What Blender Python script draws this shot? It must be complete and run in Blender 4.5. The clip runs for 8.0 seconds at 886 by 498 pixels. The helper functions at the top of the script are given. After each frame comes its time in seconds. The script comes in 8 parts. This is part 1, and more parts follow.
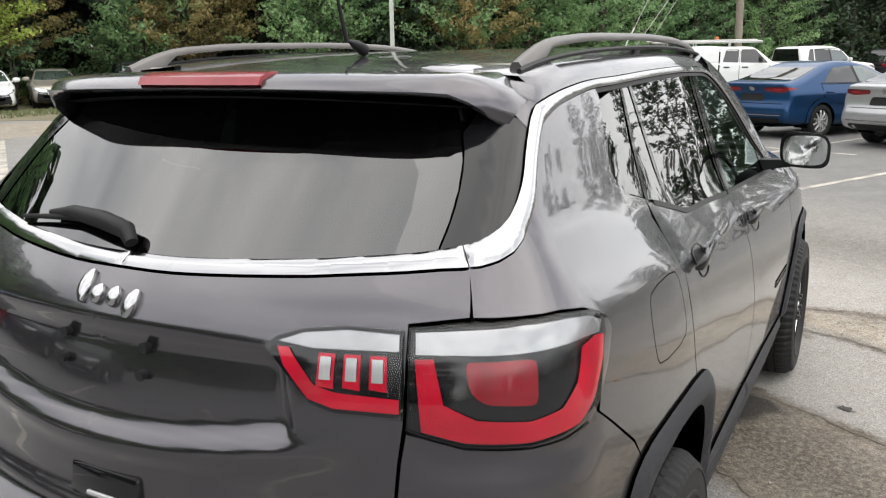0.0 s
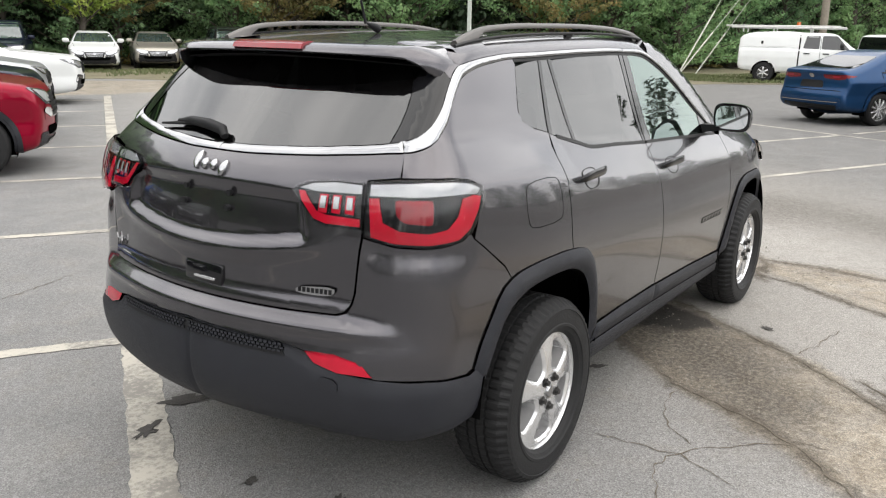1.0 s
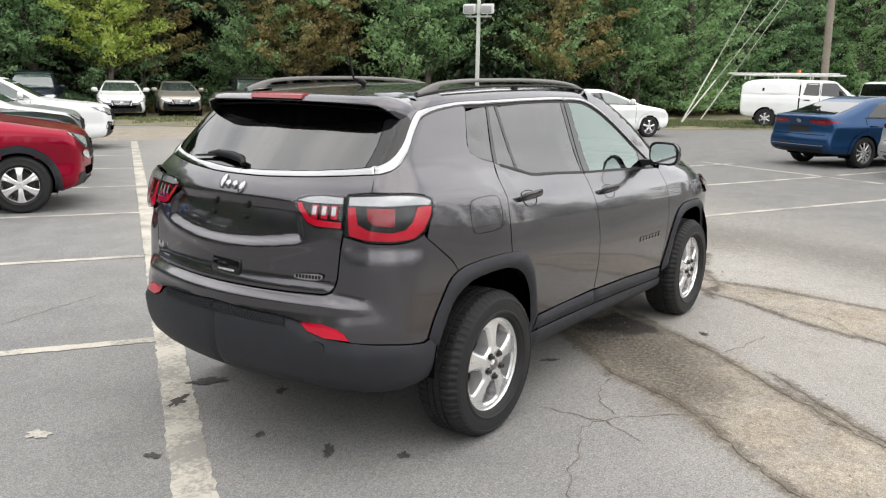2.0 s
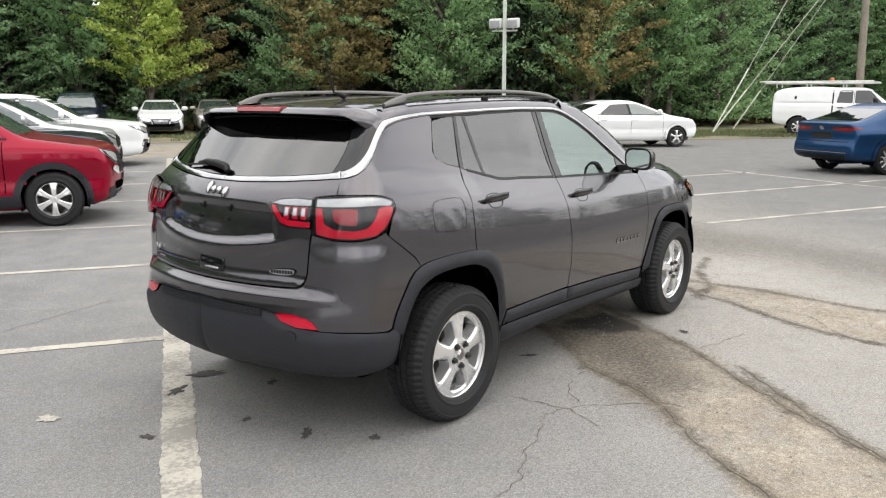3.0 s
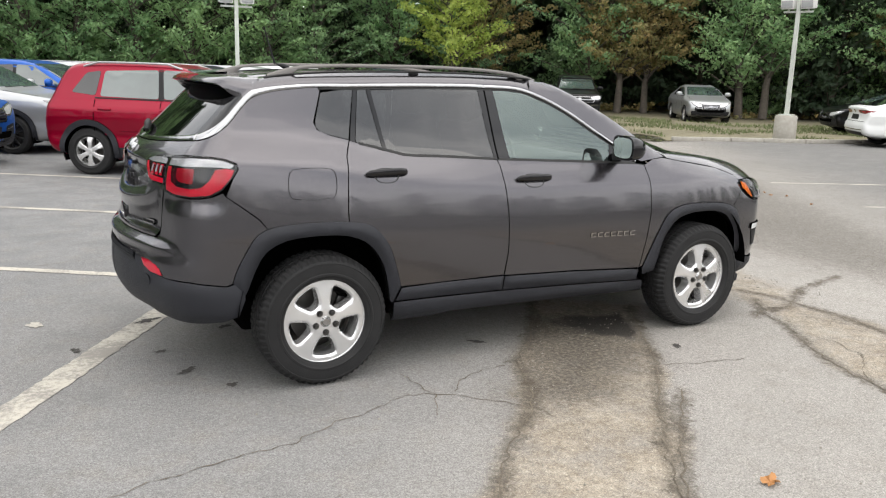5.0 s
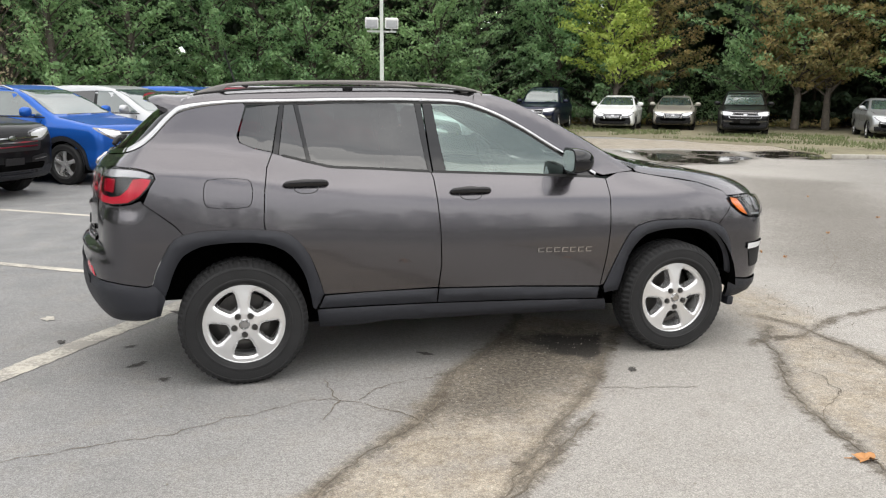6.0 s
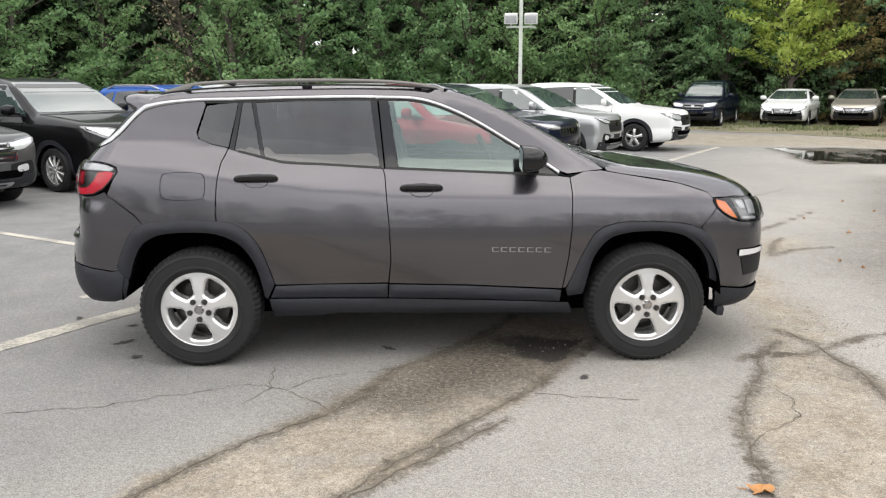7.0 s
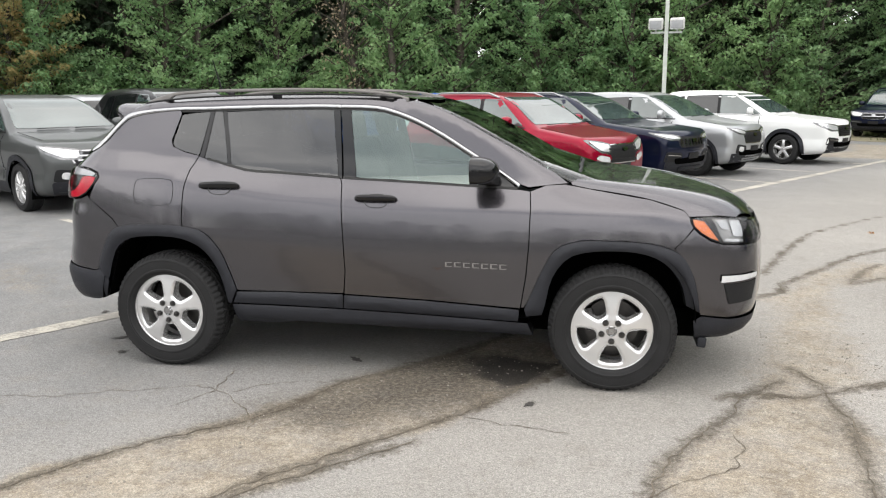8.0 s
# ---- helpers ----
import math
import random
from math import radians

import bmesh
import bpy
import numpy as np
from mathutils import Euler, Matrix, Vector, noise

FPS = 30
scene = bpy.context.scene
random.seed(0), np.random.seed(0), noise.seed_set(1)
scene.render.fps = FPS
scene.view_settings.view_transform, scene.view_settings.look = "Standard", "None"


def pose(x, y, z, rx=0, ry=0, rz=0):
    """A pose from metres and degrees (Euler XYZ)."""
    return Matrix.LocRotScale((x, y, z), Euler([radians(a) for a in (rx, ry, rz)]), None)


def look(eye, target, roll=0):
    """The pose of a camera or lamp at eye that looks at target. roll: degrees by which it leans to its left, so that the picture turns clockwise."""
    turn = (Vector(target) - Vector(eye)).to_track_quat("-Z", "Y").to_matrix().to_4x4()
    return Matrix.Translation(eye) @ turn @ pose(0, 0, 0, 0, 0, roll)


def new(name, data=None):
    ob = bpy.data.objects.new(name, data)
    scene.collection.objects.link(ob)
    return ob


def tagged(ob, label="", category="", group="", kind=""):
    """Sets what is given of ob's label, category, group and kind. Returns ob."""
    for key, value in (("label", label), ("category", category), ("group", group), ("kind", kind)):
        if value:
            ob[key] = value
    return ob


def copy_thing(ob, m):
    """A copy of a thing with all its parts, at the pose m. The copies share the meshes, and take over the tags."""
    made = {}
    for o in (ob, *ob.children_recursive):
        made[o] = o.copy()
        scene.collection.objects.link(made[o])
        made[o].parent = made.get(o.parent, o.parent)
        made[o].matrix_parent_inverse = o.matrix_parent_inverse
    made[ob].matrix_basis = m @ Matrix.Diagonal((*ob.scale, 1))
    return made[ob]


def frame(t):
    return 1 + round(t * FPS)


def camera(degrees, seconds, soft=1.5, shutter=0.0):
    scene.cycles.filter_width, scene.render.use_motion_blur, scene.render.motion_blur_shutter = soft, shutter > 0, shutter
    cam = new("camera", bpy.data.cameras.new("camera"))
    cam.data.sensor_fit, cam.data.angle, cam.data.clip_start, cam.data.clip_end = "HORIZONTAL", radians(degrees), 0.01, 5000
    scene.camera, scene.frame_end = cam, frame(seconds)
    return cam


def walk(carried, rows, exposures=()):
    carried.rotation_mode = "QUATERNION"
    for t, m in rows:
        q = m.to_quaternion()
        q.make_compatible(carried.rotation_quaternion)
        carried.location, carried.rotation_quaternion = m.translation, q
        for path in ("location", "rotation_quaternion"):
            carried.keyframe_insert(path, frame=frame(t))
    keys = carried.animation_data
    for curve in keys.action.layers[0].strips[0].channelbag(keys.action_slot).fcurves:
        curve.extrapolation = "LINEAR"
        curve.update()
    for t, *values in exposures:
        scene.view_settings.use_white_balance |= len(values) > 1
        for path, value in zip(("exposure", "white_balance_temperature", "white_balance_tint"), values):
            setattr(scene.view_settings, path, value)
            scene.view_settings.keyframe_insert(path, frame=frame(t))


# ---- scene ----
cam = camera(56.9, 8.0, 1.2)
PATH = [
    (0, (-1.746, -1.247, 1.607), (-0.042, -0.30, 1.153), -0.9),
    (0.5, (-2.112, -1.686, 1.617), (-0.452, -0.68, 1.134), 1.0),
    (1, (-2.532, -2.137, 1.622), (-0.939, -1.041, 1.111), 1.1),
    (1.5, (-2.901, -2.504, 1.635), (-1.31, -1.386, 1.168), 1.3),
    (1.7, (-2.996, -2.652, 1.644), (-1.404, -1.52, 1.211), 1.3),
    (2.8, (-3.275, -3.167, 1.655), (-1.711, -1.98, 1.273), -0.4),
    (3, (-3.161, -3.295, 1.641), (-1.626, -2.068, 1.27), -0.1),
    (3.5, (-2.842, -3.663, 1.615), (-1.404, -2.323, 1.243), 0.9),
    (4, (-2.421, -4.056, 1.641), (-1.126, -2.581, 1.256), 1.4),
    (4.2, (-2.245, -4.22, 1.649), (-1.025, -2.686, 1.249), 1.6),
    (5.3, (-1.018, -4.992, 1.617), (-0.218, -3.206, 1.204), 1.4),
    (5.5, (-0.734, -5.161, 1.611), (-0.03, -3.333, 1.207), 1.1),
    (6, (-0.063, -5.336, 1.618), (0.442, -3.439, 1.236), 0.5),
    (6.5, (0.591, -5.522, 1.618), (0.885, -3.582, 1.23), 0.1),
    (7, (1.259, -5.532, 1.63), (1.328, -3.572, 1.236), -0.1),
    (7.5, (1.912, -5.494, 1.628), (1.742, -3.539, 1.243), -0.5),
    (8, (2.532, -5.294, 1.629), (2.167, -3.363, 1.256), -0.3),
]
walk(cam, [(t, look(eye, target, roll)) for t, eye, target, roll in PATH], [(0.0, 0.54, 6850, 10)])


# ---- light ----
world = bpy.data.worlds.new("sky")
scene.world = world
world.use_nodes = True
wn, wl = world.node_tree.nodes, world.node_tree.links
wn.clear()
w_out = wn.new("ShaderNodeOutputWorld")
w_bg = wn.new("ShaderNodeBackground")
w_sky = wn.new("ShaderNodeTexSky")
w_sky.sky_type, w_sky.sun_disc = "NISHITA", False
w_sky.sun_elevation, w_sky.sun_rotation = radians(72), radians(157)
w_co = wn.new("ShaderNodeTexCoord")
w_no = wn.new("ShaderNodeTexNoise")
w_no.inputs["Scale"].default_value, w_no.inputs["Detail"].default_value = 2.2, 6.0
w_no.inputs["Roughness"].default_value = 0.55
w_map = wn.new("ShaderNodeMapping")
w_map.inputs["Scale"].default_value = (1, 1, 2.0)
w_ramp = wn.new("ShaderNodeValToRGB")
w_ramp.color_ramp.elements[0].position, w_ramp.color_ramp.elements[0].color = 0.3, (4.6, 4.9, 5.4, 1)
w_ramp.color_ramp.elements[1].position, w_ramp.color_ramp.elements[1].color = 0.72, (13.5, 13.6, 13.8, 1)
w_mix = wn.new("ShaderNodeMixRGB")
w_mix.inputs[0].default_value = 0.88
wl.new(w_co.outputs["Generated"], w_map.inputs["Vector"])
wl.new(w_map.outputs[0], w_no.inputs["Vector"])
wl.new(w_no.outputs["Fac"], w_ramp.inputs[0])
wl.new(w_sky.outputs[0], w_mix.inputs[1])
wl.new(w_ramp.outputs[0], w_mix.inputs[2])
wl.new(w_mix.outputs[0], w_bg.inputs["Color"])
w_bg.inputs["Strength"].default_value = 0.17
wl.new(w_bg.outputs[0], w_out.inputs["Surface"])
sun = new("sun", bpy.data.lights.new("sun", "SUN"))
sun.data.energy, sun.data.angle, sun.data.color = 0.8, radians(75), (1.0, 0.97, 0.92)
sun.matrix_world = look((3, -7, 24), (0, 0, 0))


# ---- materials ----
def node_mat(name):
    m = bpy.data.materials.new(name)
    m.use_nodes = True
    b = m.node_tree.nodes["Principled BSDF"]
    return m, m.node_tree.nodes, m.node_tree.links, b


def mat(name, color, rough=0.5, metal=0.0, vary=0.12, scale=12.0, bump=0.0, bump_scale=80.0, coat=0.0, rand=0.0, spec=0.5):
    """A surface with colour variation at two scales, and fine relief."""
    m, n, l, b = node_mat(name)
    co = n.new("ShaderNodeTexCoord")
    a = n.new("ShaderNodeTexNoise")
    a.inputs["Scale"].default_value, a.inputs["Detail"].default_value = scale, 5
    c = n.new("ShaderNodeTexNoise")
    c.inputs["Scale"].default_value, c.inputs["Detail"].default_value = scale * 0.13, 3
    l.new(co.outputs["Object"], a.inputs["Vector"])
    l.new(co.outputs["Object"], c.inputs["Vector"])
    s = n.new("ShaderNodeMath")
    s.operation = "ADD"
    l.new(a.outputs["Fac"], s.inputs[0])
    l.new(c.outputs["Fac"], s.inputs[1])
    last = s
    if rand:
        oi = n.new("ShaderNodeObjectInfo")
        mm = n.new("ShaderNodeMath")
        mm.operation, mm.inputs[1].default_value = "MULTIPLY_ADD", rand
        l.new(oi.outputs["Random"], mm.inputs[0])
        l.new(s.outputs[0], mm.inputs[2])
        last = mm
    r = n.new("ShaderNodeMapRange")
    r.inputs["From Min"].default_value, r.inputs["From Max"].default_value = 0.55, 1.45 + rand
    r.inputs["To Min"].default_value, r.inputs["To Max"].default_value = 1 - vary, 1 + vary
    l.new(last.outputs[0], r.inputs["Value"])
    v = n.new("ShaderNodeVectorMath")
    v.operation = "SCALE"
    v.inputs[0].default_value = color
    l.new(r.outputs[0], v.inputs["Scale"])
    l.new(v.outputs[0], b.inputs["Base Color"])
    b.inputs["Roughness"].default_value, b.inputs["Metallic"].default_value = rough, metal
    b.inputs["Coat Weight"].default_value, b.inputs["Coat Roughness"].default_value = coat, 0.03
    b.inputs["Specular IOR Level"].default_value = spec
    if bump:
        t = n.new("ShaderNodeTexNoise")
        t.inputs["Scale"].default_value, t.inputs["Detail"].default_value = bump_scale, 4
        l.new(co.outputs["Object"], t.inputs["Vector"])
        bp = n.new("ShaderNodeBump")
        bp.inputs["Strength"].default_value, bp.inputs["Distance"].default_value = bump, 0.01
        l.new(t.outputs["Fac"], bp.inputs["Height"])
        l.new(bp.outputs[0], b.inputs["Normal"])
    return m


def paint(name, color, metal=0.35, rough=0.32, coat=0.45):
    return mat(name, color, rough, metal, vary=0.05, scale=3.0, coat=coat, spec=0.05)


M_BLACK = mat("black_plastic", (0.012, 0.012, 0.013), 0.55, bump=0.15, bump_scale=400, spec=0.3)
M_CLAD = mat("grey_cladding", (0.021, 0.022, 0.027), 0.50, bump=0.25, bump_scale=600, vary=0.15, spec=0.3)
M_RUBBER = mat("tyre_rubber", (0.017, 0.017, 0.0175), 0.62, vary=0.35, scale=9, bump=0.2, bump_scale=120, spec=0.25)
M_ALLOY = mat("alloy", (0.74, 0.74, 0.74), 0.26, 0.72, vary=0.06, coat=0.5)
M_DARKALLOY = mat("dark_alloy", (0.03, 0.03, 0.032), 0.35, 0.6)
M_CHROME = mat("chrome", (0.43, 0.43, 0.435), 0.13, 1.0, vary=0.03)
M_TINT = mat("dark_glass", (0.006, 0.007, 0.008), 0.03, vary=0.2, scale=1.5, spec=0.6)
M_PANE = mat("car_glass", (0.050, 0.074, 0.070), 0.03, vary=0.6, scale=1.5, spec=0.5)
for m, ior in ((M_TINT, 1.65), (M_PANE, 2.1)):
    m.node_tree.nodes["Principled BSDF"].inputs["IOR"].default_value = ior
M_REDLENS = mat("red_lens", (0.48, 0.008, 0.028), 0.10, coat=0.4, vary=0.35, scale=14, spec=0.3)
M_TAILRED = mat("tail_lens", (0.17, 0.004, 0.008), 0.15, coat=0.4, vary=0.4, scale=14, spec=0.3)
M_CLEARLENS = mat("clear_lens", (0.46, 0.47, 0.48), 0.14, 0.4, coat=1.0, vary=0.12, scale=25)
M_AMBER = mat("amber_lens", (0.62, 0.14, 0.015), 0.15, coat=1.0)
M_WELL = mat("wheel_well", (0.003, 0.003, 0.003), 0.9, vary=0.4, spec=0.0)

# ---- building helpers ----
from mathutils.bvhtree import BVHTree
from mathutils.geometry import delaunay_2d_cdt

UX, UY = math.cos(radians(-33.07)), math.sin(radians(-33.07))  # the way the parked rows face
VX, VY = -UY, UX  # along the rows


def lot(a, b):
    """A place in the car park: a metres along the way the rows face, b along the row line, from a crossing of the painted lines."""
    return (-0.068 + a * UX + b * VX, 1.54 + a * UY + b * VY)


def mesh_ob(name, verts, faces, material, parent=None, label="", smooth=True, normals=None):
    me = bpy.data.meshes.new(name)
    me.from_pydata([tuple(v) for v in verts], [], [tuple(f) for f in faces])
    me.materials.append(material)
    if smooth:
        me.polygons.foreach_set("use_smooth", [True] * len(me.polygons))
    if normals is not None:
        me.normals_split_custom_set_from_vertices([tuple(v) for v in normals])
    ob = new(name, me)
    if parent is not None:
        ob.parent = parent
    if label:
        tagged(ob, label)
    return ob


def part(name, bm, material, parent=None, label="", smooth=True, sharp=0.7):
    me = bpy.data.meshes.new(name)
    bm.normal_update()
    if smooth:
        for e in bm.edges:
            if len(e.link_faces) == 2 and e.calc_face_angle(0) > sharp:
                e.smooth = False
        for f in bm.faces:
            f.smooth = True
    bm.to_mesh(me)
    bm.free()
    me.materials.append(material)
    ob = new(name, me)
    if parent is not None:
        ob.parent = parent
    if label:
        tagged(ob, label)
    return ob


def part_of(ob_mesh, name, parent, m):
    """Another part on the same mesh."""
    ob = new(name, ob_mesh.data)
    ob.parent = parent
    ob.matrix_local = m
    return ob


def box_into(bm, size, m=Matrix(), bevel=0.0, seg=2):
    r = bmesh.ops.create_cube(bm, size=1.0, matrix=m @ Matrix.Diagonal((*size, 1)))
    if bevel:
        es = {e for v in r["verts"] for e in v.link_edges}
        bmesh.ops.bevel(bm, geom=list(es), offset=bevel, segments=seg, affect="EDGES", profile=0.5)


def cyl_into(bm, r1, r2, depth, m=Matrix(), seg=24):
    bmesh.ops.create_cone(bm, cap_ends=True, segments=seg, radius1=r1, radius2=r2, depth=depth, matrix=m)


def tube_into(bm, pts, radius, seg=8, caps=True):
    """A tube along points; radius one number or one for each point."""
    pts = [Vector(p) for p in pts]
    rad = radius if isinstance(radius, (list, tuple)) else [radius] * len(pts)
    rings, up = [], Vector((0.13, 0.21, 0.97))
    for i, p in enumerate(pts):
        d = (pts[min(i + 1, len(pts) - 1)] - pts[max(i - 1, 0)]).normalized()
        a = d.cross(up)
        if a.length < 0.05:
            a = d.cross(Vector((1, 0, 0)))
        a.normalize()
        b = d.cross(a)
        rings.append([bm.verts.new(p + rad[i] * (math.cos(t) * a + math.sin(t) * b)) for t in (2 * math.pi * k / seg for k in range(seg))])
    for r0, r1 in zip(rings, rings[1:]):
        for k in range(seg):
            bm.faces.new((r0[k], r0[(k + 1) % seg], r1[(k + 1) % seg], r1[k]))
    if caps:
        bm.faces.new(list(reversed(rings[0])))
        bm.faces.new(rings[-1])


def turned(profile, seg=40, axis="y"):
    """Verts and faces of a profile of (radius, height) turned about the axis y."""
    verts, faces, n = [], [], len(profile)
    for k in range(seg):
        a = 2 * math.pi * k / seg
        verts += [(r * math.cos(a), h, r * math.sin(a)) for r, h in profile]
    for k in range(seg):
        for i in range(n - 1):
            a, b = k * n + i, (k + 1) % seg * n + i
            faces.append((a, b, b + 1, a + 1))
    return verts, faces


def rounded(poly, times=2):
    """Cuts the corners of a closed outline."""
    p = np.array(poly, float)
    for _ in range(times):
        q = np.roll(p, -1, 0)
        p = np.stack([0.75 * p + 0.25 * q, 0.25 * p + 0.75 * q], 1).reshape(-1, 2)
    return p


def soft(poly, r=0.04):
    """Rounds the corners of a closed outline by a length."""
    p, out = np.array(poly, float), []
    for a, b, c in zip(np.roll(p, 1, 0), p, np.roll(p, -1, 0)):
        la, lc = np.linalg.norm(a - b), np.linalg.norm(c - b)
        u, v = b + (a - b) * min(0.45, r / la), b + (c - b) * min(0.45, r / lc)
        out += [u, 0.25 * u + 0.5 * b + 0.25 * v, v]
    return np.array(out)


def resampled(poly, h):
    out = []
    p = np.array(poly, float)
    for a, b in zip(p, np.roll(p, -1, 0)):
        n = max(1, int(np.linalg.norm(b - a) / h + 0.5))
        out += [a + (b - a) * k / n for k in range(n)]
    return np.array(out)


def inside(p, poly):
    p, a = np.asarray(p, float), np.asarray(poly, float)
    b = np.roll(a, -1, 0)
    x, y = p[:, None, 0], p[:, None, 1]
    cross = ((a[None, :, 1] > y) != (b[None, :, 1] > y)) & (
        x < (b[None, :, 0] - a[None, :, 0]) * (y - a[None, :, 1]) / (b[None, :, 1] - a[None, :, 1] + 1e-12) + a[None, :, 0])
    return cross.sum(1) % 2 == 1


def seg_dist(p, a, b):
    """Distance of points p to segments a-b: (n, m)."""
    ab = b - a
    t = (((p[:, None] - a) * ab).sum(-1) / ((ab * ab).sum(-1) + 1e-12)).clip(0, 1)
    return np.linalg.norm(p[:, None] - a - t[..., None] * ab, axis=-1)


def poly_dist(p, poly):
    """Signed distance to a closed outline, negative inside."""
    a = np.asarray(poly, float)
    d = seg_dist(p, a, np.roll(a, -1, 0)).min(1)
    return np.where(inside(p, a), -d, d)


def flat_patch(poly, h, holes=()):
    """Points, triangles and rim loops that fill an outline in the plane, evenly."""
    loops = [resampled(poly, h)] + [resampled(q, h) for q in holes]
    pts = np.concatenate(loops)
    lo, hi = pts.min(0), pts.max(0)
    gx, gy = np.meshgrid(np.arange(lo[0] + h / 2, hi[0], h), np.arange(lo[1] + h / 2, hi[1], h))
    grid = np.stack([gx.ravel(), gy.ravel()], 1)
    ok = inside(grid, loops[0])
    for q in loops[1:]:
        ok &= ~inside(grid, q)
    a = np.concatenate(loops)
    b = np.concatenate([np.roll(q, -1, 0) for q in loops])
    grid = grid[ok]
    if len(grid):
        grid = grid[np.concatenate([seg_dist(g, a, b).min(1) for g in np.array_split(grid, max(1, len(grid) // 2000))]) > 0.45 * h]
    edges, n = [], 0
    for q in loops:
        edges += [(n + k, n + (k + 1) % len(q)) for k in range(len(q))]
        n += len(q)
    allp = np.concatenate([pts, grid])
    v, _, f, ov, _, _ = delaunay_2d_cdt([Vector(q) for q in allp], edges, [], 0, 1e-6)
    v = np.array([tuple(q) for q in v])
    f = np.array([t for t in f if len(t) == 3])
    c = v[f].mean(1)
    ok = inside(c, loops[0])
    for q in loops[1:]:
        ok &= ~inside(c, q)
    back = {}
    for k, olds in enumerate(ov):
        for o in olds:
            back[o] = k
    rims, n = [], 0
    for q in loops:
        rims.append([back[n + k] for k in range(len(q))])
        n += len(q)
    f = f[ok]
    area = np.cross(v[f[:, 1]] - v[f[:, 0]], v[f[:, 2]] - v[f[:, 0]])
    f[area < 0] = f[area < 0][:, ::-1]
    return v, f, rims


class Shape:
    """A rounded car shell: a side outline, a half-width by height, and how it narrows and bows to its ends."""

    def __init__(self, *args, **kw):
        self.setup(*args, **kw)

    def setup(self, outline, section, k=0.1, rear=(0.3, -0.9, 0.06), front=(2.2, 3.5, 0.12), bow=(0.12, 0.2), ktop=None, fine=0.025):
        self.outline = resampled(rounded(outline, 2), 0.2)
        self.sec = np.array(section, float)
        self.k, self.rear, self.front, self.bow = k, rear, front, bow
        self.ktop = ktop or k
        self.wide = self.sec[:, 1].max()
        # distances to the side outline, kept on a lattice
        lo, hi = self.outline.min(0) - 0.6, self.outline.max(0) + 0.6
        self.lo, self.step = lo, fine
        nx, nz = ((hi - lo) / fine).astype(int) + 1
        g = np.stack(np.meshgrid(lo[0] + fine * np.arange(nx), lo[1] + fine * np.arange(nz), indexing="ij"), -1).reshape(-1, 2)
        self.grid = np.concatenate([poly_dist(c, self.outline) for c in np.array_split(g, max(1, len(g) // 4000))]).reshape(nx, nz)
        if fine < 0.02:
            for _ in range(3):
                a = np.pad(self.grid, 1, mode="reflect", reflect_type="odd")
                self.grid = (a[:-2, 1:-1] + a[2:, 1:-1] + a[1:-1, :-2] + a[1:-1, 2:] + 4 * a[1:-1, 1:-1]) / 8

    def side(self, x, z):
        u = ((x - self.lo[0]) / self.step).clip(0, self.grid.shape[0] - 1.001)
        v = ((z - self.lo[1]) / self.step).clip(0, self.grid.shape[1] - 1.001)
        i, j = u.astype(int), v.astype(int)
        u, v, g = u - i, v - j, self.grid
        return (g[i, j] * (1 - u) + g[i + 1, j] * u) * (1 - v) + (g[i, j + 1] * (1 - u) + g[i + 1, j + 1] * u) * v

    def half(self, x, z):
        w = np.interp(z, self.sec[:, 0], self.sec[:, 1])
        a = ((self.rear[0] - x) / (self.rear[0] - self.rear[1])).clip(0, 1.3)
        b = ((x - self.front[0]) / (self.front[1] - self.front[0])).clip(0, 1.3)
        return w - self.rear[2] * a**2 - self.front[2] * b**2

    def f(self, p):
        x, y, z = p[:, 0], np.abs(p[:, 1]), p[:, 2]
        mid = 0.5 * (self.rear[1] + self.front[1])
        q = (y / self.wide) ** 2
        s = np.where(x < mid, -self.bow[0] * ((mid - x) / (mid - self.rear[1])).clip(0, 1) ** 2, self.bow[1] * ((x - mid) / (self.front[1] - mid)).clip(0, 1) ** 2)
        d1 = self.side(x + s * q, z)
        d2 = y - self.half(x, z)
        k = self.k + (self.ktop - self.k) * ((z - 1.0) / 0.4).clip(0, 1)
        h = (k - np.abs(d1 - d2)).clip(0, None)
        return np.maximum(d1, d2) + h * h / (4 * k)

    def shoot(self, o, d, far=3.0, rounds=22):
        """The points where rays from within leave the shell."""
        lo, hi = np.zeros(len(o)), np.full(len(o), far)
        for _ in range(rounds):
            mid = (lo + hi) / 2
            out = self.f(o + d * mid[:, None]) > 0
            hi, lo = np.where(out, mid, hi), np.where(out, lo, mid)
        return o + d * ((lo + hi) / 2)[:, None]

    def normal(self, p, e=0.02):
        g = np.stack([self.f(p + e * a) - self.f(p - e * a) for a in np.eye(3)], 1)
        return g / np.maximum(np.linalg.norm(g, axis=1, keepdims=True), 1e-9)


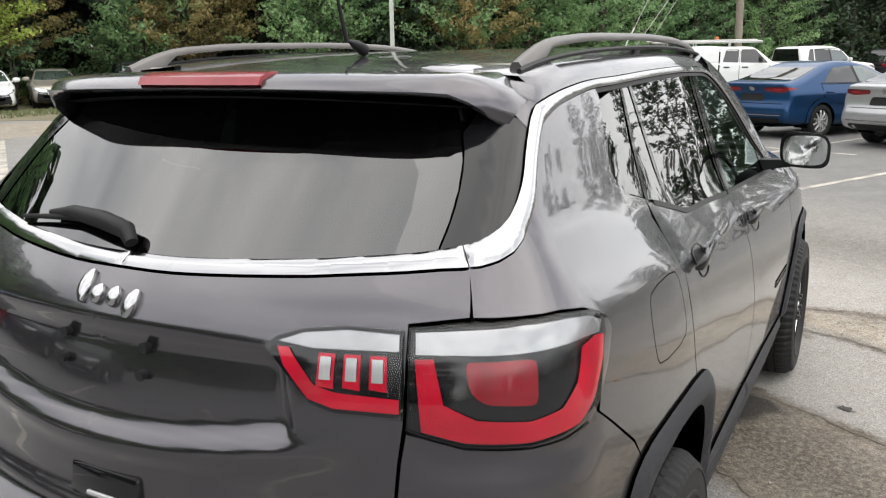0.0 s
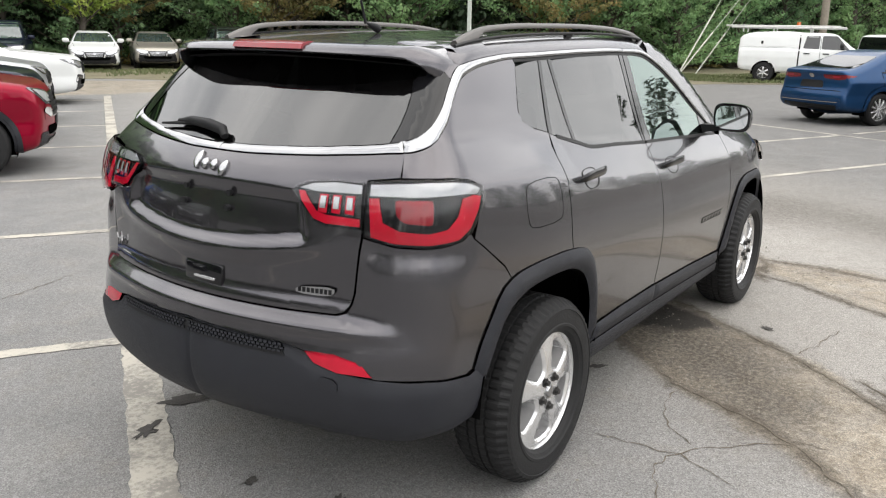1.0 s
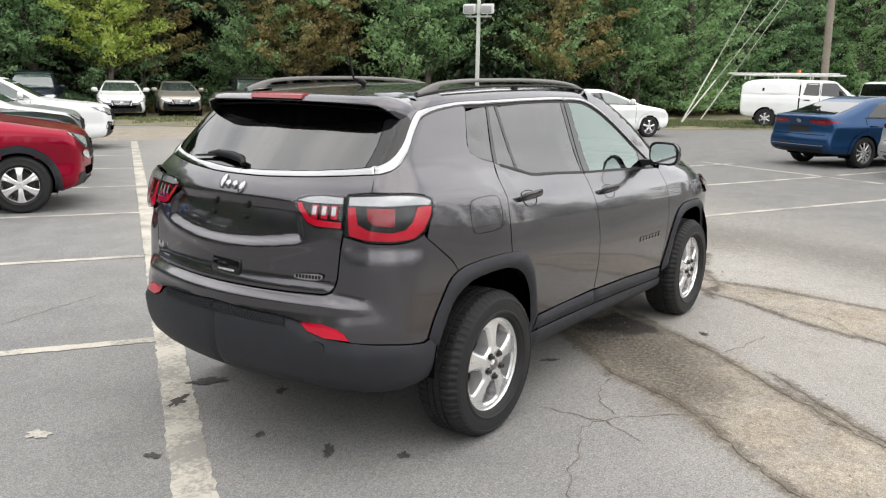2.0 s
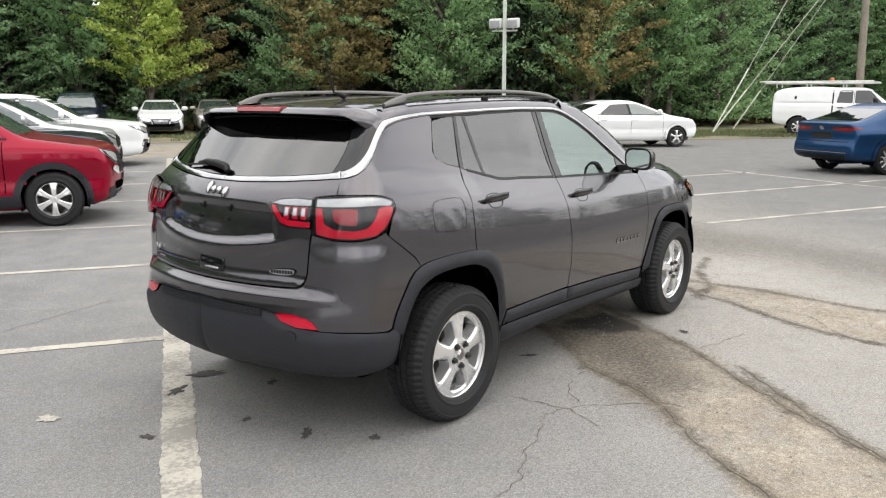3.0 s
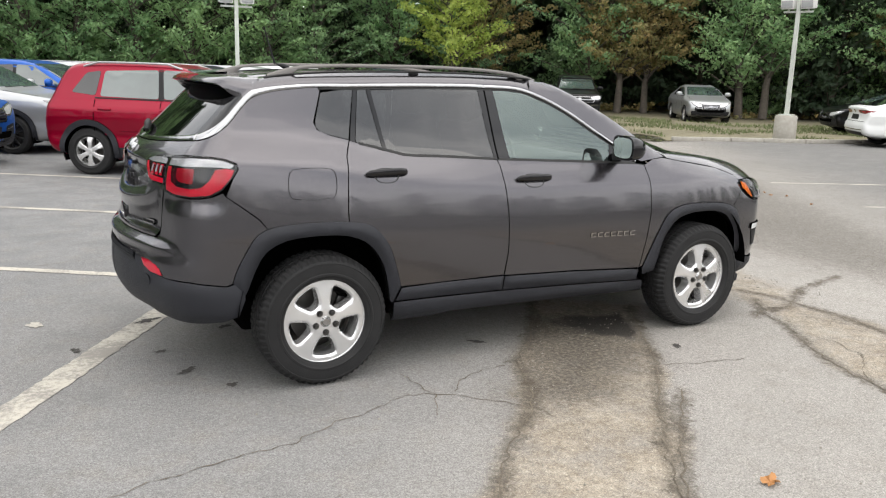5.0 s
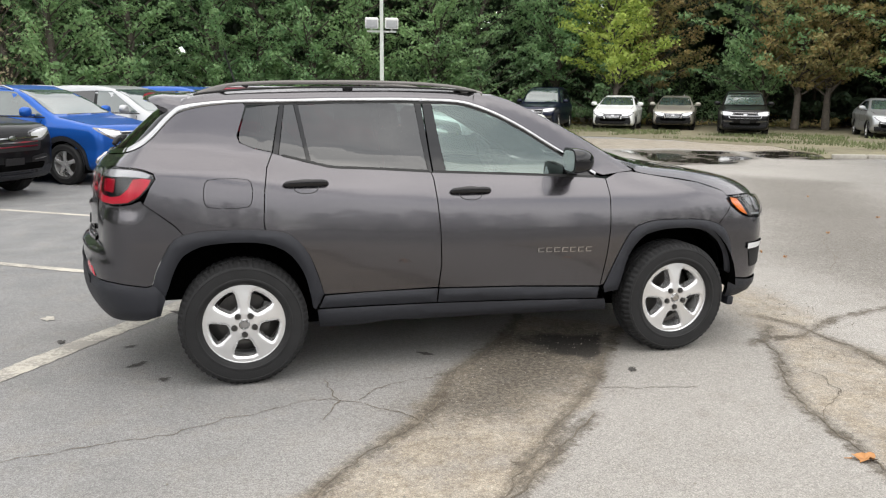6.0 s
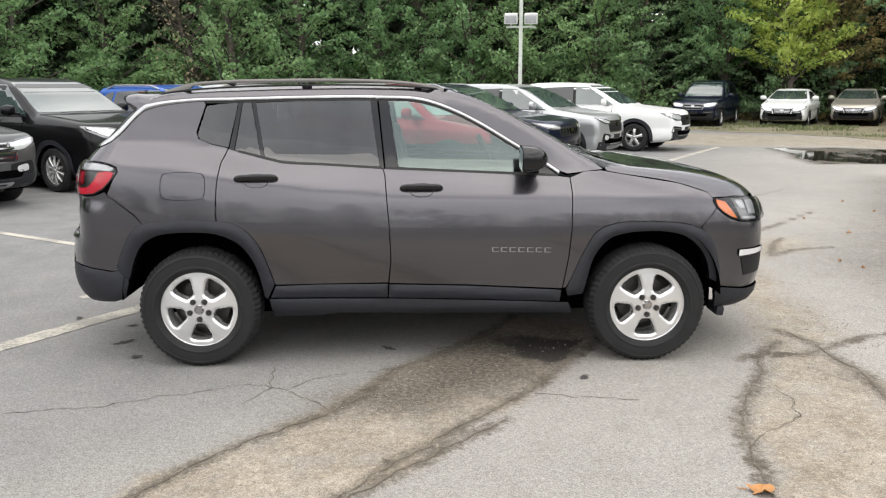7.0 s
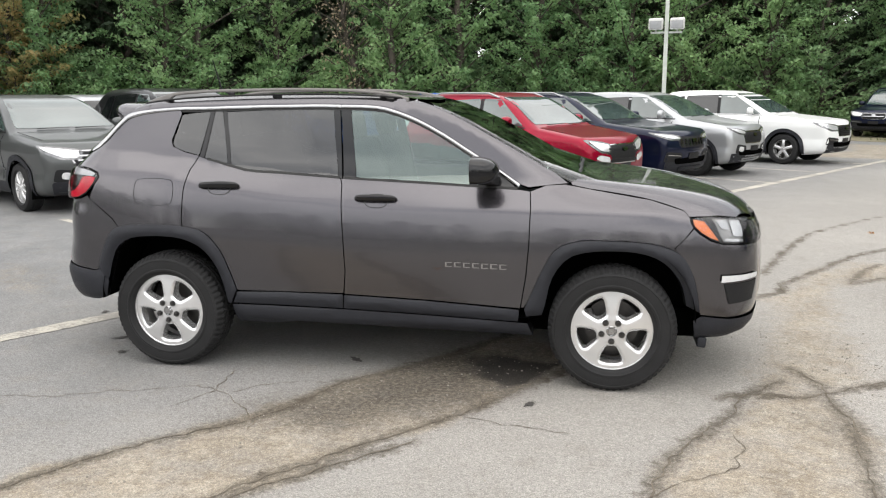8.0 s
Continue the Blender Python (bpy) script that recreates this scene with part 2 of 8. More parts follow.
def shell(shape, core, outer, cell, wheels=(), arch=0.37):
    """The closed skin of a shape as verts, faces, normals; faces in the wheel arches are left out."""
    lo, hi = np.array(outer[0]), np.array(outer[1])
    n = np.maximum(2, ((hi - lo) / cell).round().astype(int))
    index, pts, faces = {}, [], []

    def at(i, j, k):
        key = (i, j, k)
        if key not in index:
            index[key] = len(pts)
            pts.append(lo + (hi - lo) * np.array(key) / n)
        return index[key]

    for ax in range(3):
        b, c = (ax + 1) % 3, (ax + 2) % 3
        for side in (0, n[ax]):
            for i in range(n[b]):
                for j in range(n[c]):
                    quad = []
                    for di, dj in ((0, 0), (1, 0), (1, 1), (0, 1)):
                        key = [0, 0, 0]
                        key[ax], key[b], key[c] = side, i + di, j + dj
                        quad.append(at(*key))
                    faces.append(quad if side else quad[::-1])
    pts = np.array(pts)
    o = np.clip(pts, core[0], core[1])
    d = pts - o
    d /= np.linalg.norm(d, axis=1, keepdims=True)
    p = shape.shoot(o, d, 4.0)
    # pull skin points near an arch onto its circle
    for wx, wz in wheels:
        r = p[:, [0, 2]] - (wx, wz)
        m = np.linalg.norm(r, axis=1)
        near = (np.abs(m - arch) < 0.6 * cell) & (np.abs(p[:, 1]) > 0.5 * shape.wide)
        q = np.array((wx, wz)) + r * (arch / np.maximum(m, 1e-6))[:, None]
        o2 = np.stack([q[:, 0], 0 * m, q[:, 1]], 1)[near]
        d2 = np.stack([0 * m, np.sign(p[:, 1]), 0 * m], 1)[near]
        if near.any():
            p[near] = shape.shoot(o2, d2, 1.5)
    faces = np.array(faces)
    c = p[faces].mean(1)
    keep = np.ones(len(faces), bool)
    for wx, wz in wheels:
        keep &= ~((np.hypot(c[:, 0] - wx, c[:, 2] - wz) < arch - 0.01) & (np.abs(c[:, 1]) > 0.5 * shape.wide))
    return p, faces[keep], shape.normal(p)


def side_map(shape, sign):
    return lambda uv: shape.shoot(np.stack([uv[:, 0], 0 * uv[:, 0], uv[:, 1]], 1), np.tile([0.0, sign, 0.0], (len(uv), 1)), 1.6)


def end_map(shape, x0, sign):
    return lambda uv: shape.shoot(np.stack([0 * uv[:, 0] + x0, uv[:, 0], uv[:, 1]], 1), np.tile([float(sign), 0.0, 0.0], (len(uv), 1)), 3.5)


def top_map(shape, z0):
    return lambda uv: shape.shoot(np.stack([uv[:, 0], uv[:, 1], 0 * uv[:, 0] + z0], 1), np.tile([0.0, 0.0, 1.0], (len(uv), 1)), 1.6)


def panel(name, shape, to3d, poly, material, parent, lift=0.003, depth=0.012, h=0.08, holes=(), label="", bulge=0.0):
    """A sheet that follows the shell within an outline, lifted off it, with a rim that turns inwards."""
    uv, f, rims = flat_patch(poly, h, holes)
    p = to3d(uv)
    nor = shape.normal(p)
    if bulge:
        e = np.concatenate([resampled(q, h) for q in (poly, *holes)])
        dist = seg_dist(uv, e, np.roll(e, -1, 0)).min(1) if not holes else seg_dist(uv, e, e).min(1)
        lift = lift + bulge * (1 - np.exp(-dist / max(bulge, 1e-3) / 1.2))[:, None]
    v = p + nor * lift
    if len(f):
        g = np.cross(v[f[:, 1]] - v[f[:, 0]], v[f[:, 2]] - v[f[:, 0]])
        if (g * nor[f[:, 0]]).sum() < 0:
            f = f[:, ::-1]
    verts, norms, faces = list(v), list(nor), [tuple(t) for t in f]
    for rim in rims:
        n0 = len(verts)
        inner = v[rim] - nor[rim] * depth
        out = np.roll(v[rim], -1, 0) - np.roll(v[rim], 1, 0)
        side = np.cross(out, nor[rim])
        side /= np.maximum(np.linalg.norm(side, axis=1, keepdims=True), 1e-9)
        verts += list(v[rim]) + list(inner)
        norms += list(side) * 2
        k = len(rim)
        faces += [(n0 + i, n0 + (i + 1) % k, n0 + k + (i + 1) % k, n0 + k + i) for i in range(k)]
    return mesh_ob(name, verts, faces, material, parent, label, normals=norms)

# ---- ground ----
def wander(p, scale, amount, seed=0.0):
    """Moves points about a little, so that edges between surfaces run unevenly."""
    out = np.empty_like(p)
    for i, (x, y) in enumerate(p):
        v = noise.noise_vector(Vector((x * scale, y * scale, seed)))
        w = noise.noise_vector(Vector((x * scale * 3.1, y * scale * 3.1, seed + 7)))
        out[i] = (x + amount * (v.x + 0.5 * w.x), y + amount * (v.y + 0.5 * w.y))
    return out


CRACK_A = [(1.95, 0.1), (1.76, -0.27), (1.52, -0.57), (1.32, -0.80), (1.14, -0.98), (1.06, -1.16), (0.97, -1.38), (0.83, -1.60), (0.63, -1.79), (0.45, -1.95), (0.32, -2.13), (0.18, -2.32), (0.02, -2.62), (-0.2, -3.2), (-0.5, -4.2)]
CRACK_B = [(2.55, -0.35), (2.33, -0.63), (2.10, -1.00), (1.90, -1.32), (1.70, -1.55), (1.46, -1.83), (1.25, -2.08), (1.02, -2.38), (0.86, -2.62), (0.70, -2.86), (0.45, -3.4), (0.2, -4.3)]
CRACK_B2 = [(1.72, -1.72), (1.42, -2.02), (1.14, -2.32), (0.90, -2.60), (0.62, -3.0)]
CRACK_C = [(3.60, -0.55), (3.34, -0.84), (3.26, -1.10), (3.10, -1.36), (2.93, -1.64), (2.83, -1.90), (2.77, -2.12), (2.72, -2.40), (2.60, -2.9), (2.5, -3.8)]
CRACK_D = [(3.70, -0.30), (3.82, -0.60), (3.79, -0.90), (3.83, -1.15), (3.78, -1.40), (3.72, -1.75), (3.68, -2.05), (3.75, -2.6)]
CRACK_E = [(3.21, -0.88), (3.40, -0.80), (3.66, -0.82), (3.97, -0.61), (4.20, -0.48), (4.9, -0.3)]
CRACK_F = [(3.75, 1.35), (3.89, 1.55), (4.06, 1.70), (4.13, 2.00), (4.40, 2.38), (4.77, 2.94), (5.10, 3.41), (5.46, 3.77), (6.6, 5.0)]
CRACK_G = [(4.05, 2.4), (4.20, 2.84), (4.63, 3.96), (4.98, 4.74), (5.53, 5.46), (6.21, 6.27), (7.5, 7.6)]
CRACK_H = [(5.5, 2.5), (5.04, 2.37), (4.70, 2.09), (5.01, 2.72), (5.23, 3.02)]
THIN = [
    [(-1.6, -1.75), (-0.68, -1.53), (-0.36, -1.49), (-0.11, -1.36), (0.08, -1.30), (0.33, -1.19), (0.56, -1.29), (0.74, -1.48), (0.84, -1.60)],
    [(0.57, -1.27), (0.69, -1.13), (0.85, -1.04), (1.05, -1.02)],
    [(0.84, -1.60), (0.88, -1.74)],
    [(1.90, -1.38), (2.12, -1.45), (2.44, -1.51)],
    [(2.77, -2.09), (2.92, -1.94), (3.18, -1.75), (3.24, -1.50), (3.21, -1.37)],
    [(5.3, 0.9), (5.8, 1.4), (6.3, 2.2), (6.7, 2.6)],
    [(-3.2, 3.1), (-1.9, 2.3), (-0.8, 2.6), (0.4, 2.9)],
    [(0.42, -0.9), (0.46, -1.25), (0.36, -1.5)],
]
TAN_A = CRACK_A + CRACK_B[::-1]
TAN_B = CRACK_C + [(3.1, -4.2), (3.9, -3.6)] + CRACK_D[::-1]
TAN_C = [(3.3, -0.9), (3.55, 0.2), (3.8, 1.4), (4.3, 2.3), (5.0, 3.2), (5.6, 3.0), (5.2, 2.3), (4.7, 1.9), (4.4, 0.9), (4.3, 0.0), (4.3, -0.6), (3.8, -1.0)]
STREAK = [(9.4, 9.4), (7.6, 6.2), (6.1, 3.8), (4.9, 1.8), (4.7, 0.0), (4.9, -1.0), (4.5, -1.9), (4.0, -3.2), (6.3, -3.0), (6.8, -1.2), (7.1, 0.0), (7.9, 1.2), (9.2, 3.3), (11.6, 7.4)]
TAN_D = [(-3.4, 1.9), (-2.9, 2.0), (-2.1, 1.35), (-1.7, 0.6), (-2.1, 0.2), (-3.4, 0.9)]
SAND = [(7.6, 17.5), (9.6, 19.6), (10.4, 22.8), (14.0, 19.9), (16.6, 16.3), (15.2, 13.4), (12.6, 16.2), (9.6, 16.4)]
PUDDLES = [[(9.6, 11.3), (10.1, 13.4), (10.5, 15.5), (12.2, 15.5), (13.4, 14.7), (12.7, 12.5), (11.2, 11.1)], [(13.1, 12.6), (13.9, 14.5), (15.1, 15.1), (15.8, 13.4), (15.4, 12.0), (14.0, 11.9)]]
DAMP = [(1.78, -0.42), (2.05, -0.30), (2.36, -0.46), (2.30, -0.74), (2.05, -0.92), (1.80, -0.76)]

gx = np.concatenate([[-900, -300, -120, -60], np.arange(-40, -3.5, 1.0), np.arange(-3.5, 6.5, 0.05), np.arange(6.5, 20, 0.25), np.arange(20, 60, 1.0), [70, 120, 300, 900]])
gy = np.concatenate([[-900, -300, -120, -60], np.arange(-40, -5, 1.0), np.arange(-5, 4, 0.05), np.arange(4, 24, 0.25), np.arange(24, 60, 1.0), [70, 120, 300, 900]])
GX, GY = np.meshgrid(gx, gy)
gv = np.stack([GX.ravel(), GY.ravel(), 0 * GX.ravel()], 1)
flat = gv[:, :2]
near = (np.abs(flat[:, 0] - 8) < 18) & (np.abs(flat[:, 1] - 9) < 17)
bent = flat[near].copy()
bent = wander(bent, 1.3, 0.16)


def zone(poly, soft):
    """1 well inside an outline, 0 outside, with a soft edge."""
    out = np.zeros(len(flat))
    lo, hi = np.min(poly, 0) - 1, np.max(poly, 0) + 1
    k = ((bent > lo) & (bent < hi)).all(1)
    d = np.concatenate([poly_dist(c, poly) for c in np.array_split(bent[k], max(1, int(k.sum()) // 4000))])
    sub = np.zeros(len(bent))
    sub[k] = 1 / (1 + np.exp((d / soft).clip(-30, 30)))
    out[near] = sub
    return out


def beside(line, reach):
    """Fades from 1 on a line to 0."""
    out = np.zeros(len(flat))
    p = np.array(line, float)
    k = ((bent > p.min(0) - 1) & (bent < p.max(0) + 1)).all(1)
    d = np.concatenate([seg_dist(c, p[:-1], p[1:]).min(1) for c in np.array_split(bent[k], max(1, int(k.sum()) // 4000))])
    sub = np.zeros(len(bent))
    sub[k] = np.exp(-((d / reach) ** 2))
    out[near] = sub
    return out


tan = np.maximum.reduce([0.95 * zone(TAN_A, 0.10), 0.85 * zone(TAN_B, 0.15), 0.7 * zone(TAN_C, 0.2), 0.45 * zone(TAN_D, 0.2), zone(SAND, 0.5)])
dark = np.maximum.reduce([0.62 * zone(STREAK, 0.35), 0.92 * zone([(2.3, -0.2), (1.7, -0.2), (1.2, -0.9), (0.75, -1.65), (1.25, -1.75), (1.9, -1.25), (2.4, -0.6)], 0.16), 0.55 * zone([(3.35, -1.15), (3.75, -1.0), (3.9, -1.3), (3.6, -1.5)], 0.1), 0.35 * zone(TAN_D, 0.25)]
                         + [0.30 * beside(c, 0.16) for c in (CRACK_A, CRACK_B, CRACK_C, CRACK_D)])
# how far each place lies from a broken seam
seam = np.full(len(flat), 0.5)
for c in (CRACK_A, CRACK_B, CRACK_B2, CRACK_C, CRACK_D, CRACK_E, CRACK_F, CRACK_G, CRACK_H):
    c = np.array(c, float)
    hit = np.nonzero(((flat > c.min(0) - 0.5) & (flat < c.max(0) + 0.5)).all(1))[0]
    for part_hit in np.array_split(hit, max(1, len(hit) // 4000)):
        seam[part_hit] = np.minimum(seam[part_hit], seg_dist(flat[part_hit], c[:-1], c[1:]).min(1))
soaked = zone(DAMP, 0.05)
across = (flat[:, 0] + 0.07) * UX + (flat[:, 1] - 1.54) * UY
dark = np.maximum(dark, 0.42 / (1 + np.exp((-(across - 5.2) / 0.7).clip(-50, 50))) * (1 - zone(SAND, 0.6)) * (flat[:, 1] < 60))
# unseen ground darkened so that the middle car's doors mirror less light
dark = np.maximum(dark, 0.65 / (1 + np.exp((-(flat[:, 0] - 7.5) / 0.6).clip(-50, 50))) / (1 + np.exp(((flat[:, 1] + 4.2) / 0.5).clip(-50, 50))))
bay = 1 / (1 + np.exp((((flat[:, 0] + 0.07) * UX + (flat[:, 1] - 1.54) * UY - 0.6) / 0.8).clip(-50, 50)))
bay = np.maximum(bay, zone([(-6, 2), (1.6, 0.2), (0.9, -1.4), (0.2, -2.1), (-1.2, -3.2), (-6, -5)], 0.35) * 0.8)
far_bay = (flat[:, 0] + 0.07) * UX + (flat[:, 1] - 1.54) * UY
bay = np.maximum(bay, 0.9 / (1 + np.exp((-(far_bay - 7.6) / 0.5).clip(-50, 50))) * (1 - zone(SAND, 0.6)))
# ground behind the camera, unseen, toned darker too for dimmer reflections
bay = np.maximum(bay, 1 / (1 + np.exp(((flat[:, 1] + 4.8) / 0.3).clip(-50, 50))))
wet = np.maximum.reduce([zone(q, 0.06) for q in PUDDLES])
ni = len(gx)
idx = np.arange(len(gv)).reshape(len(gy), ni)
gf = np.stack([idx[:-1, :-1], idx[:-1, 1:], idx[1:, 1:], idx[1:, :-1]], -1).reshape(-1, 4)


def asphalt_mat():
    m, n, l, b = node_mat("asphalt")
    at = n.new("ShaderNodeAttribute")
    at.attribute_name = "stains"
    sep = n.new("ShaderNodeSeparateColor")
    l.new(at.outputs["Color"], sep.inputs[0])
    co = n.new("ShaderNodeTexCoord")

    def tex(scale, detail, rough=0.6):
        t = n.new("ShaderNodeTexNoise")
        t.inputs["Scale"].default_value, t.inputs["Detail"].default_value, t.inputs["Roughness"].default_value = scale, detail, rough
        l.new(co.outputs["Object"], t.inputs["Vector"])
        return t

    def mixer(fac, a, c):
        x = n.new("ShaderNodeMixRGB")
        if isinstance(fac, float):
            x.inputs[0].default_value = fac
        else:
            l.new(fac, x.inputs[0])
        for s, v in ((1, a), (2, c)):
            if isinstance(v, tuple):
                x.inputs[s].default_value = (*v, 1)
            else:
                l.new(v, x.inputs[s])
        return x.outputs[0]

    def scaled(fac, lo, hi, a, c):
        r = n.new("ShaderNodeMapRange")
        for k, v in zip(("From Min", "From Max", "To Min", "To Max"), (lo, hi, a, c)):
            r.inputs[k].default_value = v
        l.new(fac, r.inputs["Value"])
        return r.outputs[0]

    def product(a, c):
        x = n.new("ShaderNodeMath")
        x.operation = "MULTIPLY"
        l.new(a, x.inputs[0])
        l.new(c, x.inputs[1])
        return x.outputs[0]

    def moved(a, noise_out, amount):
        """A value pushed up and down by a noise."""
        x = n.new("ShaderNodeMath")
        x.operation, x.inputs[1].default_value = "MULTIPLY_ADD", amount
        l.new(noise_out, x.inputs[0])
        l.new(a, x.inputs[2])
        return x.outputs[0]

    def read(name):
        x = n.new("ShaderNodeAttribute")
        x.attribute_name = name
        return x.outputs["Fac"]

    big, mid, fine, grit, patchy = tex(0.35, 4), tex(2.2, 6), tex(38, 5, 0.7), tex(150, 3, 0.7), tex(4.5, 8, 0.72)
    ragged = tex(11, 8, 0.75)
    warm = mixer(scaled(big.outputs["Fac"], 0.35, 0.65, 0, 1), (0.270, 0.256, 0.234), (0.325, 0.307, 0.282))
    cool = mixer(scaled(mid.outputs["Fac"], 0.3, 0.7, 0, 1), (0.150, 0.152, 0.154), (0.215, 0.214, 0.212))
    col = mixer(sep.outputs["Blue"], warm, cool)
    # large soft blotches where water stood and dried
    col = mixer(scaled(patchy.outputs["Fac"], 0.50, 0.68, 0.0, 0.30), col, (0.19, 0.168, 0.138))
    tanc = mixer(scaled(mid.outputs["Fac"], 0.35, 0.65, 0, 1), (0.245, 0.204, 0.154), (0.360, 0.316, 0.254))
    edge = moved(moved(sep.outputs["Red"], ragged.outputs["Fac"], 0.55), fine.outputs["Fac"], 0.30)
    tan_on = product(scaled(edge, 0.78, 1.02, 0.0, 1.0), scaled(patchy.outputs["Fac"], 0.34, 0.58, 0.45, 1.0))
    tanc = mixer(scaled(ragged.outputs["Fac"], 0.46, 0.66, 0.0, 0.65), tanc, (0.150, 0.118, 0.082))
    tanc = mixer(scaled(fine.outputs["Fac"], 0.52, 0.70, 0.0, 0.5), tanc, (0.46, 0.42, 0.35))
    col = mixer(tan_on, col, tanc)
    dk_edge = moved(sep.outputs["Green"], ragged.outputs["Fac"], 0.9)
    dk = product(product(scaled(dk_edge, 0.60, 1.05, 0.0, 1.0), sep.outputs["Green"]), scaled(fine.outputs["Fac"], 0.35, 0.6, 1.25, 0.75))
    col = mixer(dk, col, (0.062, 0.051, 0.038))
    # dirt banked along the broken seams, and the open seam itself
    reach = moved(moved(moved(read("seam"), ragged.outputs["Fac"], 0.26), patchy.outputs["Fac"], 0.10), fine.outputs["Fac"], 0.08)
    col = mixer(product(scaled(reach, 0.235, 0.285, 1.0, 0.0), scaled(patchy.outputs["Fac"], 0.36, 0.56, 1.0, 0.55)), col, (0.080, 0.064, 0.045))
    wet_on = moved(moved(read("soaked"), ragged.outputs["Fac"], 0.9), fine.outputs["Fac"], 0.5)
    wet_on = scaled(wet_on, 1.05, 1.40, 0.0, 0.92)
    col = mixer(wet_on, col, (0.020, 0.017, 0.014))
    # loose grains, light and dark
    vo = n.new("ShaderNodeTexVoronoi")
    vo.inputs["Scale"].default_value = 140
    l.new(co.outputs["Object"], vo.inputs["Vector"])
    sp = n.new("ShaderNodeVectorMath")
    sp.operation = "SCALE"
    l.new(col, sp.inputs[0])
    ad = n.new("ShaderNodeMath")
    ad.operation = "MULTIPLY"
    l.new(scaled(grit.outputs["Fac"], 0.3, 0.7, 0.60, 1.40), ad.inputs[0])
    l.new(scaled(fine.outputs["Fac"], 0.25, 0.75, 0.84, 1.16), ad.inputs[1])
    ad2 = n.new("ShaderNodeMath")
    ad2.operation = "MULTIPLY"
    l.new(ad.outputs[0], ad2.inputs[0])
    vr = n.new("ShaderNodeSeparateColor")
    l.new(vo.outputs["Color"], vr.inputs[0])
    l.new(scaled(vr.outputs["Red"], 0, 1, 0.78, 1.22), ad2.inputs[1])
    l.new(ad2.outputs[0], sp.inputs["Scale"])
    # standing water
    wa = n.new("ShaderNodeAttribute")
    wa.attribute_name = "water"
    wide = tex(0.9, 4)
    wv = n.new("ShaderNodeMath")
    wv.operation = "MULTIPLY"
    l.new(scaled(wide.outputs["Fac"], 0.38, 0.48, 0.0, 1.0), wv.inputs[0])
    l.new(wa.outputs["Fac"], wv.inputs[1])
    damp = mixer(wa.outputs["Fac"], sp.outputs[0], (0.085, 0.072, 0.055))
    col = mixer(wv.outputs[0], damp, (0.035, 0.030, 0.025))
    l.new(col, b.inputs["Base Color"])
    l.new(scaled(wv.outputs[0], 0.3, 0.7, 0.88, 0.04), b.inputs["Roughness"])
    bp = n.new("ShaderNodeBump")
    bp.inputs["Distance"].default_value = 0.006
    hs = n.new("ShaderNodeMath")
    hs.operation = "ADD"
    l.new(grit.outputs["Fac"], hs.inputs[0])
    l.new(vo.outputs["Distance"], hs.inputs[1])
    l.new(scaled(wv.outputs[0], 0.2, 0.6, 0.55, 0.0), bp.inputs["Strength"])
    l.new(hs.outputs[0], bp.inputs["Height"])
    l.new(bp.outputs[0], b.inputs["Normal"])
    return m


M_ASPHALT = asphalt_mat()
ground = tagged(mesh_ob("ground", gv, gf, M_ASPHALT, smooth=False), "grey worn asphalt of a car park with tan stains", "ground", kind="structure")
st = ground.data.color_attributes.new("stains", "FLOAT_COLOR", "POINT")
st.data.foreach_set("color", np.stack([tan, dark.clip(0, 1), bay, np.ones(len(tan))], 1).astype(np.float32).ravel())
wt = ground.data.attributes.new("water", "FLOAT", "POINT")
wt.data.foreach_set("value", wet.astype(np.float32))
for what, how in (("seam", seam), ("soaked", soaked)):
    ground.data.attributes.new(what, "FLOAT", "POINT").data.foreach_set("value", how.astype(np.float32))


# worn paint: asphalt shows through
def line_mat():
    m, n, l, b = node_mat("line_paint")
    co = n.new("ShaderNodeTexCoord")
    a, c = n.new("ShaderNodeTexNoise"), n.new("ShaderNodeTexNoise")
    a.inputs["Scale"].default_value, a.inputs["Detail"].default_value, a.inputs["Roughness"].default_value = 34, 8, 0.75
    c.inputs["Scale"].default_value, c.inputs["Detail"].default_value = 2.4, 3
    s = n.new("ShaderNodeMath")
    s.operation = "ADD"
    r = n.new("ShaderNodeMapRange")
    r.inputs["From Min"].default_value, r.inputs["From Max"].default_value = 0.93, 1.13
    x = n.new("ShaderNodeMixRGB")
    x.inputs[1].default_value, x.inputs[2].default_value = (0.47, 0.44, 0.38, 1), (0.25, 0.235, 0.21, 1)
    for t in (a, c):
        l.new(co.outputs["Object"], t.inputs["Vector"])
    l.new(a.outputs["Fac"], s.inputs[0])
    l.new(c.outputs["Fac"], s.inputs[1])
    l.new(s.outputs[0], r.inputs["Value"])
    l.new(r.outputs[0], x.inputs[0])
    l.new(x.outputs[0], b.inputs["Base Color"])
    b.inputs["Roughness"].default_value = 0.85
    bp = n.new("ShaderNodeBump")
    bp.inputs["Strength"].default_value, bp.inputs["Distance"].default_value = 0.5, 0.005
    l.new(a.outputs["Fac"], bp.inputs["Height"])
    l.new(bp.outputs[0], b.inputs["Normal"])
    return m


M_LINE = line_mat()


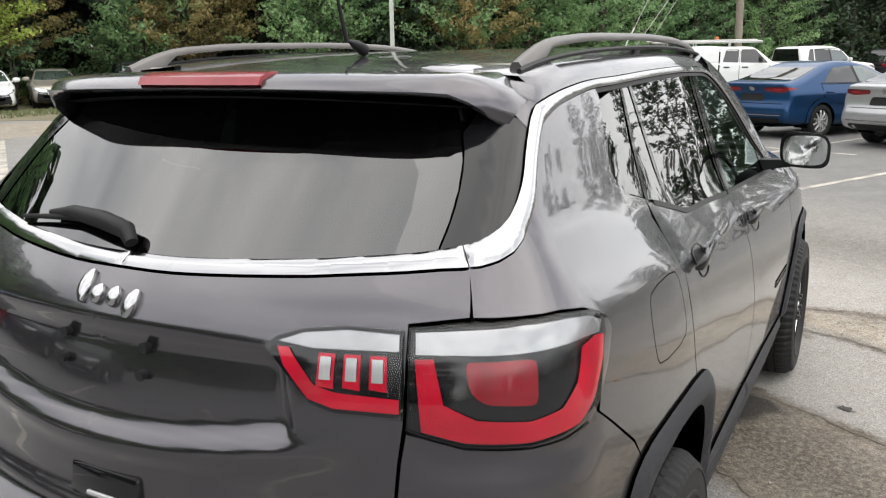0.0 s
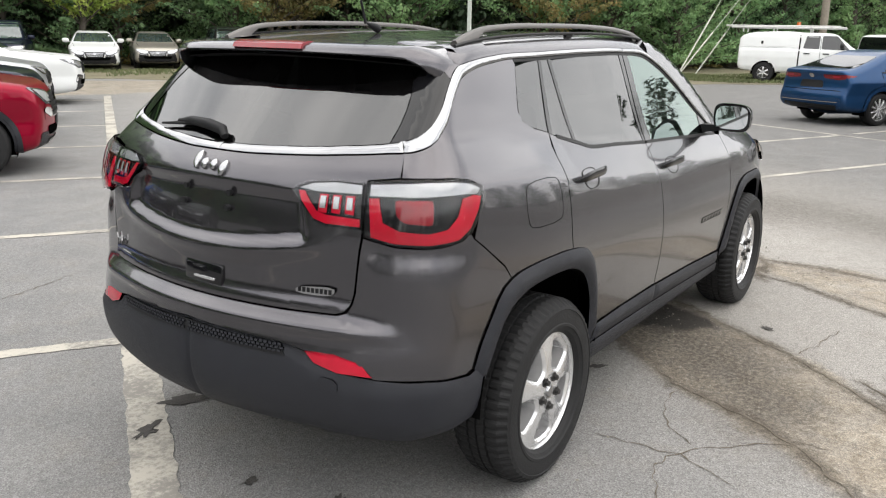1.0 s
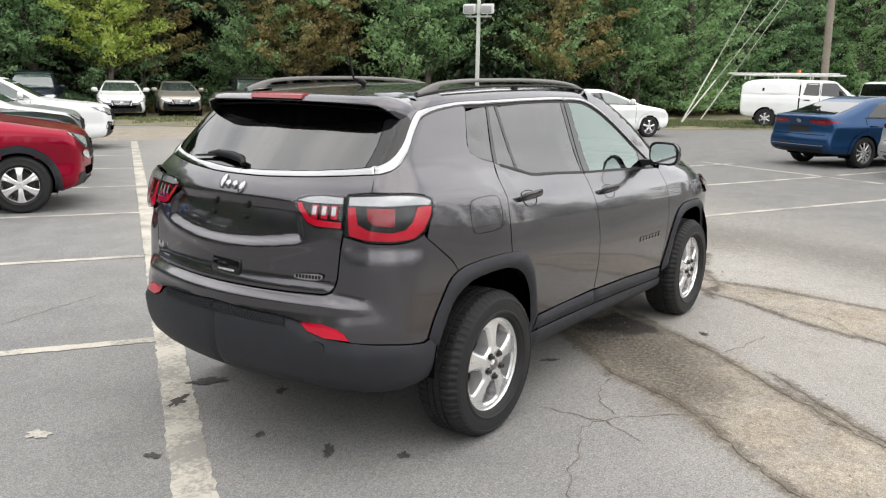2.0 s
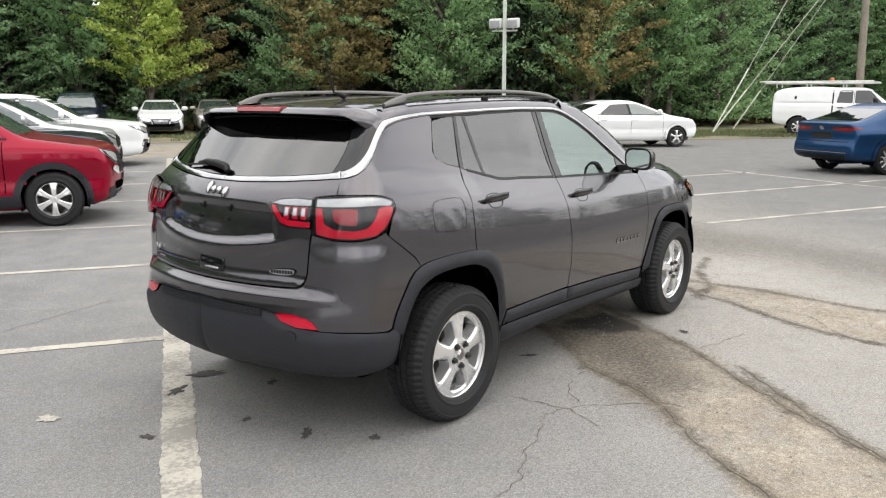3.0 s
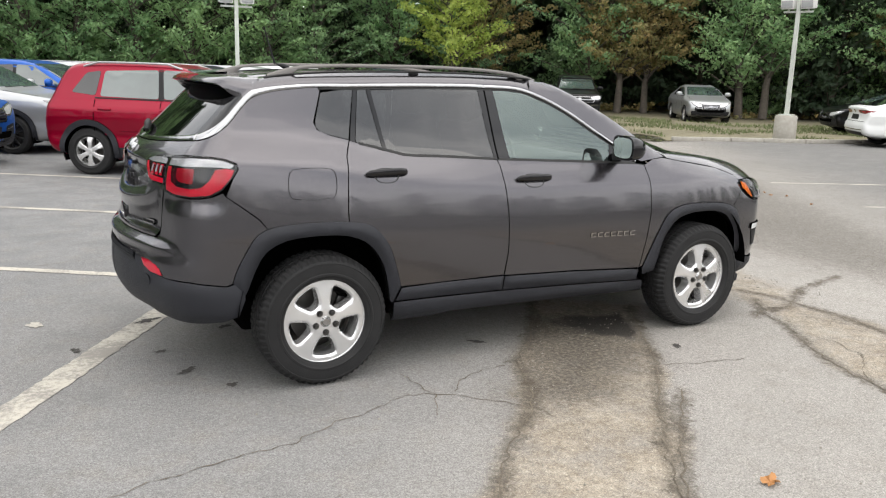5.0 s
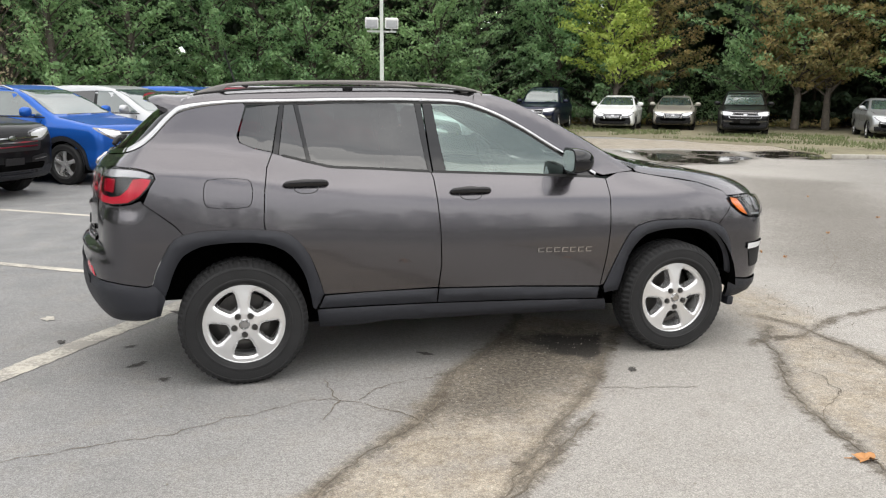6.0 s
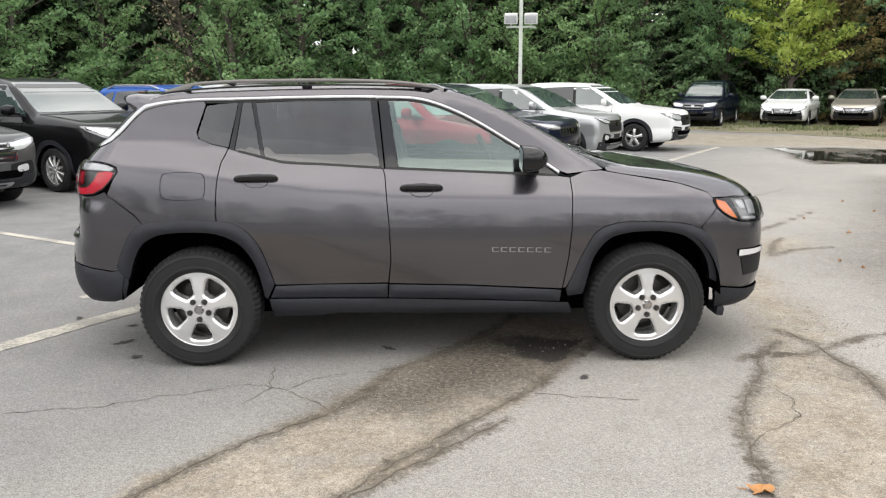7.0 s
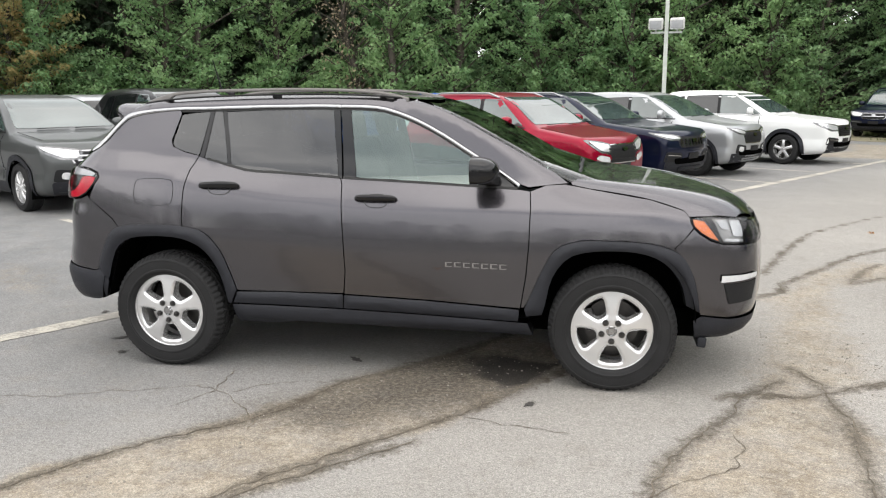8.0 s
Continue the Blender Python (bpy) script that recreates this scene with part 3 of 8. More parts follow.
def ribbon(name, pts, width, material, z=0.004, rough=0.25, step=0.05, seed=1, taper=True):
    """An uneven strip on the ground along a line."""
    p = np.array(pts, float)
    t = np.r_[0, np.cumsum(np.linalg.norm(np.diff(p, axis=0), axis=1))]
    s = np.linspace(0, t[-1], max(3, int(t[-1] / step)))
    q = np.stack([np.interp(s, t, p[:, 0]), np.interp(s, t, p[:, 1])], 1)
    d = np.gradient(q, axis=0)
    d /= np.linalg.norm(d, axis=1, keepdims=True)
    nrm = np.stack([-d[:, 1], d[:, 0]], 1)
    rng = np.random.default_rng(seed)
    if taper:
        q = q + nrm * np.convolve(rng.normal(size=len(q)), [0.25, 0.5, 0.25], "same")[:, None] * 0.014
    w = width * (1 + rough * rng.normal(size=(len(q), 2))).clip(0.15, 2.2)
    if taper:
        w[0] = w[-1] = 0.001
    v = np.empty((2 * len(q), 3))
    v[0::2, :2], v[1::2, :2], v[:, 2] = q + nrm * w[:, :1] / 2, q - nrm * w[:, 1:] / 2, z
    f = [(2 * i, 2 * i + 1, 2 * i + 3, 2 * i + 2) for i in range(len(q) - 1)]
    return mesh_ob(name, v, f, material, smooth=False)


LINES = [(lot(0, -3.0), lot(0, 17.2), 0.165)]
LINES += [(lot(-5.3, 2.65 * k), lot(-0.08, 2.65 * k), 0.10) for k in range(-1, 7)]
LINES += [(lot(6.6 + 0.5 * k * (2 - k), 3.12 + 2.42 * k), lot(11.95, 3.85 + 2.48 * k), 0.10) for k in range(0, 3)]
LINES += [(lot(12.1, 5.2), lot(11.5, 9.3), 0.10), (lot(12.4, 6.45), lot(15.5, 7.0), 0.10)]
for i, (a, b, w) in enumerate(LINES):
    tagged(ribbon("trim", [a, b], w, M_LINE, 0.004, 0.06, 0.04, i, False), "worn off-white painted parking line on asphalt", "parking line", group="parking lines", kind="structure")
M_CRACK = mat("crack_dirt", (0.135, 0.113, 0.086), 0.95, vary=0.5, scale=30, bump=0.5, bump_scale=150)
for i, c in enumerate((CRACK_A, CRACK_B, CRACK_B2, CRACK_C, CRACK_D, CRACK_E, CRACK_F, CRACK_G, CRACK_H)):
    tagged(ribbon("trim", c, 0.007 if i < 4 else 0.006, M_CRACK, 0.003, 0.6, 0.03, 50 + i), "dark dirt-filled crack in worn asphalt", "crack", group="cracks", kind="structure")
for i, c in enumerate(THIN):
    tagged(ribbon("trim", c, 0.0045, M_CRACK, 0.003, 0.6, 0.025, 80 + i), "thin dark crack in worn asphalt", "crack", group="cracks", kind="structure")

# verge with grass, kerb stones, loose leaves and stains
VERGE = [(15.0, 13.6), (14.75, 12.3), (16.4, 11.85), (18.3, 10.9), (22.5, 10.4), (25.2, 9.7), (27.4, 7.6), (29.9, 4.9), (33.5, 1.9), (40, -3.5), (52, -10), (75, -22), (130, -20), (120, 110), (-110, 110), (-110, 10), (-36, 13), (-21, 22), (-8, 28.5), (3, 30), (9, 27.5), (11.2, 24.4), (14.1, 20.6), (16.3, 16.8)]
M_GRASS = mat("grass_soil", (0.190, 0.170, 0.110), 0.95, vary=0.45, scale=3.0, bump=0.8, bump_scale=60)
vp = resampled(VERGE, 1.2)
vp = wander(vp, 0.6, 0.7)
uvv, fvv, rimv = flat_patch(vp, 4.0)
vv = np.concatenate([np.c_[uvv, np.full(len(uvv), 0.014)], np.c_[uvv[rimv[0]], np.full(len(rimv[0]), -0.05)]])
k = len(rimv[0])
fv = [tuple(t) for t in fvv] + [(rimv[0][i], rimv[0][(i + 1) % k], len(uvv) + (i + 1) % k, len(uvv) + i) for i in range(k)]
tagged(mesh_ob("verge", vv, fv, M_GRASS, smooth=False), "patchy grass verge with bare soil before the woods", "verge", kind="structure")
rng = np.random.default_rng(11)
cand = np.concatenate([rng.uniform((9, 9), (40, 30), (60000, 2)), rng.uniform((-22, 20), (12, 33), (20000, 2)), rng.uniform((23, 1), (40, 13), (36000, 2))])
dv = np.concatenate([poly_dist(c, np.array(VERGE)) for c in np.array_split(cand, 20)])
cand = cand[(dv < -0.1) & (dv > -6.5)]
patch = np.array([noise.noise(Vector((x * 0.45, y * 0.45, 3.0))) for x, y in cand])
cand = cand[patch > np.where(cand[:, 0] > 22, -0.25, 0.02)]
n = len(cand)
a = rng.random(n) * 6.28
hgt = rng.uniform(0.04, 0.13, n)
wd = rng.uniform(0.012, 0.03, n)
base = np.c_[cand, np.full(n, 0.05)]
dx = np.c_[np.cos(a) * wd, np.sin(a) * wd, 0 * a]
tip = base + np.c_[rng.normal(size=(n, 2)) * 0.03, hgt]
gvv = np.stack([base - dx, base + dx, tip], 1).reshape(-1, 3)
M_BLADE = mat("grass_blade", (0.125, 0.150, 0.060), 0.7, vary=0.5, scale=0.6)
tagged(mesh_ob("grass", gvv, np.arange(3 * n).reshape(-1, 3), M_BLADE, smooth=False), "short uneven green grass on the verge", "grass", kind="stuff")
M_CONC = mat("concrete", (0.36, 0.34, 0.30), 0.9, vary=0.25, scale=9, bump=0.5, bump_scale=60)
kerb_line = [(14.72, 12.15), (15.55, 11.90), (16.4, 11.66), (17.3, 11.30), (18.3, 10.72), (20.2, 10.40), (22.4, 10.22)]
for p0, p1 in zip(kerb_line, kerb_line[1:]):
    bm = bmesh.new()
    ln = math.hypot(p1[0] - p0[0], p1[1] - p0[1])
    box_into(bm, (ln - 0.02, 0.15, 0.14), Matrix(), 0.02)
    ob = part("kerb", bm, M_CONC)
    ob.matrix_world = pose((p0[0] + p1[0]) / 2, (p0[1] + p1[1]) / 2, 0.04, 0, 0, math.degrees(math.atan2(p1[1] - p0[1], p1[0] - p0[0])))
    tagged(ob, "weathered concrete kerb stone along the verge", "kerb", "kerb stones", "structure")


def blot(name, x, y, r, material, seed, z=0.003, long=1.0, label="", category="stain", kind="structure"):
    rng2 = random.Random(seed)
    a0 = rng2.uniform(0, 3.1)
    pts = []
    for k in range(22):
        a = 2 * math.pi * k / 22
        rr = r * rng2.uniform(0.45, 1.25)
        u, v = rr * long * math.cos(a), rr * math.sin(a) / long
        pts.append((x + u * math.cos(a0) - v * math.sin(a0), y + u * math.sin(a0) + v * math.cos(a0), z))
    return tagged(mesh_ob(name, pts + [(x, y, z)], [(k, (k + 1) % 22, 22) for k in range(22)], material, smooth=False), label, category, kind=kind)


M_TAR = mat("dark_spot", (0.065, 0.060, 0.055), 0.9, vary=0.5, scale=40, bump=0.6, bump_scale=200)
for i, (x, y, r, ln) in enumerate(((-0.40, 0.72, 0.10, 1.5), (-0.68, 0.61, 0.08, 1.5), (-0.70, -0.03, 0.04, 1.3), (-0.62, -0.40, 0.06, 1.7), (-0.45, -0.70, 0.045, 1.3), (-1.13, 0.17, 0.045, 1.3), (1.09, -0.60, 0.055, 1.5), (2.21, -1.16, 0.05, 1.4), (-0.25, 0.30, 0.06, 1.4))):
    blot("trim", x, y, 0.75 * r, M_TAR, i, 0.006, ln, "small dark ragged stain on asphalt")
blot("trim", -1.32, 0.785, 0.055, M_LINE, 33, 0.005, 1.1, "pale round blot on asphalt")
M_DEADLEAF = mat("dead_leaf", (0.42, 0.20, 0.07), 0.7, vary=0.3, scale=30)


def fallen_leaf(x, y, size, turn, seed):
    rng2 = random.Random(seed)
    pts = []
    for k in range(20):
        a = 2 * math.pi * k / 20
        lobe = 0.55 + 0.45 * abs(math.cos(2.5 * a)) ** 0.7
        pts.append((size * lobe * math.cos(a), 0.75 * size * lobe * math.sin(a), 0.012 + 0.010 * math.sin(3 * a + seed) + 0.01 * rng2.random()))
    bm = bmesh.new()
    c = bm.verts.new((0, 0, 0.006))
    vs = [bm.verts.new(p) for p in pts]
    for k in range(20):
        bm.faces.new((vs[k], vs[(k + 1) % 20], c))
    tube_into(bm, [(size * 0.9, 0, 0.008), (size * 1.5, 0.01, 0.010)], [0.003, 0.002], 5)
    ob = part("fallen_leaf", bm, M_DEADLEAF)
    ob.matrix_world = pose(x, y, 0.0, 0, 0, turn)
    tagged(ob, "dry orange-brown fallen leaf on asphalt", "leaf", "fallen leaves")


fallen_leaf(1.30, -2.66, 0.055, 20, 1)
fallen_leaf(2.66, -2.51, 0.062, 160, 2)
rng = np.random.default_rng(4)
for i in range(14):
    fallen_leaf(*rng.uniform((3.2, 0.6), (9, 6)), rng.uniform(0.015, 0.03), rng.uniform(0, 360), 10 + i)
# pebbles and grit in the worn places
pn = 2600
pc = rng.uniform((-0.6, -4.2), (4.6, 0.6), (pn * 4, 2))
ok = inside(pc, TAN_A) | inside(pc, TAN_B) | inside(pc, TAN_C) | (rng.random(len(pc)) < 0.12)
pc = pc[ok][:pn]
pv, pf = [], []
octa = np.array([(1, 0, 0), (0, 1, 0), (-1, 0, 0), (0, -1, 0), (0, 0, 0.8), (0, 0, -0.6)])
of = np.array([(0, 1, 4), (1, 2, 4), (2, 3, 4), (3, 0, 4), (1, 0, 5), (2, 1, 5), (3, 2, 5), (0, 3, 5)])
for i, (x, y) in enumerate(pc):
    r = 0.0022 + 0.005 * rng.random() ** 3
    pv.append(octa * r * rng.uniform(0.6, 1.4, (6, 3)) + (x, y, r * 0.4))
    pf.append(of + 6 * i)
tagged(mesh_ob("grit", np.concatenate(pv), np.concatenate(pf), mat("grit", (0.27, 0.25, 0.215), 0.9, vary=0.5, scale=9), smooth=False), "small pale loose stones on the worn asphalt", "grit", kind="stuff")

# ---- car parts used by every vehicle ----
WHEELS = {}
M_NUT = mat("wheel_nut", (0.07, 0.068, 0.066), 0.35, 0.8)
M_LAMPDARK = mat("lamp_housing_dark", (0.20, 0.20, 0.205), 0.12, 0.5, vary=0.6, scale=26, coat=0.8)
M_LAMPBRIGHT = mat("lamp_reflector", (0.72, 0.73, 0.74), 0.14, 0.4, vary=0.3, scale=30, coat=1.0)
M_DISC = mat("brake_disc", (0.10, 0.095, 0.09), 0.5, 0.7, vary=0.4, scale=14)


def spoke_rim(r, spokes, width, split, hub=0.062, twist=0.0, flare=0.34):
    """An alloy wheel's face: a rim lip and barrel, spokes that taper, a hub and its nuts. Its outside looks to -y."""
    v, f = turned([(r, 0.035), (r, -0.012), (r * 0.985, -0.020), (r * 0.955, -0.020), (r * 0.94, -0.008), (r * 0.90, 0.03), (r * 0.86, 0.13), (r, 0.14)], 60)
    bm = bmesh.new()
    vs = [bm.verts.new(p) for p in v]
    for q in f:
        bm.faces.new([vs[i] for i in q])
    for k in range(spokes):
        a0 = 2 * math.pi * k / spokes + math.pi / 2
        for off in ((-split, split) if split else (0,)):
            rows = []
            for t in (0.0, 0.2, 0.4, 0.6, 0.75, 0.86, 0.94, 1.0):
                rad = hub * 0.7 + (r * 0.96 - hub * 0.7) * t
                a = a0 + off * (0.35 + 0.65 * t) + twist * t
                w = width * (0.98 - 0.10 * math.sin(math.pi * min(1, t * 1.1)) + flare * t**9)
                y0 = -0.030 + 0.014 * t - 0.012 * math.sin(math.pi * t)
                c, s = math.cos(a), math.sin(a)
                row = []
                for lat, dy in ((-1.0, 0.030), (-0.92, 0.006), (-0.6, 0.0), (0.6, 0.0), (0.92, 0.006), (1.0, 0.030)):
                    row.append(bm.verts.new((rad * c - lat * w / 2 * s, y0 + dy, rad * s + lat * w / 2 * c)))
                rows.append(row)
            for r0, r1 in zip(rows, rows[1:]):
                for i in range(5):
                    bm.faces.new((r0[i], r0[i + 1], r1[i + 1], r1[i]))
            bm.faces.new(rows[-1])
    hv, hf = turned([(0.001, -0.036), (hub * 0.45, -0.036), (hub * 0.5, -0.030), (hub * 0.95, -0.028), (hub * 1.05, -0.01), (hub * 1.05, 0.05)], 30)
    vs = [bm.verts.new(p) for p in hv]
    for q in hf:
        bm.faces.new([vs[i] for i in q])
    bmesh.ops.recalc_face_normals(bm, faces=bm.faces)
    return bm


def plate_rim(r):
    """A five-spoke alloy face cut from one dished plate: broad spokes that flare into the rim, edges rolled over the openings, barrel behind."""
    v, f = turned([(r, 0.035), (r, -0.010), (r * 0.988, -0.018), (r * 0.968, -0.018), (r * 0.955, -0.008), (r * 0.91, 0.03), (r * 0.87, 0.13), (r, 0.14)], 60)
    bm = bmesh.new()
    vs = [bm.verts.new(p) for p in v]
    for q in f:
        bm.faces.new([vs[i] for i in q])
    half = [(0.375, 0.0), (0.38, 0.085), (0.41, 0.135), (0.55, 0.205), (0.70, 0.268), (0.765, 0.272), (0.80, 0.235), (0.825, 0.14), (0.835, 0.0)]
    hole = np.array(half + [(a, -b) for a, b in half[-2:0:-1]]) * r
    hole = rounded(hole, 1)
    holes = []
    for k in range(5):
        a = 2 * math.pi * (k + 0.5) / 5 + math.pi / 2
        c, d = math.cos(a), math.sin(a)
        holes.append(hole @ np.array([(c, d), (-d, c)]))
    rim_line = np.array([(0.972 * r * math.cos(a), 0.972 * r * math.sin(a)) for a in np.linspace(0, 2 * math.pi, 73)[:-1]])
    uv, tri, rims = flat_patch(rim_line, 0.009, holes)
    rad = np.hypot(uv[:, 0], uv[:, 1]) / r
    near_hole = np.min([seg_dist(uv, q, np.roll(q, -1, 0)).min(1) for q in (resampled(h, 0.009) for h in holes)], 0)
    y = np.interp(rad, [0.0, 0.26, 0.36, 0.6, 0.85, 0.98], [-0.026, -0.027, -0.024, -0.020, -0.013, -0.010]) + 0.010 * np.exp(-((near_hole / 0.006) ** 2))
    vs = [bm.verts.new((p[0], h, p[1])) for p, h in zip(uv, y)]
    for t in tri:
        bm.faces.new([vs[i] for i in t])
    for rim in rims[1:]:
        mid_y = [bm.verts.new((vs[i].co.x, vs[i].co.y + 0.016, vs[i].co.z)) for i in rim]
        c = sum((vs[i].co for i in rim), Vector()) / len(rim)
        back = [bm.verts.new((c.x + (vs[i].co.x - c.x) * 0.93, 0.05, c.z + (vs[i].co.z - c.z) * 0.93)) for i in rim]
        k = len(rim)
        for i in range(k):
            bm.faces.new((vs[rim[i]], vs[rim[(i + 1) % k]], mid_y[(i + 1) % k], mid_y[i]))
            bm.faces.new((mid_y[i], mid_y[(i + 1) % k], back[(i + 1) % k], back[i]))
    bmesh.ops.recalc_face_normals(bm, faces=bm.faces)
    return bm


def tyre_bm(R, r, w, tread=0):
    h = w / 2
    prof = [(r * 0.97, h - 0.02), (r * 1.02, h - 0.006), (r + 0.14 * (R - r), h + 0.001), (r + 0.17 * (R - r), h + 0.006), (r + 0.24 * (R - r), h + 0.006), (r + 0.27 * (R - r), h + 0.003), (r + 0.48 * (R - r), h + 0.004), (r + 0.66 * (R - r), h + 0.001), (r + 0.68 * (R - r), h + 0.004), (r + 0.80 * (R - r), h - 0.001), (R - 0.018, h - 0.012), (R - 0.004, h - 0.032)]
    out = [(a, -b) for a, b in prof]
    mid = [(R - 0.001, -0.6 * h), (R - 0.001, -0.36 * h), (R - 0.009, -0.345 * h), (R - 0.009, -0.28 * h), (R, -0.265 * h), (R, -0.04 * h), (R - 0.009, -0.03 * h)]
    prof = out + mid + [(a, -b) for a, b in reversed(mid)] + [(a, b) for a, b in reversed(prof)]
    seg = 4 * tread if tread else 40
    v, f = turned(prof, seg)
    bm = bmesh.new()
    vs = [bm.verts.new(p) for p in v]
    for q in f:
        bm.faces.new([vs[i] for i in q])
    bmesh.ops.recalc_face_normals(bm, faces=bm.faces)
    if tread:
        for p in bm.verts:
            rr = math.hypot(p.co.x, p.co.z)
            k = round((math.atan2(p.co.z, p.co.x) / (2 * math.pi)) * seg + (0.9 if p.co.y > 0 else 0))
            if (rr > R - 0.012 and 0.2 * h < abs(p.co.y) < 0.8 * h and k % 4 >= 3) or (rr > R - 0.027 and abs(p.co.y) >= 0.8 * h - 0.02 and k % 4 >= 2):
                deep = 0.007 if rr > R - 0.012 else 0.004
                p.co.x *= 1 - deep / rr
                p.co.z *= 1 - deep / rr
    return bm


def wheel(parent, x, y, R, r, w, spokes=5, width=0.06, split=0.0, rim_mat=None, right=True, tread=0, label=""):
    """A wheel on its hub: brake disc, tyre, rim, cap, nuts."""
    rim_mat = rim_mat or M_ALLOY
    key = (R, r, w, spokes, width, split, rim_mat.name, tread)
    turn = pose(x, y, R - 0.006, 0, 0, 0 if right else 180)
    if key not in WHEELS:
        bm = bmesh.new()
        cyl_into(bm, r * 0.66, r * 0.66, 0.02, pose(0, 0.05, 0, 90), 32)
        cyl_into(bm, r * 0.9, r * 0.9, 0.01, pose(0, 0.12, 0, 90), 32)
        hub = part("wheel", bm, M_DISC, parent)
        ty = part("tyre", tyre_bm(R, r, w, tread), M_RUBBER, hub, sharp=0.28 if tread else 0.7)
        bm = plate_rim(r) if tread else spoke_rim(r, spokes, width, split)
        bmesh.ops.translate(bm, verts=bm.verts, vec=(0, -w / 2 + 0.042, 0))
        ri = part("rim", bm, rim_mat, hub, sharp=0.6)
        WHEELS[key] = (hub.data, ty.data, ri.data)
        hub.matrix_local = turn
    else:
        hub = new("wheel", WHEELS[key][0])
        hub.parent, hub.matrix_local = parent, turn
        for nm, me in zip(("tyre", "rim"), WHEELS[key][1:]):
            new(nm, me).parent = hub
    if tread:
        if "nut" not in WHEELS:
            bm = bmesh.new()
            cyl_into(bm, 0.0135, 0.011, 0.026, pose(0, 0, 0, 90), 6)
            cyl_into(bm, 0.0175, 0.0175, 0.008, pose(0, 0.004, 0, 90), 16)
            nut = part("wheel_nut", bm, M_NUT, hub)
            WHEELS["nut"] = nut.data
            bpy.data.objects.remove(nut)
        bm = bmesh.new()
        v, f = turned([(0.001, -0.006), (0.018, -0.006), (0.021, -0.002), (0.026, -0.003), (0.029, 0.0), (0.029, 0.01)], 24)
        vs = [bm.verts.new(p) for p in v]
        for q in f:
            bm.faces.new([vs[i] for i in q])
        bmesh.ops.recalc_face_normals(bm, faces=bm.faces)
        cap = part("wheel_cap", bm, M_CHROME, hub, "round metal centre cap")
        cap.matrix_local = pose(0, -w / 2 + 0.014, 0)
        bm = bmesh.new()
        box_into(bm, (0.07, 0.07, 0.13), pose(0.125 if x < 1 else -0.125, 0.055, 0.03, 0, 18 if x < 1 else -18, 0), 0.012)
        part("brake_calliper", bm, M_NUT, hub)
        for k in range(5):
            a = 2 * math.pi * (k + 0.5) / 5 + math.pi / 2
            nut = new("wheel_nut", WHEELS["nut"])
            nut.parent, nut.matrix_local = hub, pose(0.057 * math.cos(a), -w / 2 + 0.010, 0.057 * math.sin(a))
    return hub


def corner_map(shape, x0, y0, sign_x, sign_y, R=0.6):
    """u: metres round a corner from the side (0) to the end of the car."""
    def to3d(uv):
        a = uv[:, 0] / R
        o = np.stack([0 * a + x0, 0 * a + sign_y * y0, uv[:, 1]], 1)
        d = np.stack([sign_x * np.sin(a), sign_y * np.cos(a), 0 * a], 1)
        return shape.shoot(o, d, 2.5)
    return to3d


def mirror_bm(sign, s=1.0):
    bm = bmesh.new()
    bmesh.ops.create_uvsphere(bm, u_segments=16, v_segments=10, radius=1.0)
    for v in bm.verts:
        c = v.co
        c.x = 0.085 * s * (c.x if c.x > 0 else 0.35 * c.x)
        c.y = 0.125 * s * c.y + 0.03 * sign
        c.z = 0.085 * s * (abs(c.z) ** 0.7) * (1 if c.z > 0 else -1)
    box_into(bm, (0.05, 0.12, 0.03), pose(0.02, -0.13 * sign, -0.055, 0, 0, 0), 0.008)
    return bm


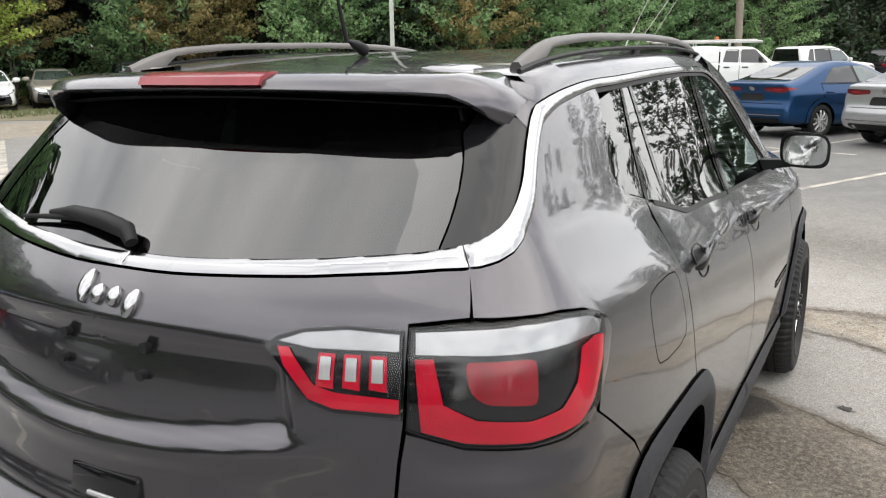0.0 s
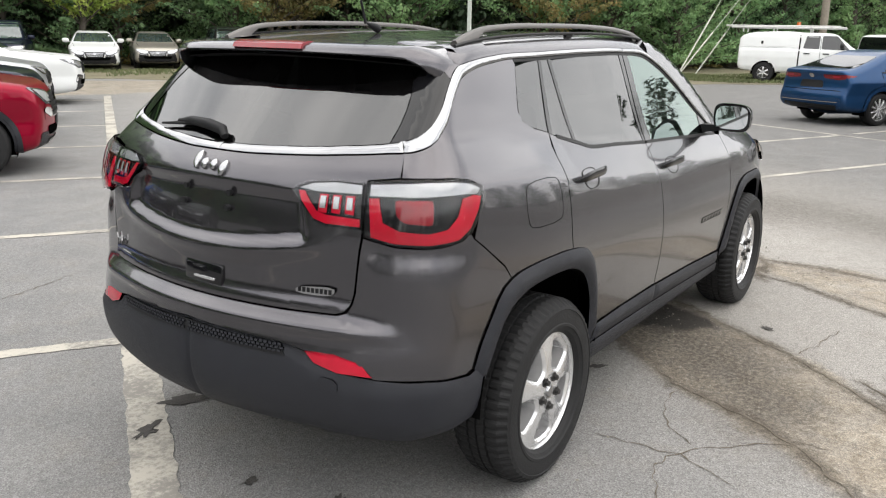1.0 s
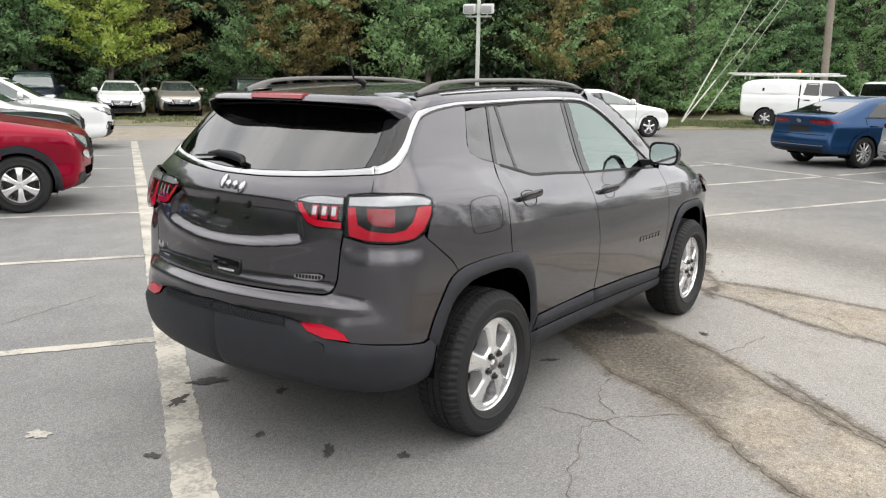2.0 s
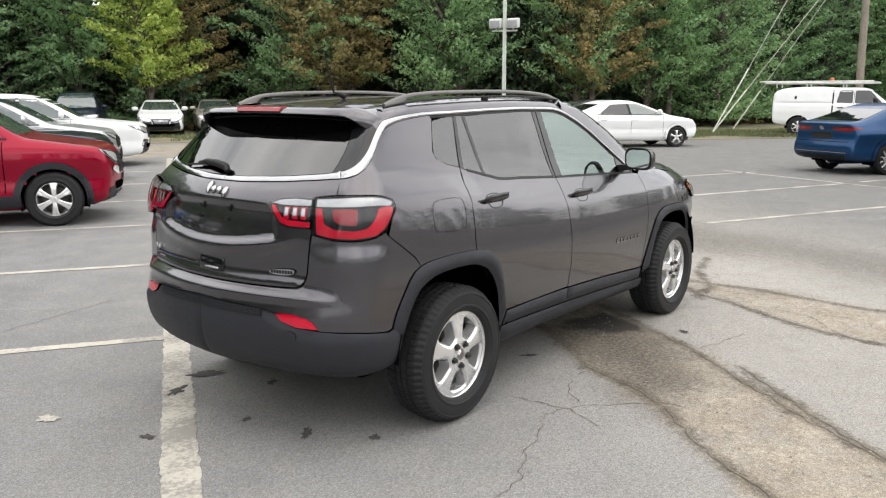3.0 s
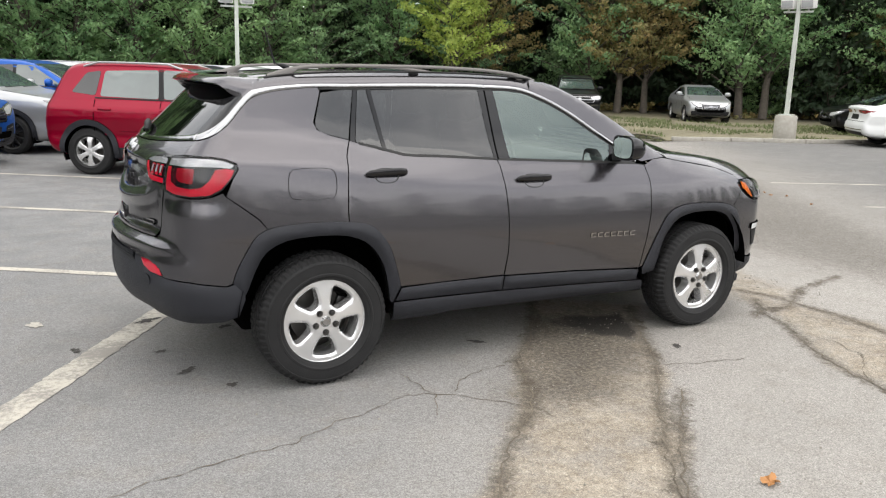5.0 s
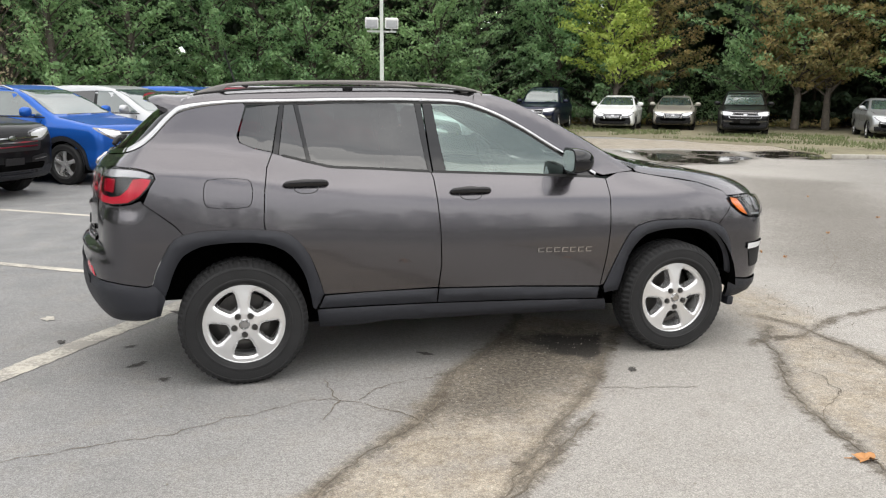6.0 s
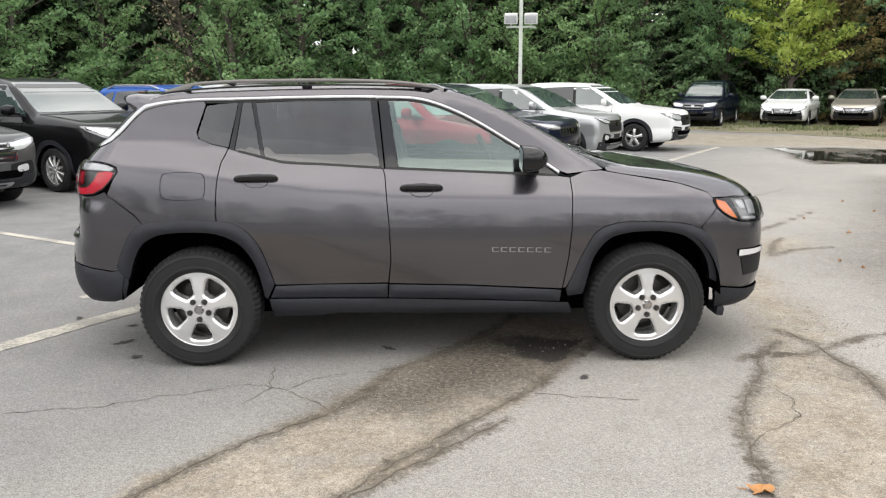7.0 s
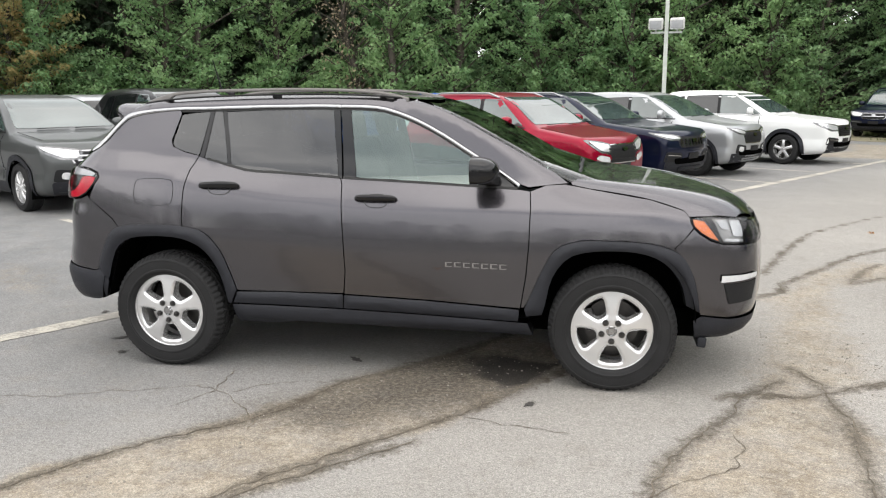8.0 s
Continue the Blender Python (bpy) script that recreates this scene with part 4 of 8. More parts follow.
def car(name, label, spec, colour, place, heading, group="parked cars", front_right=True):
    """A parked vehicle. place: the ground under its right front hub (or the right rear one)."""
    wb, H, W, L = spec["wb"], spec["H"], spec["W"], spec["L"]
    ro = spec.get("ro", 0.86)
    xr, xf = -ro, L - ro
    belt, cowl, top0, top1 = spec["belt"], spec["cowl"], spec["top0"], spec["top1"]
    hood, nose = spec["hood"], spec["nose"]
    sedan = spec.get("sedan", False)
    R = spec.get("R", 0.345)
    h2 = W / 2
    if sedan:
        rear = [(-0.55, 0.26), (xr + 0.10, 0.30), (xr, 0.42), (xr - 0.01, 0.60), (xr + 0.06, 0.68), (xr + 0.10, 0.90), (xr + 0.01, 1.02), (xr + 0.05, 1.07), (xr + 0.40, 1.10), (top0 - 0.35, H - 0.16), (top0, H - 0.03)]
    else:
        rear = [(-0.55, 0.28), (xr + 0.06, 0.40), (xr, 0.60), (xr + 0.03, 0.98), (xr + 0.13, belt + 0.05), (top0 - 0.18, H - 0.14), (top0, H - 0.03)]
    outline = rear + [(0.5 * (top0 + top1), H), (top1, H - 0.045), (cowl, belt + 0.02), (cowl + 0.18, hood), (xf - 0.32, hood - 0.09), (xf - 0.10, nose), (xf, nose - 0.22), (xf - 0.02, 0.42), (xf - 0.12, 0.25), (wb, 0.20), (0.3, 0.22)]
    sec = [(0.15, h2 - 0.09), (0.34, h2 - 0.022), (0.44, h2 - 0.012), (0.60, h2 - 0.030), (0.76, h2 - 0.006), (0.84, h2), (belt - 0.13, h2 - 0.012), (belt - 0.06, h2 - 0.050), (belt, h2 - 0.082), (H - 0.14, h2 - 0.25), (H + 0.02, h2 - 0.36)]
    sh = Shape(outline, sec, 0.10, (0.3, xr, 0.05), (wb - 0.4, xf, 0.11), (0.10, 0.20), 0.09)
    root = new(name)
    tagged(root, label, spec.get("cat", "car"), group)
    arch = R + 0.045
    v, f, nr = shell(sh, ((-0.35, -0.35, 0.62), (wb + 0.35, 0.35, 0.72)), ((xr - 0.1, -h2 - 0.05, 0.12), (xf + 0.1, h2 + 0.05, H + 0.06)), spec.get("cell", 0.07), ((0, R), (wb, R)), arch)
    mesh_ob("body", v, f, colour, root, normals=nr)
    for wx in (0, wb):
        for s in (-1, 1):
            bm = bmesh.new()
            cyl_into(bm, arch + 0.02, arch + 0.02, 0.30, pose(wx, s * (h2 - 0.19), R, 90), 32)
            for fc in [fc for fc in bm.faces if len(fc.verts) > 4 and fc.calc_center_median().y * s > (h2 - 0.19)]:
                bm.faces.remove(fc)
            bmesh.ops.bisect_plane(bm, geom=bm.verts[:] + bm.edges[:] + bm.faces[:], plane_co=(0, 0, 0.2), plane_no=(0, 0, -1), clear_outer=True)
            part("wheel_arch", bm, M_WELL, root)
            ring = [(wx + (arch + d) * math.cos(a), R + (arch + d) * math.sin(a)) for d, aa in ((0.07, np.linspace(-0.35, math.pi + 0.35, 26)), (-0.012, np.linspace(math.pi + 0.35, -0.35, 26))) for a in aa]
            panel("arch_trim", sh, side_map(sh, s), ring, M_CLAD if spec.get("clad", True) else colour, root, 0.015, 0.04, 0.05)
    if spec.get("clad", True):
        for s in (-1, 1):
            panel("sill_trim", sh, side_map(sh, s), [(arch - 0.02, 0.25), (wb - arch + 0.02, 0.25), (wb - arch + 0.02, 0.40), (arch - 0.02, 0.42)], M_CLAD, root, 0.008, 0.03, 0.1)
    # glass
    zt = H - 0.125
    ax0, ax1 = cowl - 0.20, top1 - 0.02  # foot and head of the front pillar
    pil = spec["pillar"]
    tail0, tail1 = spec["tail"]
    for s in (-1, 1):
        m = side_map(sh, s)
        panel("window", sh, m, soft([(pil + 0.04, belt + 0.03), (ax0, belt + 0.03), (ax1, zt), (pil - 0.02, zt + 0.01)]), M_PANE, root, 0.004, 0.01, 0.1)
        panel("window", sh, m, soft([(tail0 + 0.05, belt + 0.05), (pil - 0.04, belt + 0.03), (pil - 0.09, zt + 0.01), (tail1, zt - 0.02)]), spec.get("tint", M_TINT), root, 0.004, 0.01, 0.1)
        if not sedan:
            panel("window", sh, m, soft([(tail0 - 0.40, belt + 0.10), (tail0 - 0.02, belt + 0.06), (tail1 - 0.06, zt - 0.02), (tail1 - 0.28, zt - 0.05)]), M_TINT, root, 0.004, 0.01, 0.1)
        for hx in (pil + 0.10, tail0 + 0.15):
            bm = bmesh.new()
            box_into(bm, (0.20, 0.03, 0.03), Matrix(), 0.012)
            p = m(np.array([[hx, belt - 0.13]]))[0]
            ob = part("door_handle", bm, colour, root)
            ob.matrix_local = pose(p[0], p[1] + 0.012 * s, p[2])
        for sx, top in ((pil, belt), (cowl - 0.22, belt - 0.03), (tail0 - 0.02, belt)):
            panel("door_gap", sh, m, [(sx - 0.006, 0.44), (sx + 0.006, 0.44), (sx + 0.006, top), (sx - 0.006, top)], M_WELL, root, 0.002, 0.004, 0.1)
        ob = part("wing_mirror", mirror_bm(s), spec.get("mirror", colour), root)
        p = m(np.array([[cowl - 0.42, belt + 0.02]]))[0]
        ob.matrix_local = pose(p[0], p[1] + 0.13 * s, belt + 0.10)
        if spec.get("rails"):
            bm = bmesh.new()
            yr = h2 - 0.30
            xs = np.linspace(top0 + 0.15, top1 - 0.10, 8)
            zs = top_map(sh, 1.0)(np.stack([xs, 0 * xs + yr], 1))[:, 2]
            tube_into(bm, [(x, s * yr, z + (0.05 if 0 < i < 7 else 0.0)) for i, (x, z) in enumerate(zip(xs, zs))], 0.016, 8)
            part("roof_rail", bm, spec["rails"], root)
        # lamps
        cm = corner_map(sh, wb + 0.25, 0.25, 1, s)
        hz = nose - 0.05
        hl = spec.get("lamp", 1.0)
        fz = spec.get("fogz", 0.0)
        house = panel("headlight", sh, cm, soft([(0.30, hz + 0.035), (0.66, hz + 0.0), (0.87, hz - 0.04), (0.85, hz - 0.04 - 0.13 * hl), (0.62, hz - 0.02 - 0.15 * hl), (0.46, hz - 0.08 * hl)]), M_LAMPDARK, root, 0.004, 0.015, 0.05)
        panel("lens", sh, cm, soft([(0.38, hz + 0.012), (0.66, hz - 0.025), (0.83, hz - 0.06), (0.81, hz - 0.02 - 0.13 * hl), (0.64, hz - 0.14 * hl), (0.54, hz - 0.09 * hl)]), M_LAMPBRIGHT, house, 0.009, 0.008, 0.05)
        fog = panel("fog_recess", sh, cm, soft([(0.52, 0.46 + fz), (0.84, 0.45 + fz), (0.86, 0.60 + fz), (0.56, 0.64 + fz)]), colour if fz else M_BLACK, root, 0.004, 0.015, 0.05)
        if spec.get("fog"):
            panel("fog_lamp", sh, cm, soft([(0.50, 0.56 + fz), (0.72, 0.48 + fz), (0.81, 0.49 + fz), (0.81, 0.57 + fz), (0.58, 0.61 + fz)] if fz else [(0.60, 0.50), (0.76, 0.49), (0.78, 0.57), (0.62, 0.60)]), M_LAMPBRIGHT, fog, 0.010, 0.012, 0.05)
        else:
            panel("fog_bar", sh, cm, [(0.58, 0.590), (0.82, 0.565), (0.82, 0.550), (0.58, 0.573)], M_CHROME, fog, 0.010, 0.010, 0.05)
        panel("bonnet_gap", sh, top_map(sh, 0.5), [(cowl + 0.05, s * (h2 - 0.165)), (xf - 0.5, s * (h2 - 0.215)), (xf - 0.5, s * (h2 - 0.225)), (cowl + 0.05, s * (h2 - 0.176))][::s], M_WELL, root, 0.002, 0.004, 0.1)
        m = side_map(sh, s)
        panel("belt_trim", sh, m, [(tail0 - 0.02, belt + 0.018), (ax0 + 0.03, belt - 0.002), (ax0 + 0.03, belt + 0.016), (tail0 - 0.02, belt + 0.036)], spec.get("trim", M_BLACK), root, 0.008, 0.010, 0.1)
        panel("door_crease", sh, m, [(arch + 0.08, 0.62), (wb - arch - 0.08, 0.57), (wb - arch - 0.08, 0.60), (arch + 0.08, 0.66)], colour, root, 0.010, 0.012, 0.1, bulge=0.008)
        panel("window_pillar", sh, m, [(pil - 0.045, belt + 0.03), (pil + 0.045, belt + 0.03), (pil - 0.015, zt + 0.01), (pil - 0.095, zt + 0.01)], M_BLACK, root, 0.003, 0.01, 0.1)
        cm = corner_map(sh, -0.25, 0.25, -1, s)
        tz = 0.95 if sedan else belt - 0.08
        if sedan:
            tail = panel("taillight", sh, cm, soft([(0.36, tz + 0.005), (0.56, tz + 0.035), (0.92, tz + 0.025), (0.90, tz - 0.045), (0.62, tz - 0.07)], 0.03), M_TAILRED, root, 0.004, 0.015, 0.05)
            panel("lens", sh, cm, soft([(0.58, tz + 0.010), (0.86, tz + 0.003), (0.85, tz - 0.020), (0.62, tz - 0.024)], 0.02), M_REDLENS, tail, 0.008, 0.006, 0.05)
        else:
            panel("taillight", sh, cm, soft([(0.36, tz + 0.02), (0.60, tz + 0.06), (0.86, tz + 0.05), (0.86, tz - 0.08), (0.58, tz - 0.10)]), M_TAILRED, root, 0.004, 0.015, 0.05)
    fm, rm = end_map(sh, 1.2, 1), end_map(sh, 0.6, -1)
    wz = belt + 0.06
    panel("windscreen", sh, fm, soft([(-h2 + 0.19, wz), (h2 - 0.19, wz), (h2 - 0.33, H - 0.09), (-h2 + 0.33, H - 0.09)]), M_PANE, root, 0.004, 0.01, 0.1)
    panel("rear_window", sh, rm, soft([(-h2 + 0.24, (1.10 if sedan else belt + 0.06)), (h2 - 0.24, (1.10 if sedan else belt + 0.06)), (h2 - 0.36, H - 0.13), (-h2 + 0.36, H - 0.13)]), M_TINT, root, 0.004, 0.01, 0.1)
    gz = nose - 0.10
    gw = spec.get("grille", 0.42)
    gh = spec.get("tall", 0.20)
    go = np.array(soft([(-gw, gz - 0.01), (gw, gz - 0.01), (gw - 0.07, gz - gh), (-gw + 0.07, gz - gh)]))
    gc = go.mean(0)
    grille = panel("grille", sh, fm, go, M_BLACK, root, 0.004, 0.02, 0.08)
    panel("grille_surround", sh, fm, gc + (go - gc) * (1.05, 1.16), spec.get("rim", M_CHROME), root, 0.003, 0.02, 0.05, holes=[gc + (go - gc) * (0.985, 0.93)])
    nb = spec.get("bars", 3)
    for k in range(nb):
        zz = gz - 0.01 - gh * (k + 1) / (nb + 1)
        wk = gw - 0.05 - 0.07 * (k + 1) / (nb + 1)
        panel("grille_bar", sh, fm, [(-wk, zz - 0.011), (wk, zz - 0.011), (wk, zz + 0.011), (-wk, zz + 0.011)], spec.get("bar_mat", M_CHROME), grille, 0.014, 0.012, 0.12, bulge=0.004)
    for k in range(spec.get("slots", 0)):
        y0 = -gw + 0.06 + (2 * gw - 0.12) * k / spec["slots"]
        panel("grille_slot", sh, fm, soft([(y0, gz - 0.03), (y0 + 0.055, gz - 0.03), (y0 + 0.055, gz - gh + 0.02), (y0, gz - gh + 0.02)]), M_CHROME, grille, 0.012, 0.012, 0.06, holes=[np.array([(y0 + 0.012, gz - 0.045), (y0 + 0.043, gz - 0.045), (y0 + 0.043, gz - gh + 0.035), (y0 + 0.012, gz - gh + 0.035)])])
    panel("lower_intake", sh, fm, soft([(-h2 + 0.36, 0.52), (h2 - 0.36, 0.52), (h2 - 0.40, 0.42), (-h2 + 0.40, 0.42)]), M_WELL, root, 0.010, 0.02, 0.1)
    panel("skid_plate", sh, fm, soft([(-0.42, 0.365), (0.42, 0.365), (0.34, 0.29), (-0.34, 0.29)]), spec.get("skid", M_CLAD), root, 0.014, 0.02, 0.1)
    bm = bmesh.new()
    for y0 in (-0.45, 0.10):
        w0 = sh.shoot(np.array([[cowl - 0.9, y0, belt + 0.045]]), np.array([[1.0, 0, 0]]))[0]
        w1 = sh.shoot(np.array([[cowl - 0.9, y0 + 0.48, belt + 0.055]]), np.array([[1.0, 0, 0]]))[0]
        tube_into(bm, [(w0[0] + 0.02, w0[1], w0[2] + 0.01), (w1[0] + 0.02, w1[1], w1[2] + 0.01)], [0.007, 0.004], 6)
    part("windscreen_wiper", bm, M_BLACK, root)
    panel("badge", sh, fm, rounded([(-0.07, gz - 0.10), (0.07, gz - 0.10), (0.07, gz - 0.04), (-0.07, gz - 0.04)], 2), M_CHROME, root, 0.022, 0.02, 0.06)
    panel("front_bumper", sh, fm, soft([(-h2 + 0.16, 0.46), (h2 - 0.16, 0.46), (h2 - 0.20, 0.28), (-h2 + 0.20, 0.28)]), M_CLAD, root, 0.006, 0.02, 0.1)
    panel("plate_holder", sh, fm, [(-0.17, 0.50), (0.17, 0.50), (0.17, 0.60), (-0.17, 0.60)], M_BLACK, root, 0.012, 0.012, 0.1)
    panel("rear_bumper", sh, rm, soft([(-h2 + 0.14, 0.52), (h2 - 0.14, 0.52), (h2 - 0.18, 0.32), (-h2 + 0.18, 0.32)]), M_CLAD if spec.get("clad", True) else colour, root, 0.006, 0.02, 0.1)
    if sedan:
        panel("plate_recess", sh, rm, soft([(-0.30, 0.72), (0.30, 0.72), (0.26, 0.86), (-0.26, 0.86)]), M_BLACK, root, 0.004, 0.015, 0.06)
        panel("valance", sh, rm, soft([(-h2 + 0.22, 0.40), (h2 - 0.22, 0.40), (h2 - 0.30, 0.30), (-h2 + 0.30, 0.30)]), M_BLACK, root, 0.012, 0.02, 0.08)
        panel("bumper_strip", sh, rm, [(-h2 + 0.20, 0.455), (h2 - 0.20, 0.455), (h2 - 0.20, 0.470), (-h2 + 0.20, 0.470)], M_CHROME, root, 0.014, 0.012, 0.08)
        panel("boot_gap", sh, rm, [(-h2 + 0.20, 0.668), (h2 - 0.20, 0.668), (h2 - 0.20, 0.680), (-h2 + 0.20, 0.680)], M_WELL, root, 0.002, 0.004, 0.08)
        panel("badge", sh, rm, rounded([(-0.06, 0.91), (0.06, 0.91), (0.06, 0.99), (-0.06, 0.99)], 2), M_CHROME, root, 0.006, 0.01, 0.05)
    ws = spec.get("wheels", (0.225, 5, 0.07, 0.0, M_ALLOY))
    for wx in (0, wb):
        for s in (-1, 1):
            wheel(root, wx, s * (h2 - 0.135), R, ws[0], 0.22, ws[1], ws[2], ws[3], ws[4], right=s < 0)
    a = radians(heading)
    ux, uy = math.cos(a), math.sin(a)
    back = wb if front_right else 0.0
    ox = place[0] - back * ux - (h2 - 0.05) * uy * 1.0
    oy = place[1] - back * uy + (h2 - 0.05) * ux * 1.0
    root.matrix_world = pose(ox, oy, 0, 0, 0, heading)
    return root, sh


SUV = dict(L=4.45, W=1.84, H=1.66, wb=2.66, belt=1.10, cowl=2.35, top0=-0.30, top1=1.45, hood=1.10, nose=0.98, pillar=1.10, tail=(0.12, 0.20), rails=None, R=0.35)
SEDAN = dict(L=4.65, W=1.80, H=1.46, wb=2.70, ro=1.02, belt=1.00, cowl=2.42, top0=0.38, top1=1.38, hood=0.98, nose=0.82, pillar=1.10, tail=(0.02, 0.46), sedan=True, clad=False, R=0.325, grille=0.36)

# ---- parked cars ----
P_RED = paint("red_paint", (0.25, 0.002, 0.020), 0.5, 0.3, 0.5)
P_NAVY = paint("navy_paint", (0.005, 0.008, 0.025), coat=0.6)
P_SILVER = paint("silver_paint", (0.42, 0.43, 0.44), 0.6)
P_WHITE = paint("white_paint", (0.75, 0.76, 0.75), 0.0)
P_BLUE = paint("blue_paint", (0.010, 0.085, 0.36))
P_BLACK = paint("black_paint", (0.008, 0.008, 0.009))
P_GREY = paint("grey_paint", (0.10, 0.105, 0.105), 0.5)
P_GOLD = paint("champagne_paint", (0.44, 0.41, 0.36), 0.5)
P_STEEL = paint("steel_blue_paint", (0.012, 0.050, 0.130), 0.5)
ROW = -33.0
car("car", "red compact crossover with black cladding and alloy wheels, parked on asphalt", {**SUV, "cell": 0.06, "L": 4.10, "wb": 2.52, "W": 1.77, "ro": 0.78, "cowl": 2.2, "wheels": (0.22, 6, 0.055, 0.1, M_ALLOY), "fog": True, "rails": P_SILVER, "tall": 0.26, "grille": 0.44, "bars": 4, "bar_mat": M_BLACK, "mirror": P_RED, "skid": P_SILVER, "tint": M_PANE, "fogz": 0.13}, P_RED, (1.82, 7.00), ROW)
car("car", "navy blue crossover with a slotted grille, parked between crossovers", {**SUV, "L": 4.6, "wb": 2.7, "rails": P_SILVER, "bars": 0, "slots": 7, "tall": 0.17, "grille": 0.46, "rim": M_BLACK, "lamp": 0.55}, P_NAVY, (2.85, 9.48), ROW)
car("car", "silver crossover with black wheels and a chrome-edged grille", {**SUV, "L": 4.36, "wb": 2.67, "wheels": (0.23, 8, 0.04, 0.0, M_DARKALLOY), "fog": True, "tall": 0.22, "bars": 3, "bar_mat": M_BLACK, "skid": P_SILVER, "lamp": 0.6}, P_SILVER, (4.43, 11.61), ROW)
car("car", "white crossover with bright alloy wheels at the end of the row", {**SUV, "L": 4.65, "wb": 2.72, "H": 1.69, "tall": 0.22, "bars": 4, "bar_mat": M_DARKALLOY, "trim": M_CHROME}, P_WHITE, (6.70, 14.66), ROW)
car("car", "dark grey crossover with chrome grille bars and alloy wheels", {**SUV, "L": 4.52, "wb": 2.69, "wheels": (0.235, 10, 0.03, 0.0, M_ALLOY), "tall": 0.24, "grille": 0.50, "bars": 3, "fog": True, "skid": P_SILVER}, P_GREY, (-5.55, 5.04), ROW)
car("car", "black large crossover with a wide chrome grille", {**SUV, "L": 4.94, "wb": 2.82, "ro": 1.16, "H": 1.77, "W": 1.99, "belt": 1.15, "hood": 1.18, "nose": 1.05, "wheels": (0.235, 10, 0.03, 0.0, M_ALLOY), "tall": 0.24, "grille": 0.58, "bars": 3, "rim": M_BLACK, "skid": M_CLAD}, P_BLACK, (-4.30, 7.34), ROW)
car("car", "bright blue compact crossover with silver roof bars", {**SUV, "L": 4.25, "wb": 2.56, "H": 1.65, "W": 1.77, "rails": P_SILVER}, P_BLUE, (-2.66, 9.5), ROW)
car("car", "silver crossover with black wheels beside a blue one", {**SUV, "wheels": (0.24, 10, 0.03, 0.0, M_DARKALLOY)}, P_SILVER, (-1.28, 11.64), ROW)
car("car", "blue crossover with a pale roof in the back row", {**SUV}, P_BLUE, (0.15, 13.85), ROW)
car("car", "white crossover with roof rails in the back row", {**SUV, "rails": P_SILVER}, P_WHITE, (1.55, 16.05), ROW)
FACE = 237.5
car("car", "white saloon with a chrome-edged grille, parked on the grass verge", {**SEDAN}, P_WHITE, (15.1, 26.9), FACE)
car("car", "champagne saloon parked on the grass verge by the woods", {**SEDAN}, P_GOLD, (18.1, 27.3), FACE)
car("car", "black boxy crossover with a bright grille bar, parked by the woods", {**SUV, "L": 5.1, "wb": 2.95, "H": 1.72, "top1": 1.75, "cowl": 2.6, "bars": 1, "grille": 0.6}, P_BLACK, (18.5, 22.9), FACE)
car("car", "silver saloon parked on the grass verge by the woods", {**SEDAN, "L": 4.5}, P_SILVER, (22.75, 20.0), FACE)
car("car", "dark navy boxy sport utility vehicle by the woods", {**SUV, "L": 4.8, "wb": 2.85, "H": 1.8, "top1": 1.6, "bars": 1}, P_NAVY, (11.9, 27.6), FACE)
car("car", "white compact saloon seen beside a lamp post", {**SEDAN, "L": 4.6, "H": 1.47}, P_WHITE, (21.8, 7.2), -37.0)
car("car", "dark grey saloon parked behind a white one", {**SEDAN}, P_BLACK, (24.2, 14.0), 148.0)
car("car", "metallic blue saloon with red tail lamps and alloy wheels", {**SEDAN, "L": 4.70, "wb": 2.69, "wheels": (0.22, 10, 0.03, 0.0, M_ALLOY)}, P_STEEL, (15.7, 0.08), ROW, front_right=False)
car("car", "silver saloon parked beside a blue one", {**SEDAN}, P_SILVER, (14.3, -2.25), ROW, front_right=False)

